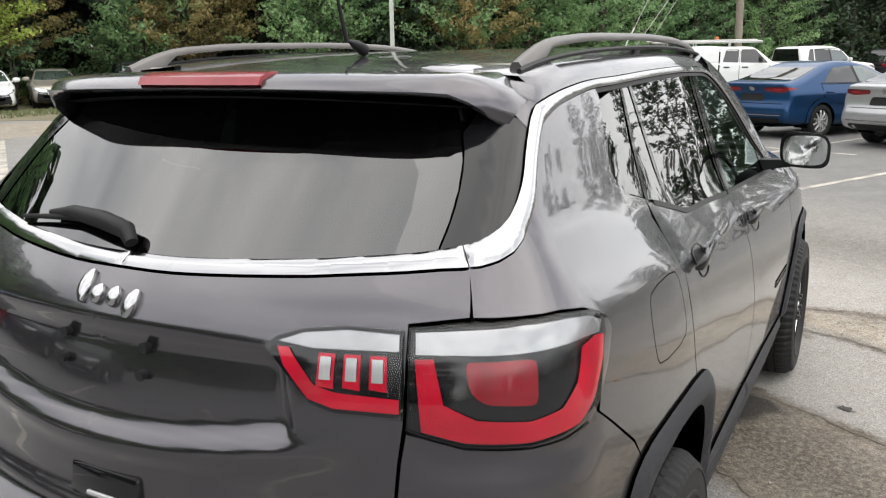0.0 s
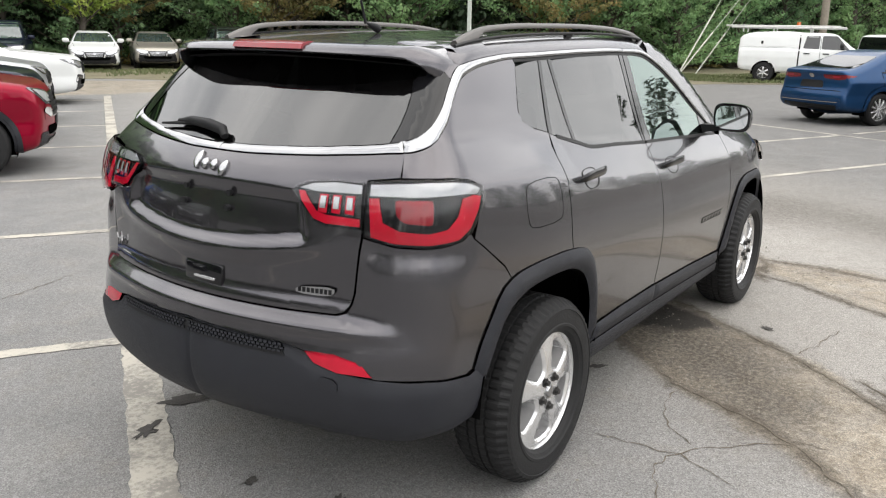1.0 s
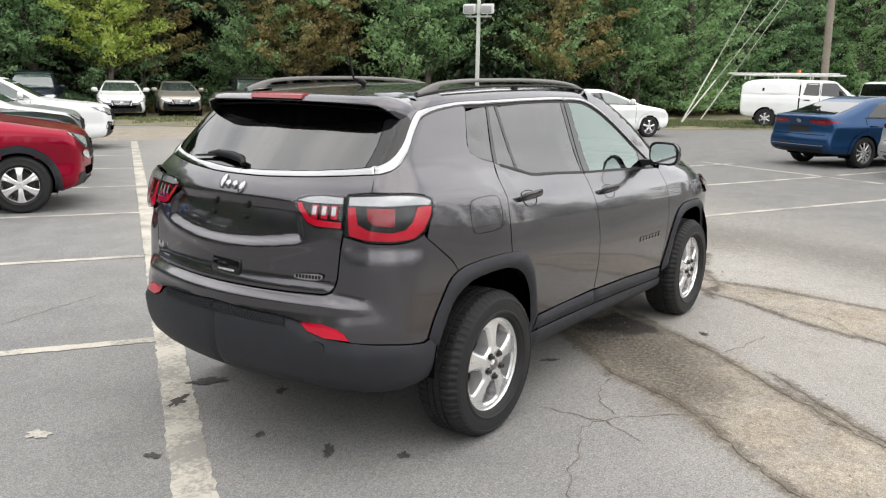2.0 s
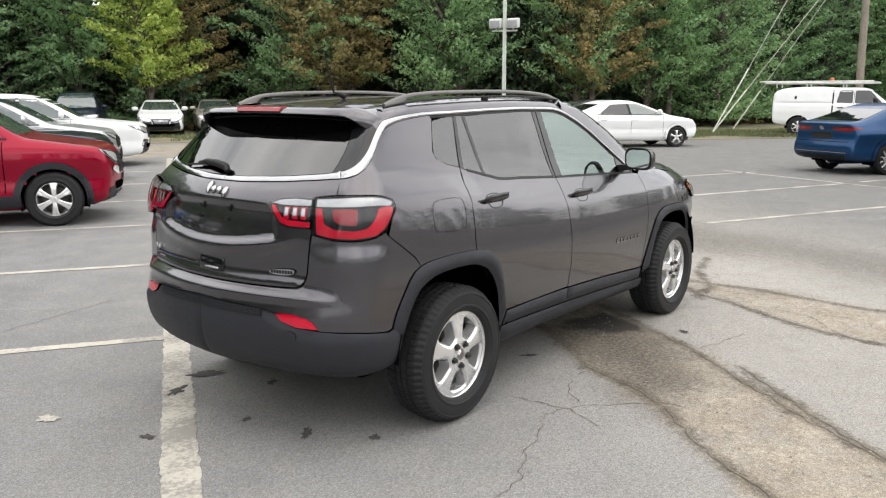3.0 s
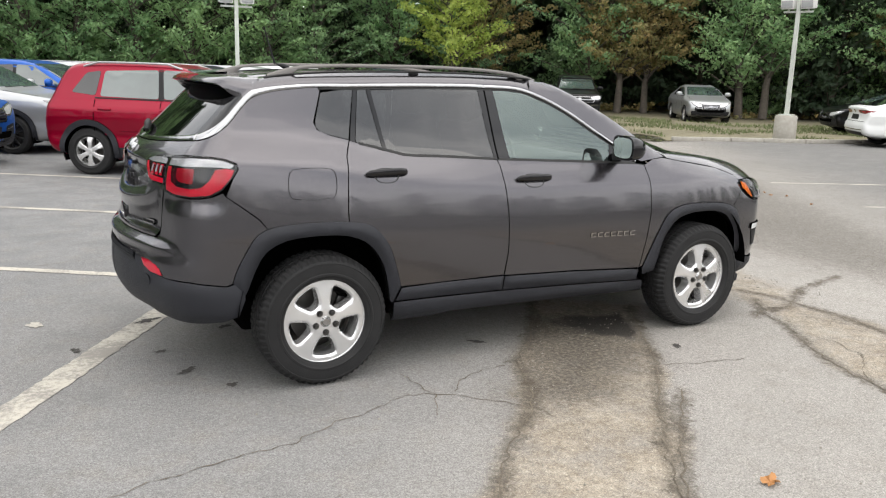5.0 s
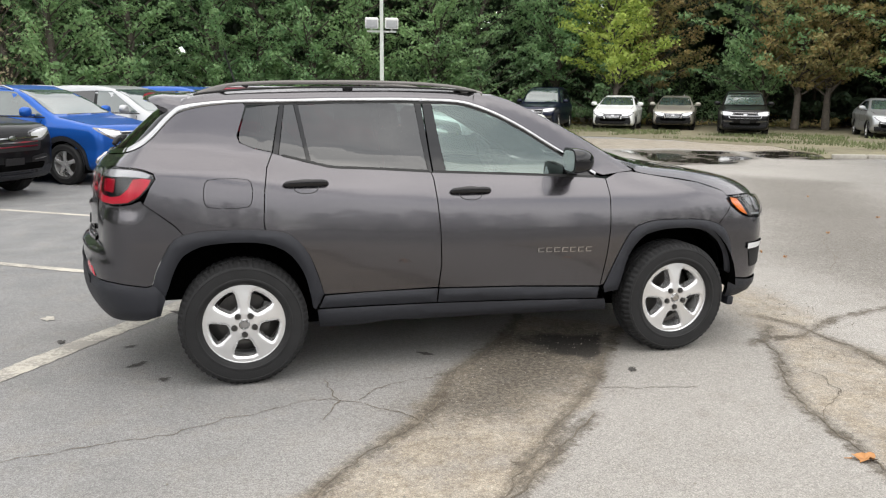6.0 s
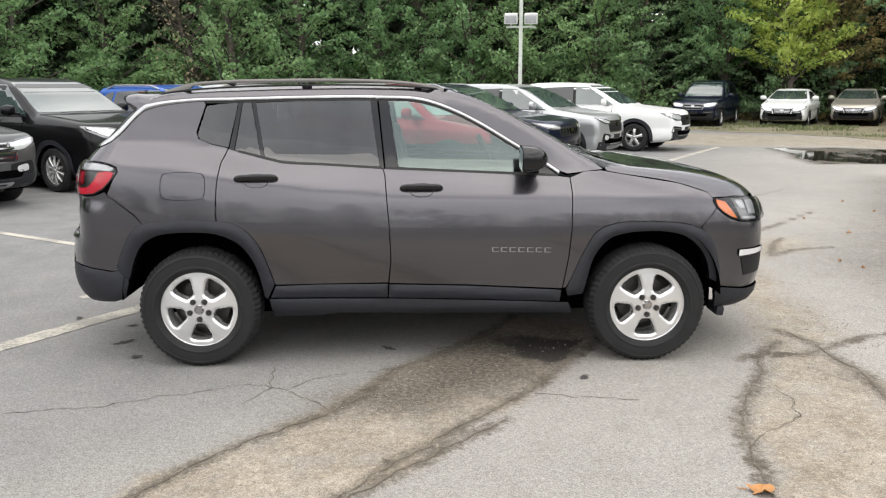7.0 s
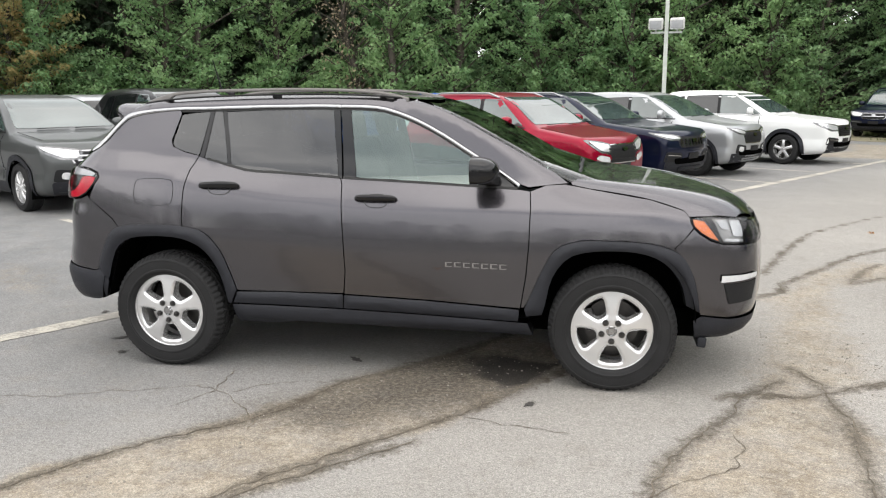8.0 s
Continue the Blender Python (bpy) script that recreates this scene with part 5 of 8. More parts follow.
# ---- pickup with a ladder rack, vans beyond ----
def pickup(place, heading):
    """A white crew-cab pickup with a utility cap and a ladder rack; place: the ground under its right rear hub."""
    wb, L, W, ro, H = 3.65, 5.65, 2.03, 1.00, 1.87
    xr, xf, h2 = -ro, L - ro, W / 2
    out = [(-0.7, 0.42), (xr + 0.03, 0.52), (xr, 0.75), (xr, 1.30), (xr + 0.03, 1.86), (0.6, 1.93), (1.1, 1.90), (1.25, 1.88), (2.2, 1.88), (2.45, 1.82), (3.05, 1.32), (3.2, 1.26), (xf - 0.15, 1.16), (xf, 1.0), (xf, 0.62), (xf - 0.15, 0.40), (wb, 0.38), (0.5, 0.40)]
    sec = [(0.3, h2 - 0.08), (0.6, h2), (1.0, h2 - 0.01), (1.22, h2 - 0.05), (1.30, h2 - 0.09), (1.75, h2 - 0.19), (1.95, h2 - 0.30)]
    sh = Shape(out, sec, 0.07, (0.3, xr, 0.01), (wb - 0.2, xf, 0.08), (0.03, 0.10), 0.06)
    root = tagged(new("pickup_truck"), "white pickup with a utility cap and ladder rack, by the verge", "pickup truck", "parked cars")
    R = 0.39
    arch = R + 0.06
    v, f, nr = shell(sh, ((-0.6, -0.35, 0.75), (wb + 0.4, 0.35, 0.9)), ((xr - 0.1, -h2 - 0.05, 0.3), (xf + 0.1, h2 + 0.05, 2.0)), 0.09, ((0, R), (wb, R)), arch)
    mesh_ob("body", v, f, P_WHITE, root, normals=nr)
    for s in (-1, 1):
        m = side_map(sh, s)
        for wx in (0, wb):
            ring = [(wx + (arch + d) * math.cos(a), R + (arch + d) * math.sin(a)) for d, aa in ((0.05, np.linspace(-0.1, math.pi + 0.1, 24)), (-0.012, np.linspace(math.pi + 0.1, -0.1, 24))) for a in aa]
            panel("arch_trim", sh, m, ring, P_WHITE, root, 0.016, 0.05, 0.06)
            bm = bmesh.new()
            cyl_into(bm, arch + 0.02, arch + 0.02, 0.34, pose(wx, s * (h2 - 0.22), R, 90), 28)
            for q in [q for q in bm.faces if len(q.verts) > 4 and q.calc_center_median().y * s > h2 - 0.22]:
                bm.faces.remove(q)
            bmesh.ops.bisect_plane(bm, geom=bm.verts[:] + bm.edges[:] + bm.faces[:], plane_co=(0, 0, 0.3), plane_no=(0, 0, -1), clear_outer=True)
            part("wheel_arch", bm, M_WELL, root)
            wheel(root, wx, s * (h2 - 0.15), R, 0.22, 0.26, 6, 0.06, 0.0, M_ALLOY, right=s < 0)
        for q in ([(1.32, 1.31), (1.88, 1.29), (1.88, 1.77), (1.42, 1.77)], [(1.96, 1.29), (2.92, 1.27), (2.45, 1.77), (1.96, 1.77)]):
            panel("window", sh, m, soft(q), M_TINT, root, 0.004, 0.01, 0.1)
        cap = panel("cap_door", sh, m, soft([(-0.85, 1.36), (0.85, 1.36), (0.80, 1.80), (-0.82, 1.80)], 0.05), P_WHITE, root, 0.012, 0.014, 0.12)
        panel("latch", sh, m, soft([(-0.18, 1.44), (-0.10, 1.44), (-0.10, 1.56), (-0.18, 1.56)], 0.02), M_BLACK, cap, 0.018, 0.01, 0.05)
        panel("door_gap", sh, m, [(xr + 0.1, 1.298), (1.16, 1.298), (1.16, 1.320), (xr + 0.1, 1.320)], M_WELL, root, 0.002, 0.004, 0.1)
        for x0 in (1.17, 1.915, 2.97):
            wide = 0.05 if x0 < 1.2 else 0.015
            panel("door_gap", sh, m, [(x0, 0.5), (x0 + wide, 0.5), (x0 + wide, 1.78 if x0 < 2 else 1.24), (x0, 1.78 if x0 < 2 else 1.24)], M_WELL, root, 0.002, 0.004, 0.1)
        for x0 in (1.36, 2.02):
            panel("door_handle", sh, m, soft([(x0, 1.10), (x0 + 0.22, 1.10), (x0 + 0.22, 1.14), (x0, 1.14)], 0.015), M_BLACK, root, 0.02, 0.02, 0.05)
        panel("taillight", sh, corner_map(sh, -0.6, 0.4, -1, s), [(0.42, 0.85), (0.66, 0.85), (0.66, 1.22), (0.42, 1.22)], M_TAILRED, root, 0.006, 0.02, 0.06)
        ob = part("wing_mirror", mirror_bm(s, 1.3), M_BLACK, root)
        ob.matrix_local = pose(2.62, s * (h2 + 0.10), 1.42)
    panel("windscreen", sh, end_map(sh, 1.6, 1), soft([(-0.78, 1.36), (0.78, 1.36), (0.66, 1.76), (-0.66, 1.76)]), M_PANE, root, 0.004, 0.01, 0.1)
    panel("rear_bumper", sh, end_map(sh, 0.4, -1), soft([(-0.9, 0.55), (0.9, 0.55), (0.9, 0.74), (-0.9, 0.74)]), M_CHROME, root, 0.02, 0.03, 0.12)
    panel("grille", sh, end_map(sh, 2.0, 1), soft([(-0.6, 0.75), (0.6, 0.75), (0.6, 1.05), (-0.6, 1.05)]), M_BLACK, root, 0.006, 0.02, 0.12)
    rack_m = mat("rack_metal", (0.55, 0.55, 0.53), 0.4, 0.4)
    for s in (-1, 1):
        bm = bmesh.new()
        tube_into(bm, [(-1.35, s * 0.66, 2.06), (2.1, s * 0.66, 2.06), (2.7, s * 0.66, 2.06)], 0.035, 8)
        rail = part("rack_rail", bm, rack_m, root)
        for x in (-0.9, 0.2, 1.5):
            bm = bmesh.new()
            tube_into(bm, [(x, s * 0.66, 1.88), (x, s * 0.66, 2.06), (x, s * 0.66, 2.16)], 0.025, 8)
            part("rack_post", bm, rack_m, rail)
    for x in (-1.3, -0.9, -0.2, 0.2, 0.9, 1.5, 2.2):
        bm = bmesh.new()
        tube_into(bm, [(x, -0.70, 2.075), (x, 0.70, 2.075)], 0.025, 8)
        part("rack_bar", bm, rack_m, root)
    for y in (-0.35, -0.05):
        bm = bmesh.new()
        tube_into(bm, [(-1.6, y, 2.12), (2.5, y, 2.12)], 0.03, 6)
        part("ladder_rail", bm, rack_m, root)
    bm = bmesh.new()
    cyl_into(bm, 0.09, 0.07, 0.17, pose(1.0, 0.2, 2.19), 14)
    part("beacon", bm, mat("orange_beacon", (0.55, 0.13, 0.03), 0.3, coat=0.6), root, "orange roof beacon")
    a = radians(heading)
    root.matrix_world = pose(place[0] - (h2 - 0.05) * math.sin(a), place[1] + (h2 - 0.05) * math.cos(a), 0, 0, 0, heading)
    return root


pickup((30.9, 6.1), -82.0)
VAN = {**SUV, "L": 5.2, "W": 2.0, "H": 1.92, "wb": 3.0, "belt": 1.20, "cowl": 2.6, "top0": -0.55, "top1": 1.85, "hood": 1.2, "nose": 1.05, "clad": False, "R": 0.37, "pillar": 1.2}
car("van", "white van parked beyond a pickup truck", {**VAN, "cat": "van"}, P_WHITE, (38.6, 2.3), -35.0, front_right=False)
car("car", "dark sport utility vehicle parked beyond a white van", {**SUV, "H": 1.75}, P_BLACK, (42.5, -1.2), -35.0, front_right=False)
car("car", "pale grey crossover parked in the far row", {**SUV}, P_SILVER, lot(-13.5, 4.0), 147.0)
car("car", "dark red crossover parked in the far row", {**SUV}, P_RED, lot(-13.5, 9.5), 147.0)

# ---- the crossover in the middle: its shell ----
class HeroShape(Shape):
    """The shell of the dark crossover, whose waistline climbs to the rear."""

    def __init__(self, *args, **kw):
        zz = np.linspace(0, 1.8, 721)
        low = np.interp(zz, [0.0, 0.2, 0.3, 0.44, 0.62, 0.8, 1.8], [0.77, 0.81, 0.832, 0.852, 0.868, 0.880, 0.85])
        ze = np.linspace(-1.2, 0.8, 801)
        sho = np.interp(ze, [-1.2, -0.55, -0.44, -0.40, -0.25, -0.13, -0.06, 0.0, 0.10, 0.25, 0.36, 0.45, 0.8], [0.94, 0.920, 0.912, 0.906, 0.876, 0.846, 0.802, 0.760, 0.722, 0.676, 0.642, 0.610, 0.50])
        ker = np.exp(-np.linspace(-2.5, 2.5, 41) ** 2)
        ker /= ker.sum()
        self.zz, self.low = zz, np.convolve(np.pad(low, 20, mode="edge"), ker, "valid")
        self.ze, self.sho = ze, np.convolve(np.pad(sho, 20, mode="edge"), ker, "valid")
        self.setup(*args, **kw)

    def waist(self, x):
        return np.interp(x, [-0.9, -0.45, 0.0, 0.25, 0.7, 1.1, 2.15, 2.8, 3.5], [1.325, 1.315, 1.275, 1.235, 1.19, 1.165, 1.125, 1.10, 1.02])

    def half(self, x, z):
        a = np.interp(z, self.zz, self.low) + 0.014 * np.exp(-((x / 0.42) ** 2)) * ((z - 0.55) / 0.3).clip(0, 1)
        b = np.interp((z - self.waist(x)) * np.where(z < self.waist(x), np.interp(x, [-0.6, 0.15, 0.7, 1.2, 2.2, 2.7], [1.0, 0.95, 0.85, 0.76, 0.95, 1.2]), 1.0), self.ze, self.sho)
        h = (0.03 - np.abs(a - b)).clip(0, None)
        w = np.minimum(a, b) - h * h / 0.12
        p = ((self.rear[0] - x) / (self.rear[0] - self.rear[1])).clip(0, 1.3)
        q = ((x - self.front[0]) / (self.front[1] - self.front[0])).clip(0, 1.3)
        w = w - 0.022 * ((0.9 - x) / 0.9).clip(0, 1) * ((z - self.waist(x) + 0.12) / 0.12).clip(0, 1)
        return w - self.rear[2] * p**2 - self.front[2] * q**2


HERO_OUT = [(-0.45, 0.28), (-0.78, 0.34), (-0.90, 0.46), (-0.90, 0.66), (-0.865, 0.75), (-0.86, 0.90), (-0.85, 1.06), (-0.805, 1.19), (-0.675, 1.29), (-0.42, 1.53), (-0.28, 1.59), (0.2, 1.625), (0.9, 1.638), (1.38, 1.62), (1.62, 1.57), (2.0, 1.39), (2.40, 1.175), (2.56, 1.155), (2.95, 1.12), (3.28, 1.06), (3.44, 0.98), (3.52, 0.84), (3.53, 0.60), (3.52, 0.40), (3.38, 0.26), (3.0, 0.22), (0.4, 0.24)]
HERO = HeroShape(HERO_OUT, [(0, 0.88), (1, 0.88)], 0.16, (0.2, -0.87, 0.06), (2.4, 3.5, 0.19), (0.27, 0.25), 0.055, 0.012)

# ---- the dark crossover: panels laid on its shell ----
# u runs along the car on the sides and round its corners to the middle of each end; v is the height
REAR_MID, FRONT_MID, TURN = -1.564, 4.264, 0.55


def hero_map(sign):
    def to3d(uv):
        s, z = uv[:, 0], uv[:, 1]
        quarter = TURN * math.pi / 2
        a = ((-0.30 - s) / TURN).clip(0, math.pi / 2)
        b = ((s - 3.0) / TURN).clip(0, math.pi / 2)
        y0 = np.where(s < -0.30 - quarter, 0.4 - (-0.30 - quarter - s), np.where(s > 3.0 + quarter, 0.4 - (s - 3.0 - quarter), 0.4))
        x0 = np.clip(s, -0.30, 3.0)
        o = np.stack([x0, sign * y0, z], 1)
        d = np.stack([np.sin(b) - np.sin(a), sign * np.cos(np.maximum(a, b)), 0 * a], 1)
        return HERO.shoot(o, d, 1.8)
    return to3d


RIGHT, LEFT = hero_map(-1), hero_map(1)
M_PAINT = mat("granite_paint", (0.094, 0.090, 0.098), 0.25, 0.92, vary=0.05, scale=2.0, coat=0.85)
M_GLOSS = mat("gloss_black", (0.006, 0.006, 0.007), 0.06, vary=0.1)
M_HEADLENS = mat("headlight_lens", (0.13, 0.13, 0.13), 0.10, 0.5, coat=0.8, vary=0.7, scale=22, bump=0.3, bump_scale=60)
M_BRIGHT = mat("bright_lens", (0.80, 0.81, 0.82), 0.15, 0.3, vary=0.15, scale=40, coat=1.0)
M_STRIP = mat("clear_strip_lens", (0.34, 0.35, 0.36), 0.12, 0.4, coat=1.0, vary=0.25, scale=60)
M_REDDEEP = mat("deep_red_lens", (0.24, 0.006, 0.015), 0.15, coat=0.5, vary=0.3, scale=30, spec=0.3)
M_SEAL = mat("rubber_seal", (0.008, 0.008, 0.008), 0.6)


def pane(name, tint, ior=2.15, refl=(1, 1, 1)):
    """Thin tinted glass: what lies behind shows through, the rest mirrors by its slant."""
    m = bpy.data.materials.new(name)
    m.use_nodes = True
    n, l = m.node_tree.nodes, m.node_tree.links
    n.clear()
    out, mix, tr, gl, fr = (n.new(k) for k in ("ShaderNodeOutputMaterial", "ShaderNodeMixShader", "ShaderNodeBsdfTransparent", "ShaderNodeBsdfGlossy", "ShaderNodeFresnel"))
    tr.inputs["Color"].default_value = (*tint, 1)
    gl.inputs["Roughness"].default_value = 0.015
    gl.inputs["Color"].default_value = (*refl, 1)
    fr.inputs["IOR"].default_value = ior
    l.new(fr.outputs[0], mix.inputs[0])
    l.new(tr.outputs[0], mix.inputs[1])
    l.new(gl.outputs[0], mix.inputs[2])
    l.new(mix.outputs[0], out.inputs["Surface"])
    return m


M_CLEAR = pane("green_glass", (0.78, 0.93, 0.87), 2.3, (0.86, 1.0, 0.95))
M_SCREEN = pane("windscreen_glass", (0.70, 0.84, 0.78), 1.5)
M_PRIVACY = pane("privacy_glass", (0.13, 0.14, 0.14), 1.9)
M_COVER = pane("lamp_cover", (1.0, 1.0, 1.0), 1.28)
M_REARGLASS = pane("rear_glass", (0.10, 0.105, 0.105), 1.95)


def skin(name, poly, material, parent, lift=0.0, depth=0.02, h=0.05, holes=(), label="", sides="r", bulge=0.0, dent=None, smooth=0):
    """A panel on the shell: r right, l left, b both joined over the middle."""
    poly = rounded(poly, smooth) if smooth else np.array(poly, float)
    uv, f, rims = flat_patch(poly, h, holes)
    verts, norms, faces = [], [], []
    edge = [resampled(q, h) for q in (poly, *holes)]
    ea, eb = np.concatenate(edge), np.concatenate([np.roll(q, -1, 0) for q in edge])
    off = np.full(len(uv), lift)
    if bulge:
        dist = seg_dist(uv, ea, eb).min(1)
        off = off + bulge * np.sin(np.clip(dist / (2.2 * bulge), 0, 1) * math.pi / 2)
    if dent is not None:
        off = off + dent(uv)
    for to3d in {"r": (RIGHT,), "l": (LEFT,), "b": (RIGHT, LEFT)}[sides]:
        p = to3d(uv)
        nor = HERO.normal(p, 0.012)
        v = p + nor * off[:, None]
        g = np.cross(v[f[:, 1]] - v[f[:, 0]], v[f[:, 2]] - v[f[:, 0]])
        ff = f if (g * nor[f[:, 0]]).sum() > 0 else f[:, ::-1]
        if dent is not None or bulge:
            g = np.cross(v[ff[:, 1]] - v[ff[:, 0]], v[ff[:, 2]] - v[ff[:, 0]])
            nn = np.zeros_like(v)
            for k in range(3):
                np.add.at(nn, ff[:, k], g)
            nv = nn / np.maximum(np.linalg.norm(nn, axis=1, keepdims=True), 1e-12)
            same = np.abs(uv[:, 0] - REAR_MID) < 1e-4
            nv[same] = nor[same] if dent is None else nv[same] * (1, 0, 1) / np.maximum(np.linalg.norm(nv[same] * (1, 0, 1), axis=1, keepdims=True), 1e-9)
        else:
            nv = nor
        n0 = len(verts)
        verts += list(v)
        norms += list(nv)
        faces += [tuple(t + n0) for t in ff]
        for rim in rims:
            m0, k = len(verts), len(rim)
            side = np.cross(np.roll(v[rim], -1, 0) - np.roll(v[rim], 1, 0), nor[rim])
            side /= np.maximum(np.linalg.norm(side, axis=1, keepdims=True), 1e-9)
            verts += list(v[rim]) + list(v[rim] - nor[rim] * depth)
            norms += list(side) * 2
            faces += [(m0 + i, m0 + (i + 1) % k, m0 + k + (i + 1) % k, m0 + k + i) for i in range(k)]
    return mesh_ob(name, verts, faces, material, parent, label, normals=norms)


def band(centre, widths):
    """The outline of a strip along a line, with its own width at each point."""
    c = np.array(centre, float)
    t = np.gradient(c, axis=0)
    t /= np.linalg.norm(t, axis=1, keepdims=True)
    n = np.stack([-t[:, 1], t[:, 0]], 1) * np.array(widths, float)[:, None] / 2
    return np.concatenate([c + n, (c - n)[::-1]])


def arc(points, n):
    """A smooth line through points."""
    p = np.array(points, float)
    t = np.r_[0, np.cumsum(np.linalg.norm(np.diff(p, axis=0), axis=1))]
    m = np.gradient(p, t, axis=0)
    out = []
    for s in np.linspace(0, t[-1], n):
        i = min(np.searchsorted(t, s, "right") - 1, len(t) - 2)
        hh = t[i + 1] - t[i]
        u = (s - t[i]) / hh
        out.append((2 * u**3 - 3 * u**2 + 1) * p[i] + (u**3 - 2 * u**2 + u) * hh * m[i] + (3 * u**2 - 2 * u**3) * p[i + 1] + (u**3 - u**2) * hh * m[i + 1])
    return np.array(out)


hero = tagged(new("car"), "dark granite grey crossover with chrome window trim, parked askew on asphalt", "car", "hero car")

# lines shared by neighbouring panels
CHROME = arc([(REAR_MID, 1.2490), (-1.44, 1.2495), (-1.31, 1.2545), (-1.09, 1.266), (-0.84, 1.280), (-0.73, 1.291), (-0.645, 1.314), (-0.565, 1.356), (-0.45, 1.436), (-0.37, 1.477), (-0.26, 1.513), (-0.07, 1.540), (0.25, 1.550), (0.65, 1.559), (1.05, 1.559), (1.318, 1.542), (1.486, 1.486), (1.654, 1.403), (1.822, 1.302), (1.974, 1.212), (2.11, 1.124)], 90)
CW = np.interp(CHROME[:, 0], [-1.6, -0.85, -0.7, -0.55, -0.35, -0.2, 0.0, 2.1], [0.020, 0.024, 0.034, 0.042, 0.034, 0.022, 0.017, 0.016])


def along(x0, x1, off):
    """The chrome line between two places, moved off by part of its width plus a bit."""
    t = np.gradient(CHROME, axis=0)
    t /= np.linalg.norm(t, axis=1, keepdims=True)
    n = np.stack([-t[:, 1], t[:, 0]], 1)
    line = CHROME + n * (np.sign(off) * CW[:, None] / 2 + off)
    k = (CHROME[:, 0] > x0 + 0.002) & (CHROME[:, 0] < x1 - 0.002)
    ends = [[[np.interp(e, CHROME[:, 0], line[:, 0]), np.interp(e, CHROME[:, 0], line[:, 1])]] for e in (x0, x1)]
    return np.concatenate([ends[0] if CHROME[0, 0] <= x0 else line[:0], line[k], ends[1] if CHROME[-1, 0] >= x1 else line[:0]])


GAP_R = [(0.184, 1.268), (0.151, 1.194), (0.133, 1.074), (0.124, 0.917), (0.129, 0.862)]
GAP_B = [(1.078, 1.150), (1.089, 1.117), (1.112, 0.830), (1.120, 0.630), (1.106, 0.490)]
GAP_F = [(2.172, 1.095), (2.179, 1.005), (2.175, 0.805), (2.161, 0.634), (2.132, 0.450)]
ARCH_R = arc([(0.44, 0.49), (0.40, 0.62), (0.343, 0.751), (0.252, 0.840), (0.128, 0.866), (-0.02, 0.873), (-0.149, 0.871), (-0.288, 0.853), (-0.352, 0.825), (-0.421, 0.735), (-0.477, 0.640), (-0.497, 0.585)], 28)
ARCH_RI = arc([(-0.43, 0.50), (-0.39, 0.60), (-0.30, 0.74), (-0.22, 0.785), (-0.10, 0.803), (0.02, 0.805), (0.12, 0.795), (0.24, 0.742), (0.32, 0.64), (0.365, 0.50), (0.385, 0.36)], 24)
ARCH_F = arc([(3.150, 0.445), (3.115, 0.57), (3.060, 0.690), (2.975, 0.780), (2.873, 0.820), (2.740, 0.838), (2.604, 0.843), (2.422, 0.834), (2.334, 0.800), (2.248, 0.666), (2.190, 0.53), (2.153, 0.44)], 28)
ARCH_FI = arc([(2.235, 0.36), (2.262, 0.45), (2.320, 0.66), (2.40, 0.752), (2.50, 0.782), (2.63, 0.790), (2.76, 0.782), (2.86, 0.752), (2.95, 0.68), (3.02, 0.56), (3.055, 0.43)], 24)


def shift(line, dx, dz=0.0):
    return [(a + dx, b + dz) for a, b in line]


TAIL_OUT = [(-0.906, 1.188), (-0.80, 1.197), (-0.694, 1.201), (-0.60, 1.199), (-0.53, 1.190), (-0.470, 1.170), (-0.456, 1.146), (-0.485, 1.108), (-0.54, 1.050), (-0.585, 1.024), (-0.64, 1.014), (-0.703, 1.010), (-0.81, 1.014), (-0.88, 1.028), (-0.912, 1.036)]
TAIL_IN = [(-0.918, 1.054), (-0.916, 1.184), (-1.033, 1.187), (-1.13, 1.180), (-1.176, 1.168), (-1.196, 1.152), (-1.165, 1.125), (-1.098, 1.068), (-1.05, 1.056)]
FUEL = rounded(np.array([(-0.18, 1.115), (-0.15, 1.143), (0.038, 1.142), (0.068, 1.113), (0.065, 1.016), (0.035, 0.988), (-0.155, 0.990), (-0.184, 1.018)]), 1)
fc = FUEL.mean(0)
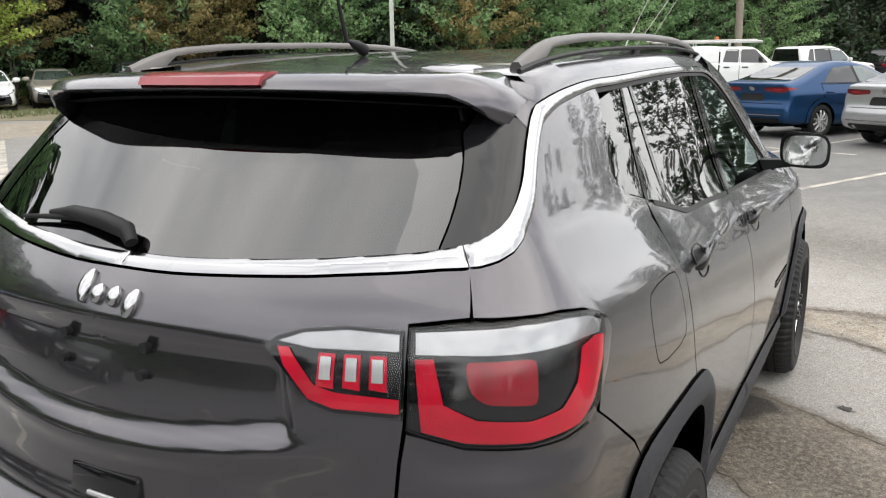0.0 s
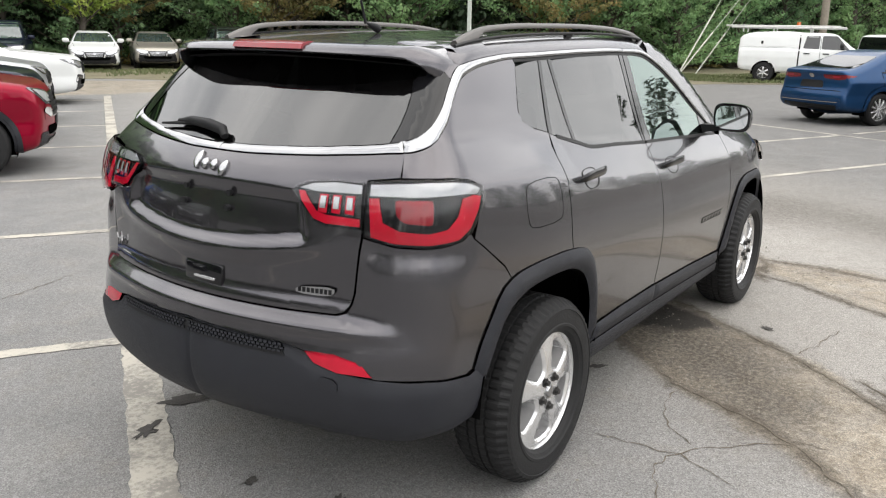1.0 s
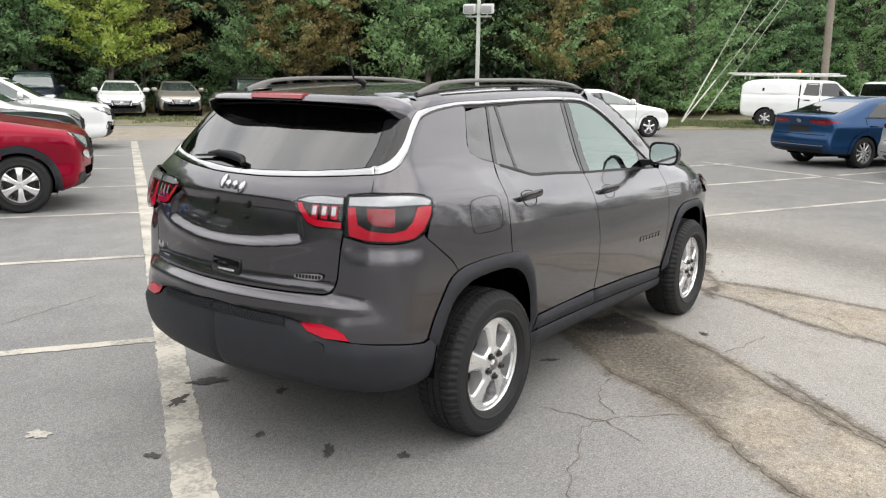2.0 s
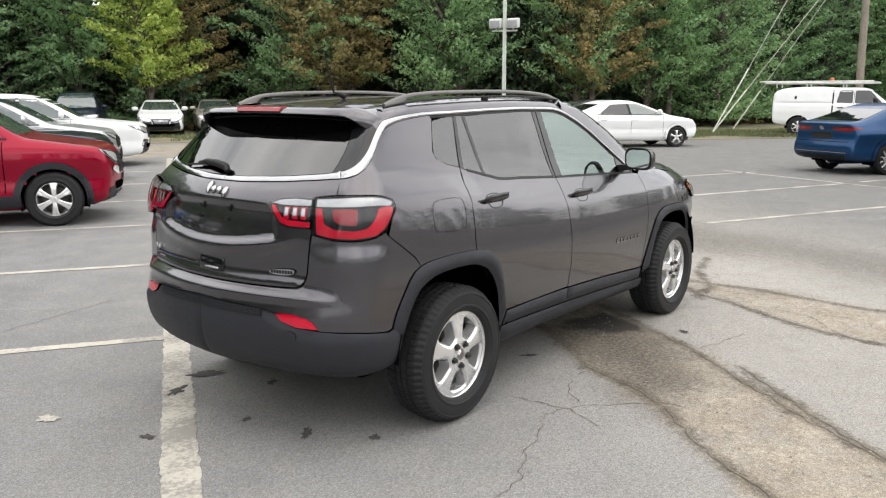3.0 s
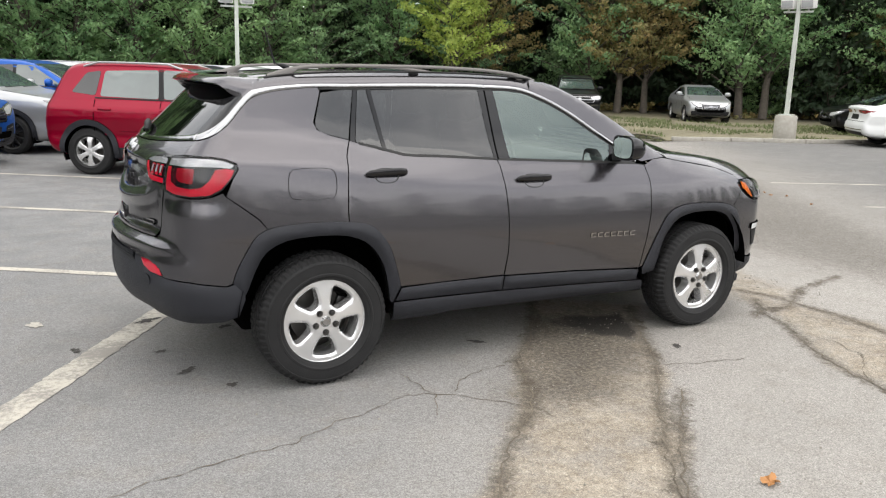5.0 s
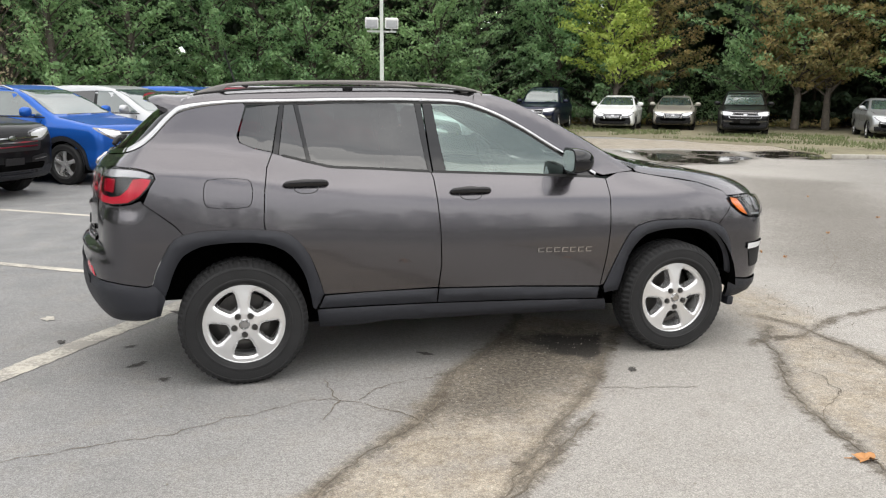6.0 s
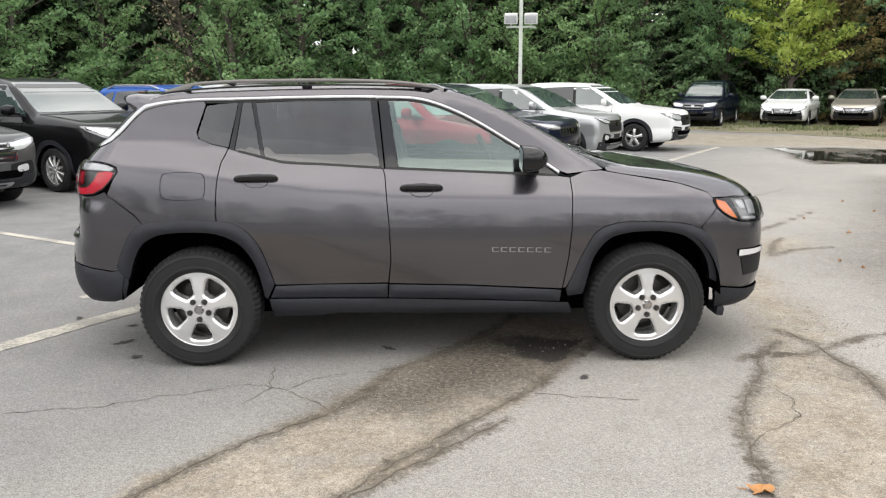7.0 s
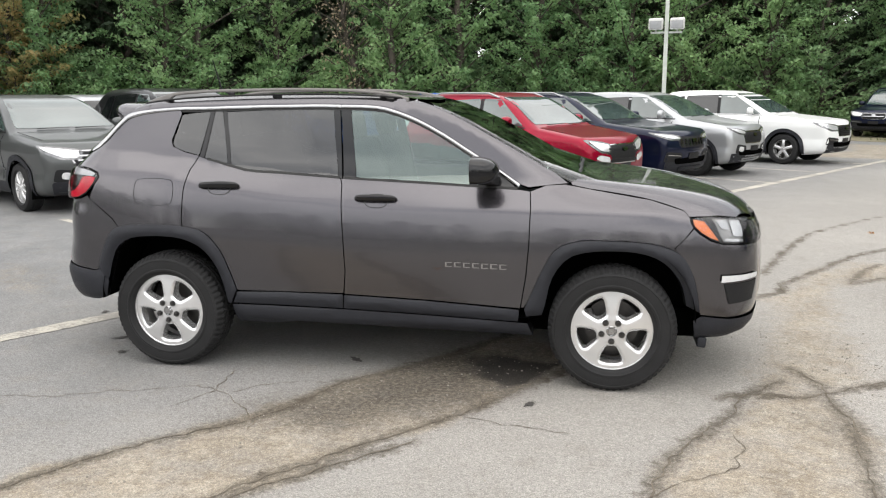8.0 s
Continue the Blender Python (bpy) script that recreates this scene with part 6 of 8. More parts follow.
for side, to3d, s in (("r", RIGHT, -1), ("l", LEFT, 1)):
    # rear quarter, with the fuel flap on one side only
    q = np.concatenate([shift(GAP_R[::-1], -0.003), [(0.182, 1.272), (0.085, 1.294), (0.012, 1.325), (-0.002, 1.362), (0.050, 1.520)], along(-0.762, 0.04, -0.002)[::-1], [(-0.768, 1.275), (-0.781, 1.207)], [(-0.694, 1.208), (-0.60, 1.206), (-0.53, 1.197), (-0.464, 1.176), (-0.450, 1.146), (-0.480, 1.104), (-0.518, 1.019), (-0.337, 0.902), (-0.285, 0.842)], ARCH_R[4:8][::-1] + (0, 0.004)])
    quarter = skin("rear_quarter_panel", q, M_PAINT, hero, holes=[fc + (FUEL - fc) * 1.03] if side == "r" else (), sides=side, h=0.045)
    if side == "r":
        skin("fuel_flap", FUEL, M_PAINT, quarter, sides=side, h=0.04)
    # doors
    rd = np.concatenate([shift(GAP_R, 0.003), ARCH_R[:6][::-1] + (0.004, 0.0), [(0.45, 0.487), (1.101, 0.494)], shift(GAP_B[::-1], -0.003)[1:], [(1.072, 1.150), (0.738, 1.172), (0.55, 1.183), (0.481, 1.189), (0.35, 1.220)]])
    rear_door = skin("rear_door", rd, M_PAINT, hero, sides=side, h=0.045)
    fd = np.concatenate([shift(GAP_B, 0.003), [(1.112, 0.490), (1.6, 0.475), (2.128, 0.447)], shift(GAP_F[::-1], -0.003), [(2.10, 1.104), (1.64, 1.126), (1.085, 1.150)]])
    front_door = skin("front_door", fd, M_PAINT, hero, sides=side, h=0.045)
    fn = np.concatenate([shift(GAP_F, 0.003), [(2.150, 0.452)], (ARCH_F[8:][::-1] + (0, 0.004))[1:], ARCH_F[5:8][::-1] + (0, 0.004), [(2.950, 0.806), (3.066, 0.914), (3.042, 0.966), (3.00, 1.000), (2.821, 1.056), (2.486, 1.110), (2.36, 1.132), (2.26, 1.128)]])
    skin("front_wing", fn, M_PAINT, hero, sides=side, h=0.045)
    # glass
    qg = [(0.056, 1.512), (0.14, 1.524), (0.236, 1.531), (0.184, 1.277), (0.087, 1.299), (0.030, 1.320), (0.010, 1.340), (0.012, 1.37)]
    skin("quarter_window", qg, M_PRIVACY, hero, -0.004, 0.006, sides=side, h=0.05)
    rg = [(0.335, 1.529), (0.65, 1.541), (1.005, 1.542), (1.030, 1.350), (1.060, 1.166), (0.738, 1.186), (0.56, 1.192), (0.49, 1.200), (0.395, 1.224)]
    skin("window", rg, M_PRIVACY, rear_door, -0.004, 0.006, sides=side, h=0.05)
    fg = [(1.110, 1.543), (1.318, 1.527), (1.44, 1.490), (1.62, 1.404), (1.80, 1.300), (1.92, 1.232), (1.90, 1.118), (1.64, 1.135), (1.170, 1.157)]
    skin("window", fg, M_CLEAR, front_door, -0.004, 0.006, sides=side, h=0.05)
    # dark trim round the glass
    skin("window_pillar", [(0.240, 1.537), (0.262, 1.538), (0.218, 1.262), (0.190, 1.270)], M_GLOSS, rear_door, -0.002, 0.02, sides=side)
    skin("fixed_window", [(0.264, 1.530), (0.312, 1.532), (0.370, 1.228), (0.222, 1.262)], M_PRIVACY, rear_door, -0.004, 0.006, sides=side)
    skin("window_pillar", [(0.314, 1.539), (0.337, 1.540), (0.395, 1.216), (0.372, 1.224)], M_GLOSS, rear_door, -0.002, 0.02, sides=side)
    skin("window_pillar", [(1.007, 1.548), (1.044, 1.549), (1.084, 1.152), (1.064, 1.158), (1.03, 1.35)], M_GLOSS, rear_door, -0.002, 0.02, sides=side)
    skin("window_pillar", [(1.054, 1.549), (1.108, 1.547), (1.168, 1.152), (1.094, 1.154)], M_GLOSS, front_door, -0.002, 0.02, sides=side)
    skin("window_corner", [(1.922, 1.237), (2.00, 1.182), (2.088, 1.118), (1.902, 1.116)], M_GLOSS, front_door, -0.002, 0.02, sides=side)
    skin("window_seal", band([(0.24, 1.255), (0.395, 1.218), (0.487, 1.194), (0.56, 1.187), (0.738, 1.179), (1.066, 1.158)], [0.013] * 6), M_SEAL, rear_door, 0.002, 0.01, sides=side)
    skin("window_seal", band([(1.090, 1.156), (1.64, 1.131), (2.10, 1.109)], [0.013] * 3), M_SEAL, front_door, 0.002, 0.01, sides=side)
    up = along(0.05, 2.05, -0.001)
    skin("window_seal", np.concatenate([up, (up - (0.0, 0.010))[::-1]]), M_SEAL, hero, -0.001, 0.012, sides=side)
    # cladding
    skin("arch_trim", np.concatenate([ARCH_R, [(-0.44, 0.50)], ARCH_RI[1:-1], [(0.395, 0.40)]]), M_CLAD, hero, 0.006, 0.05, sides=side, h=0.025, bulge=0.016)
    skin("arch_trim", np.concatenate([ARCH_F, [(2.165, 0.40)], ARCH_FI[1:-1]]), M_CLAD, hero, 0.006, 0.05, sides=side, h=0.025, bulge=0.016)
    skin("door_trim", [(0.446, 0.478), (0.7, 0.486), (1.100, 0.486), (1.096, 0.402), (0.7, 0.408), (0.415, 0.408)], M_CLAD, rear_door, 0.006, 0.03, sides=side, h=0.025, bulge=0.012)
    skin("door_trim", [(1.108, 0.483), (1.6, 0.468), (2.124, 0.438), (2.118, 0.368), (1.6, 0.388), (1.104, 0.402)], M_CLAD, front_door, 0.006, 0.03, sides=side, h=0.025, bulge=0.012)
    skin("sill_trim", [(0.405, 0.398), (0.7, 0.398), (1.10, 0.394), (1.6, 0.380), (2.17, 0.358), (2.20, 0.282), (1.6, 0.292), (0.80, 0.302), (0.66, 0.280), (0.42, 0.276)], M_CLAD, hero, 0.004, 0.06, sides=side, h=0.03, bulge=0.012)
    # lamps
    lamp = skin("tail_lamp", TAIL_OUT, M_GLOSS, hero, 0.002, 0.03, h=0.03, sides=side)
    skin("clear_strip", [(-0.893, 1.152), (-0.893, 1.182), (-0.694, 1.194), (-0.60, 1.192), (-0.53, 1.183), (-0.478, 1.166), (-0.50, 1.150), (-0.56, 1.157), (-0.64, 1.158), (-0.76, 1.155)], M_STRIP, lamp, 0.005, 0.006, h=0.025, sides=side)
    skin("red_ring", [(-0.895, 1.145), (-0.86, 1.147), (-0.845, 1.080), (-0.79, 1.058), (-0.70, 1.052), (-0.64, 1.062), (-0.60, 1.095), (-0.575, 1.145), (-0.52, 1.150), (-0.478, 1.142), (-0.497, 1.105), (-0.545, 1.055), (-0.60, 1.027), (-0.70, 1.018), (-0.81, 1.022), (-0.885, 1.036)], M_REDLENS, lamp, 0.005, 0.006, h=0.02, sides=side)
    skin("red_block", soft([(-0.805, 1.145), (-0.682, 1.147), (-0.686, 1.076), (-0.775, 1.082), (-0.80, 1.10)], 0.012), M_REDDEEP, lamp, 0.004, 0.004, h=0.03, sides=side)
    skin("lens_cover", TAIL_OUT, M_COVER, lamp, 0.013, 0.008, h=0.03, sides=side, bulge=0.006).visible_shadow = False
    head = skin("headlight", [(3.045, 0.962), (3.068, 0.918), (3.12, 0.885), (3.197, 0.850), (3.281, 0.830), (3.461, 0.822), (3.70, 0.818), (3.83, 0.83), (3.82, 0.93), (3.457, 0.955), (3.20, 0.967)], M_GLOSS, hero, 0.002, 0.03, h=0.03, sides=side)
    skin("amber_lens", [(3.065, 0.957), (3.078, 0.922), (3.13, 0.888), (3.20, 0.858), (3.25, 0.846), (3.21, 0.89), (3.15, 0.945)], M_AMBER, head, 0.005, 0.006, h=0.02, sides=side)
    skin("clear_lens", [(3.22, 0.958), (3.25, 0.90), (3.285, 0.838), (3.44, 0.831), (3.46, 0.945)], M_HEADLENS, head, 0.005, 0.006, h=0.02, sides=side)
    for refl in ([(3.245, 0.948), (3.275, 0.905), (3.335, 0.900), (3.325, 0.946)], [(3.350, 0.945), (3.355, 0.868), (3.440, 0.862), (3.448, 0.940)], [(3.288, 0.856), (3.292, 0.842), (3.436, 0.835), (3.436, 0.848)]):
        skin("reflector_bowl", soft(refl, 0.012), M_STRIP, head, 0.009, 0.004, h=0.02, sides=side)
    skin("clear_lens", [(3.56, 0.935), (3.56, 0.835), (3.74, 0.834), (3.76, 0.92)], M_HEADLENS, head, 0.005, 0.006, h=0.03, sides=side)
    skin("lens_cover", [(3.050, 0.960), (3.072, 0.920), (3.12, 0.888), (3.197, 0.853), (3.281, 0.833), (3.461, 0.825), (3.70, 0.821), (3.82, 0.833), (3.81, 0.927), (3.457, 0.952), (3.20, 0.964)], M_COVER, head, 0.015, 0.010, h=0.03, sides=side, bulge=0.006).visible_shadow = False
    skin("daytime_lamp", [(3.285, 0.655), (3.60, 0.655), (3.60, 0.630), (3.285, 0.617)], M_BRIGHT, hero, 0.012, 0.02, h=0.03, sides=side)
    skin("fog_recess", [(3.31, 0.605), (3.62, 0.61), (3.58, 0.50), (3.36, 0.49)], M_BLACK, hero, 0.004, 0.02, h=0.04, sides=side)
    skin("reflector", [(-1.103, 0.667), (-0.994, 0.676), (-0.92, 0.662), (-0.872, 0.612), (-0.99, 0.614), (-1.07, 0.636)], M_REDLENS, hero, 0.016, 0.02, h=0.025, sides=side, bulge=0.004)

# chrome line, rear lid, bumpers
skin("chrome_strip", np.concatenate([along(-1.6, -0.7715, 0.0001), along(-1.6, -0.7715, -0.0001)[::-1]]), M_CHROME, hero, 0.004, 0.02, h=0.007, sides="b", bulge=0.006)
for side in "rl":
    skin("chrome_strip", np.concatenate([along(-0.7685, 1.0485, 0.0001), along(-0.7685, 1.0485, -0.0001)[::-1]]), M_CHROME, hero, 0.004, 0.02, h=0.007, sides=side, bulge=0.006)
    skin("chrome_strip", np.concatenate([along(1.0515, 2.2, 0.0001), along(1.0515, 2.2, -0.0001)[::-1]]), M_CHROME, hero, 0.004, 0.02, h=0.007, sides=side, bulge=0.006)


def ramp(a, b, x):
    t = ((x - a) / (b - a)).clip(0, 1)
    return t * t * (3 - 2 * t)


def plate_recess(uv):
    s, z = uv[:, 0], uv[:, 1]
    low = 0.955 + 0.045 * ((s - REAR_MID) / 0.45) ** 2
    top = 1.150 - 0.01 * ((s - REAR_MID) / 0.40) ** 2
    edge = REAR_MID + 0.40 + 0.25 * (top - z)
    inner = ramp(0.015, -0.022, s - edge) * ramp(-0.008, 0.016, top - z) * ramp(0.0, 0.030, z - low)
    lip = 0.008 * np.exp(-((z - low + 0.018) / 0.020) ** 2) * ramp(0.16, -0.02, s - edge)
    crease = 0.010 * np.exp(-((z - 0.80) / 0.022) ** 2)
    under = -0.006 * ramp(-0.01, 0.06, low - z) * ramp(0.0, 0.05, z - 0.80) * ramp(0.2, 0.0, s - edge)
    return -0.026 * inner + lip + crease + under


gate = skin("tailgate", np.concatenate([[(REAR_MID, 1.2355)], along(-1.56, -0.78, -0.003), [(-0.768, 1.270), (-0.788, 1.207), (-0.910, 1.195), (-0.919, 1.05), (-0.921, 1.036), (-0.931, 0.979), (-0.946, 0.857), (-0.958, 0.822), (-0.978, 0.800), (-1.01, 0.790), (-1.21, 0.786), (REAR_MID, 0.786)]]), M_PAINT, hero, 0, 0.02, h=0.013, sides="b", dent=plate_recess)
for side in "rl":
    lamp = skin("tail_lamp", TAIL_IN, M_GLOSS, hero, 0.003, 0.02, h=0.03, sides=side)
    skin("clear_strip", [(-0.925, 1.155), (-0.925, 1.178), (-1.033, 1.181), (-1.125, 1.174), (-1.172, 1.160), (-1.10, 1.153)], M_STRIP, lamp, 0.006, 0.006, h=0.02, sides=side)
    skin("red_ring", [(-1.172, 1.152), (-1.150, 1.152), (-1.09, 1.098), (-1.05, 1.089), (-0.925, 1.084), (-0.925, 1.062), (-1.05, 1.064), (-1.10, 1.076), (-1.155, 1.125)], M_REDLENS, lamp, 0.006, 0.006, h=0.02, sides=side)
    for k in range(3):
        c = -0.965 - 0.052 * k
        skin("red_block", [(c - 0.017, 1.147), (c + 0.017, 1.147), (c + 0.017, 1.094), (c - 0.017, 1.097)], M_REDLENS, lamp, 0.006, 0.006, h=0.02, sides=side)
        skin("clear_block", [(c - 0.011, 1.142), (c + 0.011, 1.142), (c + 0.011, 1.108), (c - 0.011, 1.108)], M_CLEARLENS, lamp, 0.010, 0.006, h=0.02, sides=side)
    skin("lens_cover", TAIL_IN, M_COVER, lamp, 0.015, 0.008, h=0.03, sides=side, bulge=0.005).visible_shadow = False
    # gloss black blade between rear window and chrome
    skin("pillar_trim", np.concatenate([along(-0.832, -0.40, 0.001), [(-0.38, 1.49), (-0.50, 1.515), (-0.648, 1.474)]]), M_GLOSS, gate, -0.001, 0.02, h=0.04, sides=side)
skin("rear_window", np.concatenate([[(REAR_MID, 1.2615)], along(-1.55, -0.84, 0.001), [(-0.656, 1.474), (-0.56, 1.535), (-0.9, 1.548), (REAR_MID, 1.552)]]), M_REARGLASS, gate, -0.003, 0.006, h=0.06, sides="b")
bumper = skin("rear_bumper", np.concatenate([[(REAR_MID, 0.779), (-1.21, 0.779), (-1.005, 0.783), (-0.970, 0.793), (-0.950, 0.82), (-0.938, 0.857), (-0.924, 0.979), (-0.914, 1.028), (-0.88, 1.020), (-0.81, 1.006), (-0.703, 1.002), (-0.64, 1.006), (-0.585, 1.015), (-0.535, 1.034), (-0.524, 1.018), (-0.343, 0.898), (-0.292, 0.846)], ARCH_R[20:] + (-0.004, 0.0), [(-0.53, 0.574), (-0.62, 0.588), (-0.703, 0.600), (-0.868, 0.606), (-0.925, 0.655), (-0.994, 0.671), (-1.10, 0.672), (-1.184, 0.684), (REAR_MID, 0.700)]]), M_PAINT, hero, 0, 0.03, h=0.017, sides="b",
              dent=lambda uv: (0.024 * ramp(0.785, 0.735, uv[:, 1]) + 0.020 * np.exp(-(((uv[:, 1] - 0.742) / 0.020) ** 2))) * ramp(-0.75, -1.0, uv[:, 0]) - 0.012 * np.exp(-((uv[:, 1] - 0.995) / 0.05) ** 2) * ramp(-0.95, -0.85, uv[:, 0]) * ramp(-0.50, -0.6, uv[:, 0]))
skin("bumper_trim", np.concatenate([[(REAR_MID, 0.696), (-1.184, 0.680), (-1.11, 0.665), (-1.07, 0.633), (-0.99, 0.611), (-0.868, 0.602), (-0.703, 0.596), (-0.62, 0.584), (-0.53, 0.570), (-0.495, 0.580), (-0.44, 0.57), (-0.43, 0.50), (-0.47, 0.41), (-0.56, 0.385), (-0.75, 0.375), (-1.0, 0.375), (REAR_MID, 0.385)]]), M_CLAD, bumper, 0.008, 0.03, h=0.03, sides="b", bulge=0.012)
MESHED = [(REAR_MID, 0.690), (-1.186, 0.673), (-1.168, 0.645), (REAR_MID, 0.655)]
inset = skin("bumper_inset", MESHED, M_BLACK, bumper, 0.022, 0.01, h=0.03, sides="b")
for k in range(46):
    for j in range(3):
        c = REAR_MID + 0.008 + 0.0165 * 2 * (k % 23) / 2 + (0.008 if j % 2 else 0)
        z = 0.663 + 0.0095 * j - 0.012 * (c - REAR_MID)
        if k < 23:
            for side in "rl":
                skin("mesh_cell", [(c, z - 0.004), (c + 0.012, z - 0.004), (c + 0.012, z + 0.003), (c, z + 0.003)], M_CLAD, bumper, 0.026, 0.006, h=0.03, sides=side)
front = skin("front_bumper", np.concatenate([[(3.072, 0.908), (3.12, 0.876), (3.197, 0.842), (3.281, 0.823), (3.461, 0.815), (FRONT_MID, 0.81), (FRONT_MID, 0.41), (3.375, 0.412), (3.165, 0.432)], ARCH_F[:5] + (0.004, 0.0), [(2.957, 0.804)]]), M_PAINT, hero, 0, 0.02, h=0.05, sides="b")
skin("bumper_trim", [(FRONT_MID, 0.405), (3.375, 0.406), (3.165, 0.425), (3.10, 0.40), (3.14, 0.30), (FRONT_MID, 0.27)], M_CLAD, front, 0.012, 0.03, h=0.04, sides="b", bulge=0.012)
skin("grille", [(3.86, 0.925), (FRONT_MID, 0.93), (FRONT_MID, 0.80), (3.86, 0.815)], M_BLACK, front, 0.002, 0.03, h=0.05, sides="b")


# bonnet, roof, windscreen, front pillars
def top_skin(name, line, material, label="", lift=0.0, h=0.06, parent=None):
    """A panel seen from above; line: its outline on the right, from rear to front, as (x, y)."""
    line = np.array(line, float)
    poly = np.concatenate([line, (line * (1, -1))[::-1]])
    return panel(name, HERO, top_map(HERO, 1.0 if name != "bonnet" else 0.6), poly, material, parent or hero, lift, 0.02, h, label=label)


def xy(pts):
    return RIGHT(np.array(pts, float))[:, :2]


edge_r = xy(along(-0.25, 1.36, 0.003))
top_skin("roof", np.concatenate([[(-0.235, 0.0), (-0.235, -0.3)], edge_r, [(1.46, -0.50), (1.50, -0.30), (1.52, 0.0)]]), M_PAINT)
top_skin("bonnet", np.concatenate([[(2.47, 0.0), (2.44, -0.35), (2.37, -0.66)], xy([(2.40, 1.131), (2.486, 1.114), (2.821, 1.060), (3.00, 1.004), (3.04, 0.972)]), xy([(3.20, 0.972), (3.457, 0.960), (3.82, 0.936)]), [(3.49, 0.0)]]), M_PAINT)
SCREEN = [(1.46, 1.603), (1.60, 1.560), (1.76, 1.488), (2.0, 1.360), (2.31, 1.188), (2.38, 1.150)]
for side, s in (("r", -1), ("l", 1)):
    skin("front_pillar", np.concatenate([along(1.36, 2.2, 0.003), [(2.16, 1.118), (2.28, 1.132)], [(2.375, 1.140)], SCREEN[::-1][1:], [(1.38, 1.600)]]), M_PAINT, hero, 0, 0.03, h=0.04, sides=side)
sp = RIGHT(np.array(SCREEN))
wy = np.concatenate([sp[:, 1:], [(-0.30, 1.165), (0.0, 1.168)]])
wy = np.concatenate([wy, (wy * (-1, 1))[::-1][1:], [(0.0, 1.612)]])
panel("windscreen", HERO, end_map(HERO, 0.9, 1), wy, M_SCREEN, hero, -0.002, 0.006, 0.07)

# ---- the dark crossover: fittings ----
def loft(rows, closed=True, caps=True):
    bm = bmesh.new()
    vs = [[bm.verts.new(tuple(p)) for p in row] for row in rows]
    n = len(rows[0])
    for a, b in zip(vs, vs[1:]):
        for i in range(n if closed else n - 1):
            bm.faces.new((a[i], a[(i + 1) % n], b[(i + 1) % n], b[i]))
    if caps and closed:
        bm.faces.new(vs[0][::-1])
        bm.faces.new(vs[-1])
    bmesh.ops.recalc_face_normals(bm, faces=bm.faces)
    return bm


# roof spoiler over the rear window
rows = []
for t in np.linspace(-1, 1, 45):
    y = 0.628 * t
    q = t * t
    tip = max(0.0, (abs(t) - 0.955) / 0.045)
    e = max(0.0, (abs(t) - 0.78) / 0.22)
    xe = -0.520 + 0.050 * q + 0.095 * q**4 + 0.02 * tip**2
    zt = float(top_map(HERO, 1.0)(np.array([[-0.235, np.clip(y, -0.575, 0.575)]]))[0, 2]) + 0.001 - 0.050 * max(0.0, (abs(t) - 0.86) / 0.14) ** 1.6
    zr = min(zt - 0.004, 1.588 - 0.016 * q)
    low = 0.036 + 0.018 * e**2
    fore = 0.036 + 0.050 * e**2
    wx = -0.24 - xe
    rows.append([(-0.240, y, zt), (xe + 0.62 * wx, y, zt + 0.35 * (zr - zt)), (xe + 0.34 * wx, y, zr + 0.006), (xe + 0.15 * wx, y, zr - 0.04 * low), (xe + 0.045 * wx, y, zr - 0.34 * low), (xe, y, zr - 0.78 * low), (xe + 0.05 * wx, y, zr - low), (xe + 0.55 * wx, y, zr - fore), (-0.24, y, zr - fore)])
M_BRAKE = mat("brake_lens", (0.26, 0.016, 0.024), 0.2, coat=0.4, vary=0.2, scale=30)
spoiler = part("spoiler", loft(rows), M_PAINT, hero, sharp=0.9)
rows = []
for y in np.linspace(-0.165, 0.165, 9):
    xe = -0.525 + 0.10 * (y / 0.612) ** 2
    rows.append([(xe + 0.008, y, 1.579), (xe + 0.034, y, 1.5875), (xe + 0.06, y, 1.5875), (xe + 0.06, y, 1.560), (xe - 0.001, y, 1.563)])
part("brake_light", loft(rows), M_BRAKE, spoiler, "red high brake light in the spoiler")
rows = []
for y in np.linspace(-0.60, 0.60, 17):
    xe = -0.525 + 0.15 * (y / 0.64) ** 2
    rows.append([(xe + 0.02, y, 1.541 - 0.028 * (y / 0.64) ** 2), (-0.31, y, 1.540 - 0.02 * (y / 0.64) ** 2), (-0.31, y, 1.526 - 0.02 * (y / 0.64) ** 2), (xe + 0.06, y, 1.535 - 0.028 * (y / 0.64) ** 2)])
part("spoiler_underside", loft(rows), M_BLACK, spoiler)

for side in "rl":
    skin("roof_corner", np.concatenate([along(-0.40, -0.17, 0.003), [(-0.17, 1.600), (-0.30, 1.590), (-0.41, 1.565), (-0.43, 1.525)]]), M_PAINT, hero, 0, 0.02, h=0.03, sides=side)

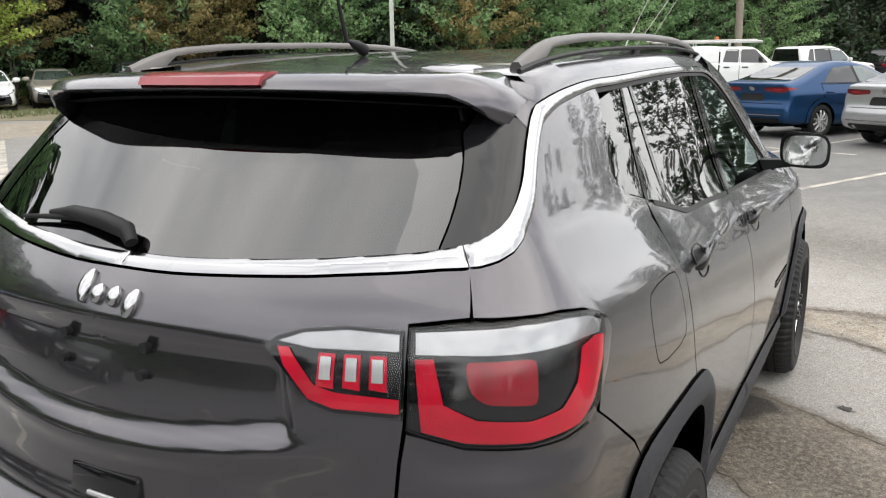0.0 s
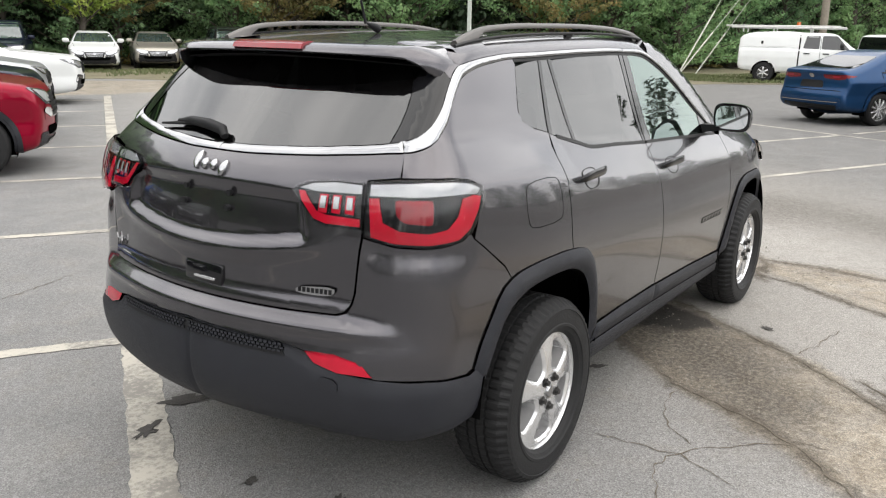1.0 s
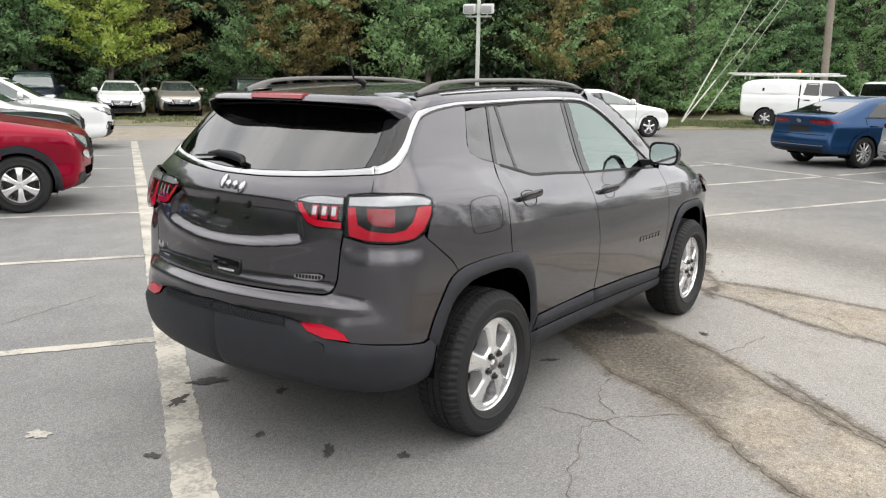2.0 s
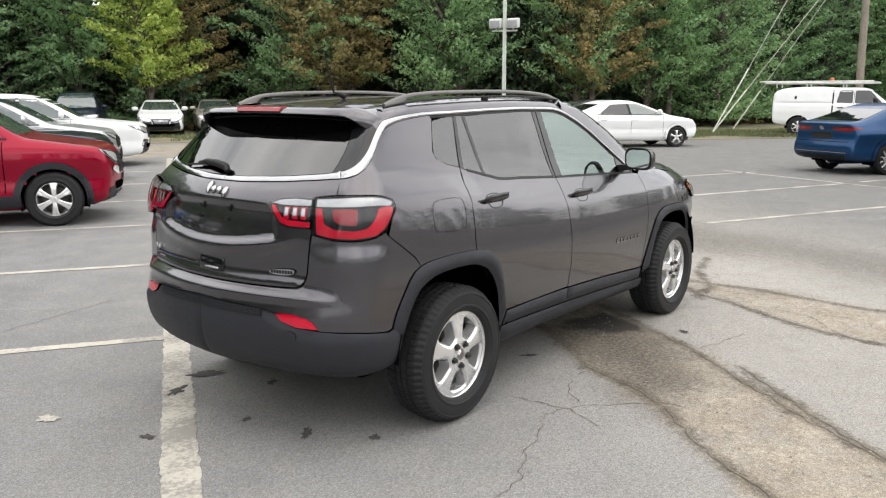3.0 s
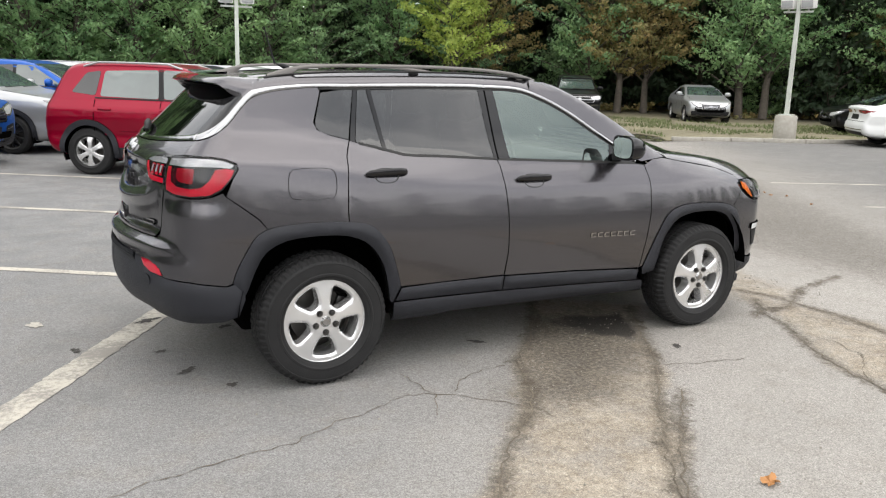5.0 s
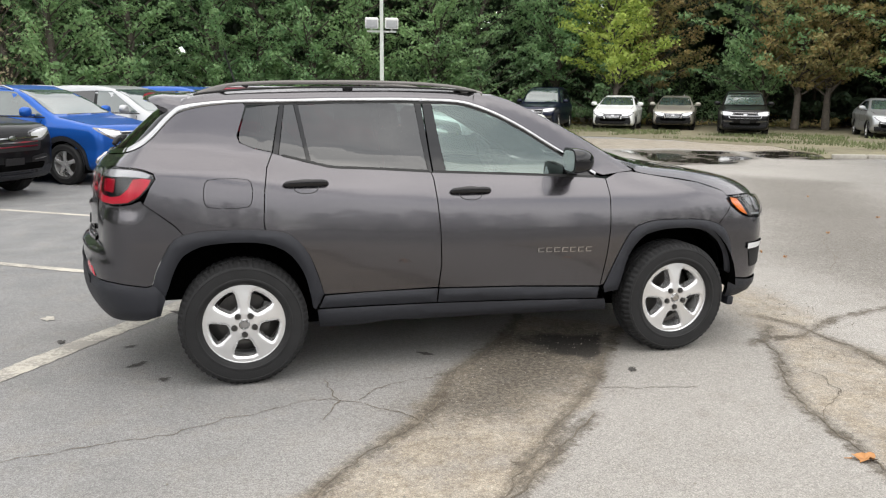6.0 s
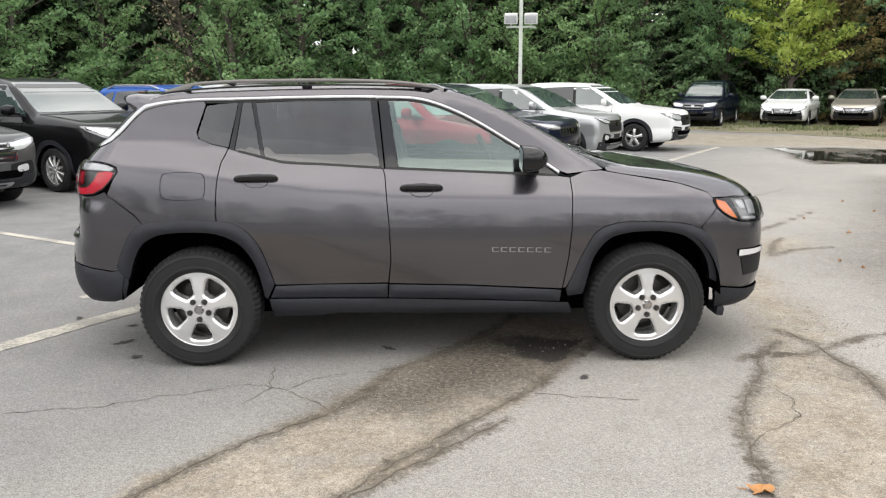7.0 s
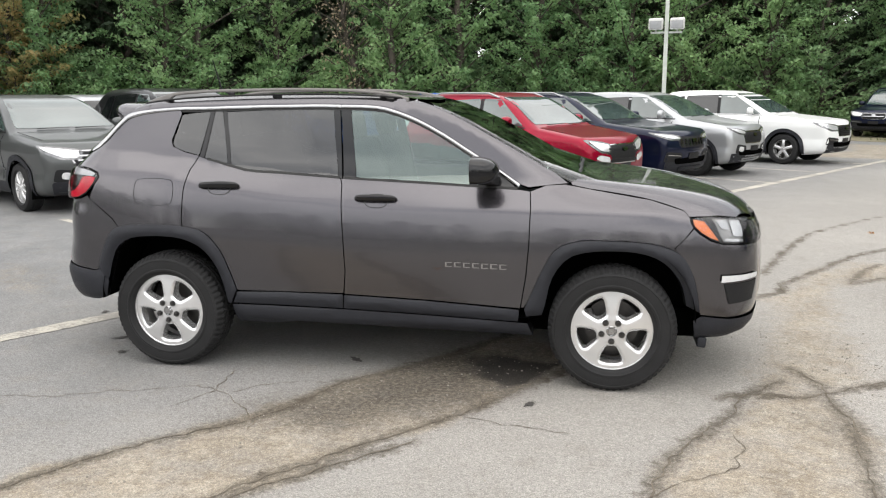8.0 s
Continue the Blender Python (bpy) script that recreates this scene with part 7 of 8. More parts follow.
# roof rails and aerial
M_RAIL = mat("rail_finish", (0.15, 0.142, 0.135), 0.36, 0.7, vary=0.1)
for s in (-1, 1):
    bm = bmesh.new()
    line = arc([(-0.20, 1.598), (-0.13, 1.622), (-0.05, 1.642), (0.10, 1.656), (0.45, 1.666), (0.85, 1.667), (1.15, 1.656), (1.33, 1.636), (1.44, 1.608)], 30)
    rows = []
    for x, z in line:
        y = 0.555 + 0.012 * math.cos((x - 0.6) * 1.3)
        foot = max(0.0, min(0.035, 0.09 - 0.6 * min(x + 0.20, 1.44 - x)))
        rows.append([(x, s * (y + dy), z + dz) for dy, dz in ((0.011, -0.019 - foot), (0.013, -0.009), (0.007, 0.0), (-0.007, 0.0), (-0.013, -0.009), (-0.011, -0.019 - foot))])
    bm.free()
    rail = part("roof_rail", loft(rows), M_RAIL, hero, "satin grey metal roof rail", sharp=1.2)
    for x0, x1 in ((0.60, 0.66),):
        bm = bmesh.new()
        box_into(bm, (x1 - x0, 0.030, 0.05), pose((x0 + x1) / 2, s * 0.560, 1.605 if x0 < 1 and x0 > -0.1 else 1.592), 0.008)
        part("rail_foot", bm, M_BLACK, rail)
    # ditch strip beside the rail
    bm = bmesh.new()
    xs = np.linspace(-0.22, 1.40, 24)
    zs = top_map(HERO, 1.0)(np.stack([xs, 0 * xs + 0.578], 1))[:, 2]
    tube_into(bm, [(x, s * 0.578, z) for x, z in zip(xs, zs)], 0.006, 6)
    part("roof_seam", bm, M_SEAL, hero)
bm = bmesh.new()
tube_into(bm, [(0.09 - 0.085 * t, 0, 1.630 + 0.028 * t**0.8) for t in np.linspace(0, 1, 8)], [float(0.012 + 0.006 * math.sin(math.pi * min(1, 0.25 + t)) - 0.010 * t) for t in np.linspace(0, 1, 8)], 10)
aerial = part("aerial", bm, M_BLACK, hero, "black roof aerial")
bm = bmesh.new()
tube_into(bm, [(0.012, 0, 1.652), (-0.015, 0, 1.74), (-0.05, 0, 1.86)], [0.006, 0.0045, 0.003], 8)
part("aerial_mast", bm, M_BLACK, aerial)

# door handles, each in a thin dark ring painted for its cup's shaded edge
doors = [o for o in hero.children if o.name.startswith(("rear_door", "front_door"))]
for door in doors:
    s = -1 if sum(v.co.y for v in door.data.vertices) < 0 else 1
    to3d = RIGHT if s < 0 else LEFT
    x, z = (0.355, 1.100) if door.name.startswith("rear_door") else (1.300, 1.040)
    cup_line = rounded([(x - 0.06, z + 0.030), (x + 0.06, z + 0.030), (x + 0.078, z), (x + 0.055, z - 0.046), (x - 0.05, z - 0.046), (x - 0.078, z)], 2)
    skin("handle_cup", cup_line, M_SEAL, door, 0.001, 0.003, h=0.02, sides="r" if s < 0 else "l", holes=[cup_line.mean(0) + (cup_line - cup_line.mean(0)) * (0.95, 0.91)])
    rows = []
    for t in np.linspace(-1, 1, 19):
        px = x + 0.125 * t
        p = to3d(np.array([[px, z]]))[0]
        n = HERO.normal(np.array([p]))[0]
        k = math.sqrt(max(0.0, 1 - abs(t) ** 5))
        hz, th = 0.019 * (0.35 + 0.65 * k), 0.016 * (0.3 + 0.7 * k)
        base = p + n * (0.008 + 0.020 * k)
        rows.append([base + n * (th * math.cos(a)) * 0.6 + Vector((0, 0, 1)) * (hz * math.sin(a)) for a in np.linspace(0, 2 * math.pi, 11)[:-1]])
    part("door_handle", loft(rows), M_GLOSS, door, "gloss dark pull handle", sharp=1.2)

# mirrors
M_MIRROR = mat("mirror_glass", (0.8, 0.82, 0.82), 0.02, 1.0, vary=0.02)
for s in (-1, 1):
    rows = []
    for t in np.linspace(0, 1, 12):
        x = 1.865 + 0.150 * t
        k = math.sqrt(max(0.02, 1 - t**2.6))
        rows.append([(x + 0.02 * math.sin(a) * 0, s * (0.925 + 0.095 * k * np.sign(math.cos(a)) * abs(math.cos(a)) ** 0.55), 1.222 + 0.072 * k * np.sign(math.sin(a)) * abs(math.sin(a)) ** 0.6 - 0.008 * math.cos(a)) for a in np.linspace(0, 2 * math.pi, 25)[:-1]])
    mir = part("wing_mirror", loft(rows), M_GLOSS, hero, "dark wing mirror with black housing", sharp=1.0)
    bm = bmesh.new()
    a = np.linspace(0, 2 * math.pi, 25)[:-1]
    bm.faces.new([bm.verts.new((1.862, s * (0.925 + 0.083 * np.sign(math.cos(k)) * abs(math.cos(k)) ** 0.55), 1.222 + 0.060 * np.sign(math.sin(k)) * abs(math.sin(k)) ** 0.6)) for k in a])
    part("mirror_glass", bm, M_MIRROR, mir, smooth=False)
    rows = [[(x0, s * y, z0) for x0, z0 in ((1.90 + d, 1.150 - e), (1.97 + d, 1.150 - e), (1.97 + d, 1.178 - e * 0.3), (1.90 + d, 1.178 - e * 0.3))] for y, d, e in ((0.74, 0.03, 0.03), (0.80, 0.01, 0.015), (0.88, 0.0, 0.0))]
    part("mirror_foot", loft(rows), M_BLACK, mir)

# rear wiper, washer of the rear lid
bm = bmesh.new()


def on_glass(y, z, off):
    p = end_map(HERO, 0.3, -1)(np.array([[y, z]]))[0]
    return Vector(p + HERO.normal(np.array([p]))[0] * off)


tube_into(bm, [on_glass(0.0, 1.268, 0.012), on_glass(0.02, 1.281, 0.022), on_glass(0.10, 1.291, 0.024), on_glass(0.21, 1.298, 0.020), on_glass(0.30, 1.294, 0.014)], [0.013, 0.018, 0.019, 0.015, 0.006], 10)
tube_into(bm, [on_glass(0.06, 1.296, 0.016), on_glass(0.25, 1.290, 0.014), on_glass(0.40, 1.279, 0.012)], [0.008, 0.007, 0.004], 8)
part("rear_wiper", bm, M_BLACK, hero, "black rear wiper folded along the window foot")
# cowl and front wipers
bm = bmesh.new()
for y0 in (-0.60, -0.05):
    tube_into(bm, [(2.43, y0, 1.172), (2.44, y0 + 0.3, 1.190), (2.42, y0 + 0.58, 1.188)], [0.014, 0.010, 0.005], 8)
part("front_wiper", bm, M_BLACK, hero)
bm = bmesh.new()
box_into(bm, (0.16, 1.30, 0.02), pose(2.42, 0, 1.145, 0, 0, 0), 0.006)
part("cowl", bm, M_BLACK, hero)


# badges: plain bright shapes where the lettering is a brand's
def badge_row(name, s0, s1, z0, z1, n, parent, seed, sides="r", y_mode=False):
    rng2 = random.Random(seed)
    step = (s1 - s0) / n
    for k in range(n):
        a, b = s0 + k * step + 0.12 * step, s0 + (k + 1) * step - 0.12 * step
        zz0, zz1 = (z0[0] + (z0[1] - z0[0]) * (k + 0.5) / n, z1[0] + (z1[1] - z1[0]) * (k + 0.5) / n)
        mid = 0.5 * (zz0 + zz1)
        w = 0.16 * (zz1 - zz0)
        skin(name, [(a, zz0), (b, zz0), (b, zz0 + w), (a, zz0 + w)], M_CHROME, parent, 0.004, 0.004, h=0.03, sides=sides)
        skin(name, [(a, zz1 - w), (b, zz1 - w), (b, zz1), (a, zz1)], M_CHROME, parent, 0.004, 0.004, h=0.03, sides=sides)
        skin(name, [(a, zz0 + 1.2 * w), (a + 0.22 * (b - a), zz0 + 1.2 * w), (a + 0.22 * (b - a), zz1 - 1.2 * w), (a, zz1 - 1.2 * w)], M_CHROME, parent, 0.004, 0.004, h=0.03, sides=sides)


for door in doors:
    if door.name.startswith("front_door"):
        badge_row("badge_bar", 1.702, 2.060, (0.676, 0.668), (0.704, 0.698), 7, door, 3, "r" if min(v.co.y for v in door.data.vertices) < 0 else "l")
for y0, zb, zt, lean in ((0.046, 1.178, 1.226, 0.006), (0.008, 1.180, 1.208, 0.0), (-0.034, 1.180, 1.208, 0.0), (-0.078, 1.166, 1.208, -0.004)):
    bm = bmesh.new()
    tube_into(bm, [tuple(on_glass(y0 + lean * t, zb + (zt - zb) * t, 0.004)) for t in np.linspace(0, 1, 5)], [0.006, 0.013, 0.014, 0.013, 0.006], 10)
    part("badge_shape", bm, M_CHROME, gate, "bright chrome emblem shape")
plate = skin("trim_badge", rounded([(-1.160, 0.858), (-1.12, 0.866), (-1.012, 0.872), (-1.014, 0.848), (-1.06, 0.840), (-1.155, 0.842)], 1), M_CHROME, gate, 0.006, 0.006, h=0.02, sides="r")
for k in range(8):
    c = -1.148 + 0.0162 * k
    skin("badge_bar", [(c, 0.848), (c + 0.010, 0.848), (c + 0.010, 0.862), (c, 0.862)], M_BLACK, gate, 0.008, 0.002, h=0.02, sides="r")


def lettering(name, text, size, m, material, parent, depth=0.002):
    cu = bpy.data.curves.new(name, "FONT")
    cu.body, cu.size, cu.extrude = text, size, depth
    tmp = bpy.data.objects.new(name, cu)
    scene.collection.objects.link(tmp)
    me = bpy.data.meshes.new_from_object(tmp.evaluated_get(bpy.context.evaluated_depsgraph_get()))
    bpy.data.objects.remove(tmp)
    me.materials.clear()
    me.materials.append(material)
    ob = new(name, me)
    ob.parent, ob.matrix_local = parent, m
    return ob


p4 = on_glass(0.585, 0.838, 0.004)
n4 = HERO.normal(np.array([tuple(p4)]))[0]
ang4 = math.degrees(math.atan2(n4[1], n4[0]))
lettering("badge_lettering", "4x4", 0.052, Matrix.Translation(p4) @ pose(0, 0, 0, 90, 0, ang4 + 90), M_CHROME, gate)
for j, (w, hh) in enumerate(((0.085, 0.013), (0.10, 0.016), (0.05, 0.008))):
    c = -0.3 - TURN * math.pi / 2 - 0.4 + 0.485
    z = 0.815 - 0.022 * j
    skin("sticker_bar", [(c - w / 2, z - hh / 2), (c + w / 2, z - hh / 2), (c + w / 2, z + hh / 2), (c - w / 2, z + hh / 2)], mat("white_sticker", (0.7, 0.7, 0.7), 0.5), gate, 0.003, 0.002, h=0.03, sides="l")
# lid handle: a black block paints the recess's shade, under a bright lip
bm = bmesh.new()
pc = on_glass(-0.035, 0.850, 0.0)
box_into(bm, (0.030, 0.180, 0.070), pose(pc.x + 0.013, -0.035, 0.850, 0, 6, 0), 0.010)
cup = part("lid_handle", bm, M_GLOSS, gate, "dark block for the shaded handle recess, with a bright lip")
bm = bmesh.new()
box_into(bm, (0.020, 0.100, 0.010), pose(pc.x + 0.001, -0.045, 0.836, 0, 0, 0), 0.004)
part("handle_lip", bm, M_ALLOY, gate)
# plate mountings in the recess
for y in (-0.12, 0.09):
    for z in (1.075, 1.125):
        bm = bmesh.new()
        q = on_glass(y, z, -0.022)
        cyl_into(bm, 0.010, 0.008, 0.02, Matrix.Translation(q) @ pose(0, 0, 0, 0, 90), 10)
        part("plate_screw", bm, M_BLACK, gate)
# tow eye cover
skin("tow_cover", rounded([(-1.05, 0.60), (-0.985, 0.592), (-0.985, 0.545), (-1.05, 0.552)], 1), M_CLAD, bumper, 0.024, 0.006, h=0.03, sides="r")

# wheels, wells, floor
for wx in (0.0, 2.636):
    for s in (-1, 1):
        wheel(hero, wx, s * 0.785, 0.352, 0.229, 0.225, 5, 0.090, 0.0, M_ALLOY, right=s < 0, tread=62)
        bm = bmesh.new()
        cyl_into(bm, 0.445, 0.445, 0.40, pose(wx, s * 0.66, 0.40, 90), 40)
        for fcs in [q for q in bm.faces if len(q.verts) > 4 and q.calc_center_median().y * s > 0.66]:
            bm.faces.remove(fcs)
        bmesh.ops.bisect_plane(bm, geom=bm.verts[:] + bm.edges[:] + bm.faces[:], plane_co=(0, 0, 0.40), plane_no=(0, 0, -1), clear_outer=True)
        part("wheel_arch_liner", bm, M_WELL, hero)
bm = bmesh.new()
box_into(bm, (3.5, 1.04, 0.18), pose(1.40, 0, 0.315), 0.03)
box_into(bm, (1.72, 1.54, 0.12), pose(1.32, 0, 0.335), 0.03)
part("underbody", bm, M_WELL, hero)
for s in (-1, 1):
    bm = bmesh.new()
    box_into(bm, (0.05, 0.18, 0.06), pose(3.13, s * 0.66, 0.265, 0, 8), 0.012)
    part("air_deflector", bm, M_CLAD, hero)

# cabin
M_CABIN = mat("cabin_plastic", (0.012, 0.012, 0.013), 0.7, spec=0.2)
M_SEAT = mat("seat_cloth", (0.022, 0.022, 0.024), 0.85, bump=0.3, bump_scale=300)
M_LINER = mat("roof_liner", (0.30, 0.29, 0.27), 0.9)
bm = bmesh.new()
box_into(bm, (2.75, 0.86, 0.34), pose(0.95, 0, 0.60), 0.04)
box_into(bm, (1.60, 1.44, 0.30), pose(1.30, 0, 0.60), 0.04)
box_into(bm, (0.40, 1.44, 0.30), pose(2.22, 0, 0.94, 0, 8), 0.08, 3)
box_into(bm, (0.55, 1.30, 0.26), pose(-0.36, 0, 1.00), 0.05)
part("dashboard_and_floor", bm, M_CABIN, hero)
for s in (-1, 1):
    for x0, x1, nm in ((0.50, 1.06, "door_lining"), (1.16, 2.08, "door_lining")):
        bm = bmesh.new()
        box_into(bm, (x1 - x0, 0.05, 0.62), pose((x0 + x1) / 2, s * 0.755, 0.80, 0, 0), 0.02)
        part(nm, bm, M_CABIN, hero)
bm = bmesh.new()
box_into(bm, (1.55, 1.08, 0.02), pose(0.62, 0, 1.585), 0.008)
part("roof_lining", bm, M_LINER, hero)


def seat_at(x, y, wide, label):
    bm = bmesh.new()
    box_into(bm, (0.50, wide, 0.16), pose(x + 0.22, y, 0.80, 0, -6), 0.05, 3)
    box_into(bm, (0.16, wide, 0.56), pose(x - 0.08, y, 1.09, 0, -14), 0.06, 3)
    for k in ((0,) if wide < 0.7 else (-0.38, 0.0, 0.38)):
        box_into(bm, (0.09, 0.27, 0.17), pose(x - 0.17, y + k, 1.435, 0, -10), 0.04, 3)
        cyl_into(bm, 0.008, 0.008, 0.14, pose(x - 0.155, y + k - 0.06, 1.34, 0, -10), 8)
        cyl_into(bm, 0.008, 0.008, 0.14, pose(x - 0.155, y + k + 0.06, 1.34, 0, -10), 8)
    part("seat", bm, M_SEAT, hero, label)


seat_at(1.22, -0.37, 0.50, "dark cloth front seat")
seat_at(1.22, 0.37, 0.50, "dark cloth front seat")
seat_at(0.38, 0.0, 1.25, "dark cloth rear bench")
bm = bmesh.new()
ring = [Vector((0.0, 0.185 * math.cos(a), 0.185 * math.sin(a))) for a in np.linspace(0, 2 * math.pi, 33)]
tube_into(bm, ring, 0.016, 8, caps=False)
for a in (0.3, math.pi - 0.3, -math.pi / 2):
    tube_into(bm, [Vector((0.02, 0, 0)), Vector((0, 0.18 * math.cos(a), 0.18 * math.sin(a)))], [0.03, 0.014], 8)
cyl_into(bm, 0.06, 0.07, 0.04, pose(0.02, 0, 0, 0, 90), 16)
bmesh.ops.transform(bm, matrix=pose(1.80, 0.37, 1.10, 0, -24, 0), verts=bm.verts)
part("steering_wheel", bm, M_CABIN, hero)
bm = bmesh.new()
box_into(bm, (0.03, 0.24, 0.06), pose(1.62, 0, 1.49, 0, 10), 0.015, 3)
part("rear_view_mirror", bm, M_CABIN, hero)

# ---- woods ----
def leaf_mat(name, color, color2, rand=0.0, thin=0.5):
    """Foliage in two shades that drift through the crown, each leaf a little its own."""
    m, n, l, b = node_mat(name)
    co, geo, oi = n.new("ShaderNodeTexCoord"), n.new("ShaderNodeNewGeometry"), n.new("ShaderNodeObjectInfo")
    t = n.new("ShaderNodeTexNoise")
    t.inputs["Scale"].default_value, t.inputs["Detail"].default_value = 0.55, 3
    l.new(co.outputs["Object"], t.inputs["Vector"])
    a = n.new("ShaderNodeMath")
    a.operation, a.inputs[1].default_value = "MULTIPLY_ADD", 0.5
    l.new(geo.outputs["Random Per Island"], a.inputs[0])
    l.new(t.outputs["Fac"], a.inputs[2])
    c = n.new("ShaderNodeMath")
    c.operation, c.inputs[1].default_value = "MULTIPLY_ADD", rand
    l.new(oi.outputs["Random"], c.inputs[0])
    l.new(a.outputs[0], c.inputs[2])
    r = n.new("ShaderNodeMapRange")
    r.inputs["From Min"].default_value, r.inputs["From Max"].default_value = 0.4, 1.1 + rand
    l.new(c.outputs[0], r.inputs["Value"])
    x = n.new("ShaderNodeMixRGB")
    x.inputs[1].default_value, x.inputs[2].default_value = (*color, 1), (*color2, 1)
    l.new(r.outputs[0], x.inputs[0])
    l.new(x.outputs[0], b.inputs["Base Color"])
    b.inputs["Roughness"].default_value = 0.6
    tr, mx = n.new("ShaderNodeBsdfTranslucent"), n.new("ShaderNodeMixShader")
    mx.inputs[0].default_value = thin
    l.new(x.outputs[0], tr.inputs["Color"])
    l.new(b.outputs[0], mx.inputs[1])
    l.new(tr.outputs[0], mx.inputs[2])
    l.new(mx.outputs[0], n["Material Output"].inputs["Surface"])
    return m


L_GREEN = leaf_mat("leaf_green", (0.135, 0.280, 0.128), (0.37, 0.53, 0.245), 0.3)
L_YELLOW = leaf_mat("leaf_yellow_green", (0.28, 0.40, 0.085), (0.58, 0.65, 0.18))
L_BROWN = leaf_mat("leaf_autumn", (0.22, 0.25, 0.10), (0.50, 0.36, 0.165))
L_DEEP = leaf_mat("leaf_deep", (0.095, 0.200, 0.100), (0.29, 0.43, 0.205), 0.3, 0.45)
# foliage of the inner woods, its shade put into the colour
L_SHADE = leaf_mat("leaf_shaded", (0.022, 0.044, 0.022), (0.050, 0.085, 0.040), 0.2, 0.15)
L_DRY = leaf_mat("leaf_dry", (0.42, 0.34, 0.23), (0.60, 0.50, 0.36))
M_BARK = mat("bark", (0.095, 0.080, 0.066), 0.9, vary=0.4, bump=0.8, bump_scale=20)


def leaves_at(cen, spread, count, size, rng, up=0.5, wild=0.6):
    """Pointed leaves on clumps about the given centres, facing mostly outwards and up; each is two bent triangles."""
    which = rng.integers(0, len(cen), count)
    g = rng.normal(size=(count, 3))
    g /= np.linalg.norm(g, axis=1, keepdims=True)
    p = cen[which] + g * rng.uniform(0.35, 1.15, (count, 1)) * spread * rng.uniform(0.7, 1.3, len(cen))[which][:, None]
    nor = g * 0.7 + (0, 0, up) + rng.normal(size=(count, 3)) * wild
    nor /= np.linalg.norm(nor, axis=1, keepdims=True)
    d = np.cross(nor, rng.normal(size=(count, 3)))
    d /= np.linalg.norm(d, axis=1, keepdims=True)
    e = np.cross(nor, d)
    s = size * rng.uniform(0.55, 1.4, count)[:, None]
    v = np.stack([p - d * s, p + e * s * 0.55 + nor * s * 0.14, p + d * s - nor * s * 0.1, p - e * s * 0.55 + nor * s * 0.14], 1).reshape(-1, 3)
    v[:, 2] = np.maximum(v[:, 2], 0.06)
    q = 4 * np.arange(count)[:, None]
    f = np.concatenate([q + (0, 1, 2), q + (0, 2, 3)], 0)
    return v, f


def tree(seed, height, radius, low, leaves, size, leaf, label, nb=44, trunk=0.20, spread=0.21, flatness=0.42, bias=1.6, name="tree"):
    rng, npr = random.Random(seed), np.random.default_rng(seed)
    root = tagged(new(name), label, "tree" if name == "tree" else "shrub", "woods")
    bm = bmesh.new()
    bend = [Vector((rng.uniform(-0.12, 0.12) * k, rng.uniform(-0.12, 0.12) * k, height * 0.92 * k / 8)) for k in range(9)]
    tube_into(bm, bend, [trunk * (1.25 if k == 0 else 1 - 0.10 * k) for k in range(9)], 10)
    ends = []
    for k in range(nb):
        t = (k + rng.random()) / nb
        z = low + (height - low) * t**bias
        reach = radius * math.sqrt(max(0.06, 1.0 - (1.55 * t - 0.55) ** 2)) * rng.uniform(0.45, 1.0)
        a = k * 2.4 + rng.uniform(-0.5, 0.5)
        kk = min(7.99, max(0.0, (z - 0.5) / (height * 0.92) * 8 - 0.6))
        i = int(kk)
        p = bend[i].lerp(bend[i + 1], kk - i)
        q = Vector((p.x + reach * math.cos(a), p.y + reach * math.sin(a), z))
        m = (p + q) / 2 + Vector((rng.uniform(-0.2, 0.2), rng.uniform(-0.2, 0.2), 0.18))
        tube_into(bm, [p, m, q], [trunk * 0.28 * (1 - 0.6 * t), trunk * 0.16, 0.010], 4, caps=False)
        ends += [tuple(m.lerp(q, u)) for u in (-0.7, 0.0, 0.35, 0.68, 1.0)]
    part("trunk", bm, M_BARK, root)
    v, f = leaves_at(np.array(ends), np.array([1, 1, flatness]) * radius * spread, leaves, size, npr)
    mesh_ob("crown", v, f, leaf, root, smooth=False)
    return root


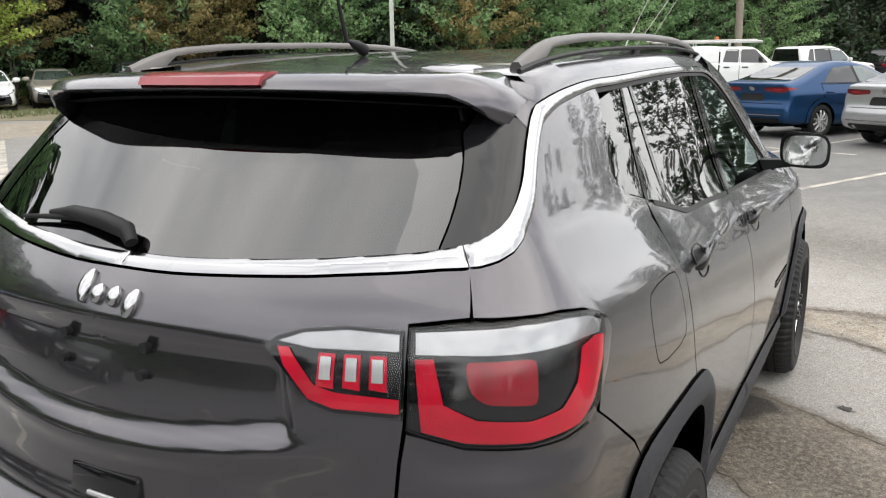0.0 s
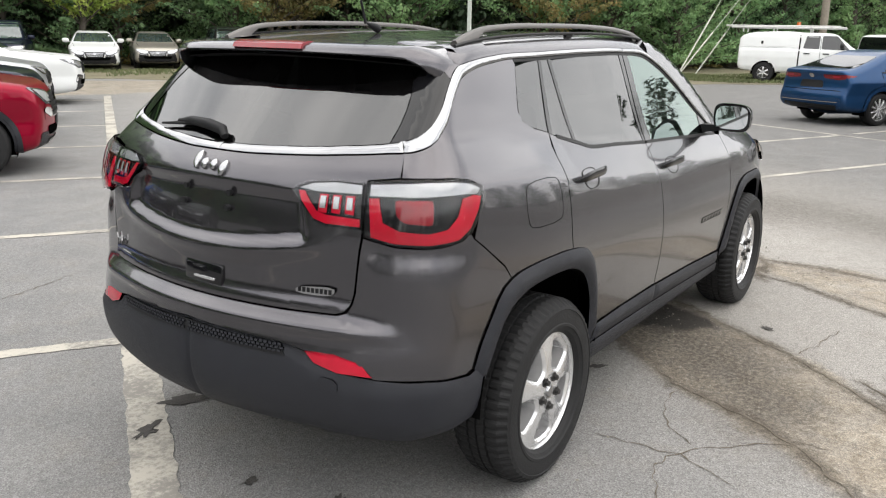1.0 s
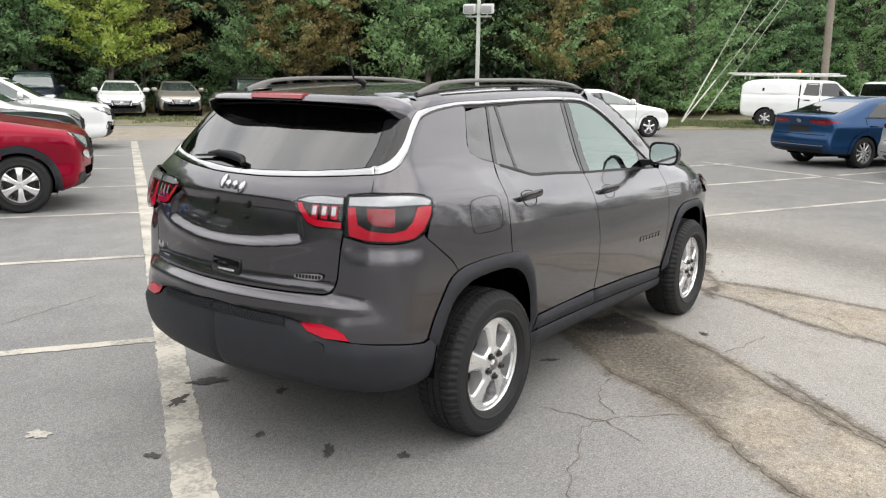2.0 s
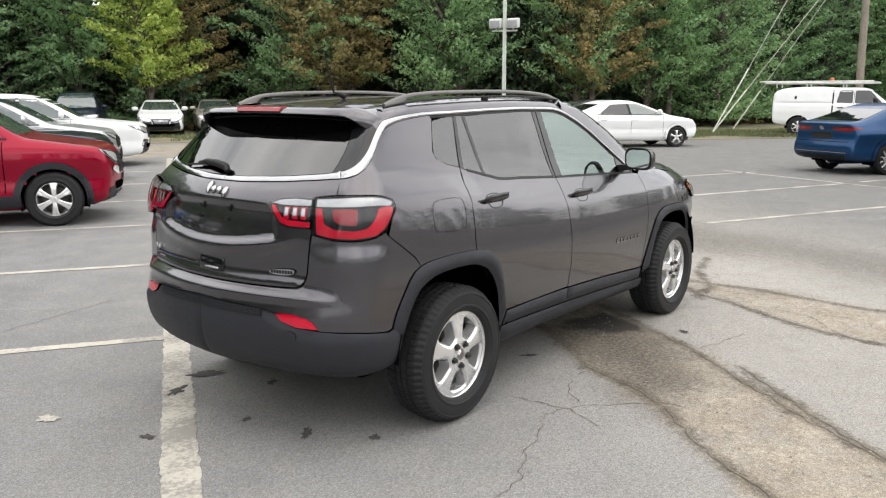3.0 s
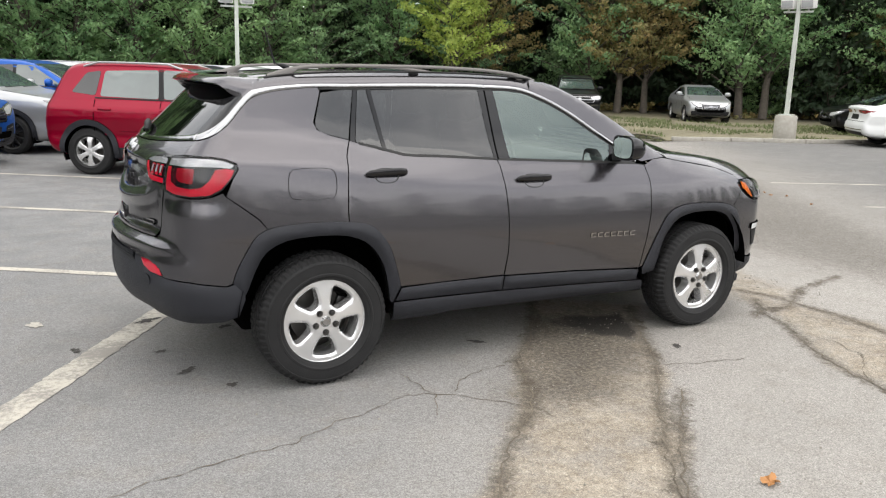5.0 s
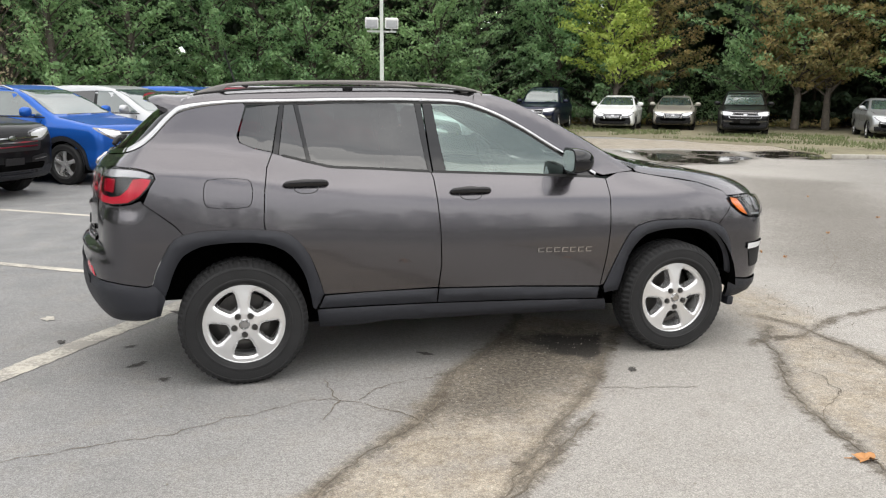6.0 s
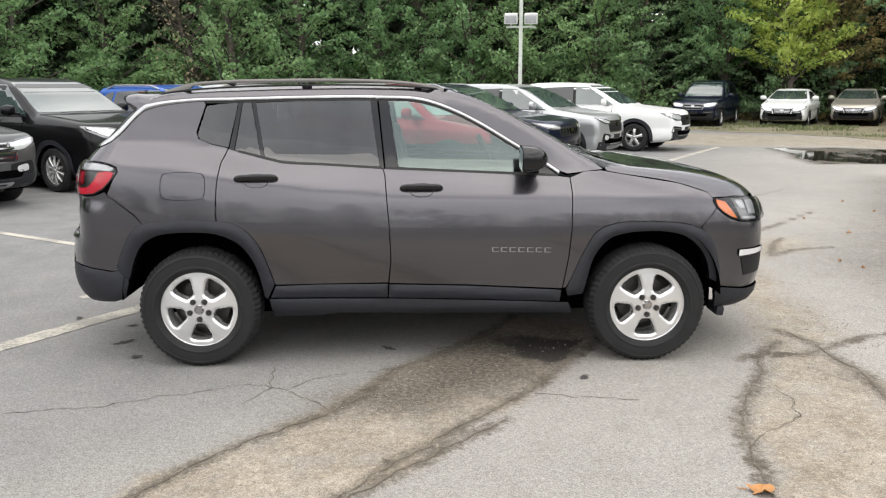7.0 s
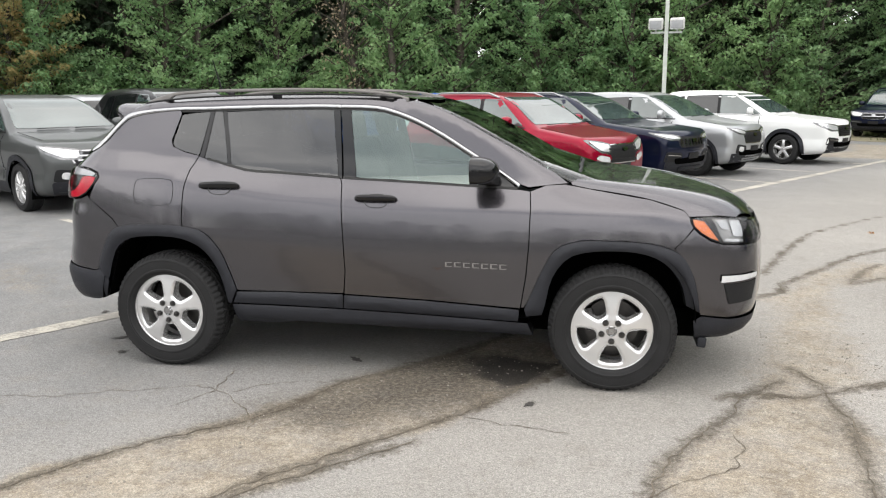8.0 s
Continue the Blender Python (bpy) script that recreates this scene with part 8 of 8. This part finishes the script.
TALL = "tall green deciduous tree at the edge of the woods"
LAYERED = "dark layered evergreen tree in the woods"
KINDS = {
    "green": [tree(s, h, r, lo, 15500, 0.088, L_GREEN, TALL, 88, spread=0.118, flatness=0.45) for s, h, r, lo in ((1, 13, 3.4, 0.7), (2, 15, 3.8, 0.5), (3, 12, 3.0, 0.4))],
    "hem": [tree(s, h, r, lo, 15000, 0.086, L_DEEP, LAYERED, 92, 0.13, 0.135, 0.24) for s, h, r, lo in ((11, 11, 3.0, 0.5), (12, 13, 3.4, 0.4))],
    "high": [tree(s, h, r, lo, 13500, 0.090, L_GREEN, "tall deciduous tree with a bare lower trunk", 80, 0.16, 0.125, 0.42, 1.2) for s, h, r, lo in ((4, 13, 3.3, 3.0), (5, 14, 3.7, 2.5))],
    "brown": [tree(s, h, r, lo, 14500, 0.086, L_BROWN, "deciduous tree with leaves turning brown and orange", 80, 0.15, 0.125, 0.40, 1.3) for s, h, r, lo in ((21, 12, 3.4, 2.7), (22, 11, 3.0, 2.3))],
    "maple": [tree(31, 10.5, 2.8, 2.7, 12500, 0.092, L_YELLOW, "yellow-green maple with a bare lower trunk", 74, 0.15, 0.13, 0.42, 1.3)],
    "bush": [tree(s, 3.2, 2.0, 0.3, 3400, 0.085, lf, "leafy shrub under the trees", 54, 0.05, 0.19, 0.6, 1.15, "shrub") for s, lf in ((41, L_GREEN), (42, L_DEEP))],
    "dry": [tree(51, 11, 1.7, 1.2, 1500, 0.075, L_DRY, "half-dead vine-hung tree with dry brown twigs", 130, 0.16, 0.20, 1.5)],
    # back rows take the shaded leaf colour, for depth
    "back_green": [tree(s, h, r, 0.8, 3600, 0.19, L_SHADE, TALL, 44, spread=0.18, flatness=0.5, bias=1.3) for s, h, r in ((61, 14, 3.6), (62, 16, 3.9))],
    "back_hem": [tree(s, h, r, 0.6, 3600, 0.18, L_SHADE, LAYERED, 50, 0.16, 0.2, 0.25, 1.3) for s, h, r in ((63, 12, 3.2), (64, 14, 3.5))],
}
USED = set()


def plant(kind, i, x, y, turn, scale=1.0):
    src = KINDS[kind][i % len(KINDS[kind])]
    m = pose(x, y, 0.05, 0, 0, turn)
    if src not in USED:
        USED.add(src)
        src.matrix_world = m
        return src
    return copy_thing(src, m)


EDGE = [(-40, 10), (-30, 19), (-18, 27), (-8, 32.5), (3, 34), (11, 33), (17, 32.5), (22, 29.5), (26, 24), (29, 18), (34, 14.5), (42, 13), (52, 8), (64, 0), (76, -10)]
rng = random.Random(5)
mix_left = ["green", "green", "green", "hem", "green"]
mix_mid = ["hem", "green", "high", "hem", "high"]
mix_right = ["high", "hem", "brown", "high", "brown", "high"]
n_tree = 0
for row, (off, gap) in enumerate(((0.0, 3.0), (3.4, 3.2), (7.2, 4.2))):
    for (x0, y0), (x1, y1) in zip(EDGE, EDGE[1:]):
        ln = math.hypot(x1 - x0, y1 - y0)
        nx, ny = -(y1 - y0) / ln, (x1 - x0) / ln
        for k in range(max(1, round(ln / gap))):
            t = (k + rng.uniform(0.1, 0.9)) / max(1, round(ln / gap))
            x, y = x0 + (x1 - x0) * t + nx * off + rng.uniform(-0.7, 0.7), y0 + (y1 - y0) * t + ny * off + rng.uniform(-0.7, 0.7)
            if row == 0 and min(math.hypot(x - a, y - b) for a, b in ((17.3, 29.4), (-8.4, 31.2), (39, 12.3))) < 1.7:
                continue
            mix = mix_left if x < 6 else mix_mid if x < 19 else mix_right if x < 40 else mix_left
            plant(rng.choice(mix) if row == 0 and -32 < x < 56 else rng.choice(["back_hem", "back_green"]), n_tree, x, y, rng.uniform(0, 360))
            n_tree += 1
for x, y, k in ((17.3, 29.4, "maple"), (-8.4, 31.2, "dry"), (-6.6, 31.0, "green"), (39.0, 12.3, "green"), (25.5, 25.5, "brown"), (-21.0, 25.0, "brown")):
    plant(k, n_tree, x, y, rng.uniform(0, 360))
    n_tree += 1
for (x0, y0), (x1, y1) in zip(EDGE, EDGE[1:]):
    ln = math.hypot(x1 - x0, y1 - y0)
    nx, ny = -(y1 - y0) / ln, (x1 - x0) / ln
    thick = 2.8 if x0 < 8 else 8.0
    for k in range(max(1, round(ln / thick))):
        t = (k + rng.random()) / max(1, round(ln / thick))
        o = rng.uniform(-0.2, 1.6) if x0 < 8 else rng.uniform(2.0, 4.0)
        plant("bush", rng.randrange(2), x0 + (x1 - x0) * t + nx * o, y0 + (y1 - y0) * t + ny * o, rng.uniform(0, 360))
# the woods go on round the rest of the car park
for i in range(84):
    a = radians(172 + 2.26 * i + rng.uniform(-1.5, 1.5))
    r = rng.uniform(42, 48) if math.degrees(a) < 195 else rng.uniform(84, 98)
    plant(rng.choice(["back_green", "back_green", "back_hem"]), i, 4 + r * math.cos(a), 2 + r * math.sin(a), rng.uniform(0, 360))
for src in [t for k in KINDS.values() for t in k if t not in USED]:
    for ob in [*src.children, src]:
        bpy.data.objects.remove(ob)
# deep woods behind: one mass of leaves, coloured as if in shade
npr = np.random.default_rng(77)
e = np.array(EDGE, float)
cen = []
for a, b in zip(e, e[1:]):
    d = (b - a) / np.linalg.norm(b - a)
    nn = np.array([-d[1], d[0]])
    for _ in range(int(np.linalg.norm(b - a) * 26)):
        q = a + (b - a) * npr.uniform(-0.6, 1.6) + nn * npr.uniform(8.5, 13)
        cen.append((q[0], q[1], 18.5 * npr.random() ** 0.85))
v, f = leaves_at(np.array(cen), np.array([0.8, 0.8, 0.6]), 125000, 0.54, npr)
# a second curtain farther back closes the last gaps
cen = []
e2 = (e - (8, 2)) * 1.5 + (8, 2)
for a, b in zip(e2, e2[1:]):
    for _ in range(int(np.linalg.norm(b - a) * 12)):
        q = a + (b - a) * npr.uniform(-0.1, 1.1)
        cen.append((q[0], q[1], 22 * npr.random()))
v2, f2 = leaves_at(np.array(cen), np.array([1.2, 1.2, 0.9]), 45000, 1.0, npr)
v, f = np.concatenate([v, v2]), np.concatenate([f, f2 + len(v)])
tagged(mesh_ob("far_woods", v, f, L_SHADE, smooth=False), "dense foliage deep in the woods, coloured as if shaded", "woods", kind="stuff")
# litter on the woodland floor
cen = []
for a, b in zip(e, e[1:]):
    d = (b - a) / np.linalg.norm(b - a)
    nn = np.array([-d[1], d[0]])
    for _ in range(int(np.linalg.norm(b - a) * 5)):
        q = a + (b - a) * npr.random() + nn * npr.uniform(-1.2, 6)
        cen.append((q[0], q[1], 0.05 + 0.5 * npr.random() ** 3))
v, f = leaves_at(np.array(cen), np.array([0.6, 0.6, 0.10]), 16000, 0.10, npr)
tagged(mesh_ob("undergrowth", v, f, L_BROWN, smooth=False), "low brown and green undergrowth below the trees", "undergrowth", kind="stuff")

# ---- lamp posts, pole, fence ----
M_POLE = mat("painted_pole", (0.50, 0.53, 0.48), 0.5, vary=0.15, scale=6)
M_LAMPBOX = mat("lamp_housing", (0.62, 0.62, 0.60), 0.5, vary=0.1)
M_LAMPGLASS = mat("lamp_glass", (0.35, 0.36, 0.36), 0.15, coat=0.5)
M_WOOD = mat("pole_wood", (0.24, 0.21, 0.17), 0.9, vary=0.3, scale=14, bump=0.6, bump_scale=40)


def lamp_post(x, y, zl, turn, label):
    root = tagged(new("street_lamp"), label, "lamp post", "lamp posts")
    bm = bmesh.new()
    v, f = turned([(0.001, 0.0), (0.30, 0.0), (0.31, 0.05), (0.30, 0.70), (0.27, 0.74), (0.001, 0.74)], 20)
    vs = [bm.verts.new((p[0], p[2], p[1])) for p in v]
    for q in f:
        bm.faces.new([vs[i] for i in q])
    bmesh.ops.recalc_face_normals(bm, faces=bm.faces)
    part("concrete_base", bm, M_CONC, root)
    bm = bmesh.new()
    box_into(bm, (0.34, 0.34, 0.03), pose(0, 0, 0.755), 0.005)
    part("base_plate", bm, M_POLE, root)
    bm = bmesh.new()
    cyl_into(bm, 0.075, 0.055, 6.9, pose(0, 0, 0.75 + 3.45, 0, 0, 45), 4)
    part("pole", bm, M_POLE, root)
    bm = bmesh.new()
    box_into(bm, (0.05, 0.80, 0.05), pose(0, 0, zl - 0.20), 0.006)
    arm = part("arm", bm, M_POLE, root)
    for s in (-1, 1):
        bm = bmesh.new()
        box_into(bm, (0.30, 0.36, 0.28), pose(0, 0, 0), 0.03)
        lamp = part("floodlight", bm, M_LAMPBOX, root)
        lamp.matrix_local = pose(0.02, 0.27 * s, zl + 0.02, 0, 8, 0)
        bm = bmesh.new()
        box_into(bm, (0.012, 0.30, 0.20), pose(0.154, 0, -0.01), 0.004)
        part("lamp_glass", bm, M_LAMPGLASS, lamp)
        bm = bmesh.new()
        tube_into(bm, [(0.0, 0.27 * s, zl - 0.20), (0, 0.27 * s, zl - 0.10)], 0.025, 8)
        part("bracket", bm, M_POLE, root)
    root.matrix_world = pose(x, y, 0, 0, 0, turn)
    return root


lamp_post(18.2, 11.35, 3.76, 200, "pale square lamp post with two floodlights on a concrete base")
lamp_post(4.2, 17.4, 3.37, 262, "pale square lamp post with two floodlights behind parked cars")
UP = Vector((36.4, 5.15, 0))
pole = tagged(new("utility_pole"), "grey weathered wooden utility pole with guy wires", "pole")
bm = bmesh.new()
tube_into(bm, [UP, UP + Vector((-0.1, 0.05, 6)), UP + Vector((-0.15, 0.1, 13))], [0.17, 0.15, 0.12], 12)
part("pole", bm, M_WOOD, pole)
M_WIRE = mat("wire", (0.45, 0.44, 0.40), 0.5, 0.3)
for a, z in (((30.4, 9.3, 0.05), 12.0), ((30.4, 9.3, 0.05), 8.2), ((33.6, 9.6, 0.05), 8.1)):
    bm = bmesh.new()
    top = UP + Vector((-0.15, 0.08, z))
    tube_into(bm, [Vector(a), top], 0.014, 6)
    part("guy_wire", bm, M_WIRE, pole)
    bm = bmesh.new()
    tube_into(bm, [Vector(a), Vector(a).lerp(top, 0.22)], 0.030, 8)
    part("wire_guard", bm, mat("wire_guard", (0.62, 0.62, 0.55), 0.6), pole)
fence = tagged(new("fence"), "low wire fence on wooden posts before the woods", "fence")
fl = [(-30, 16.5), (-20, 22.5), (-10, 27.5), (-2, 29.0)]
for (x0, y0), (x1, y1) in zip(fl, fl[1:]):
    for k in range(4):
        bm = bmesh.new()
        cyl_into(bm, 0.05, 0.045, 1.5, pose(x0 + (x1 - x0) * k / 4, y0 + (y1 - y0) * k / 4, 0.75), 8)
        part("post", bm, M_WOOD, fence)
    for z in (0.7, 1.05, 1.4):
        bm = bmesh.new()
        tube_into(bm, [(x0, y0, z), (x1, y1, z)], 0.012, 5)
        part("rail", bm, M_DARKALLOY, fence)
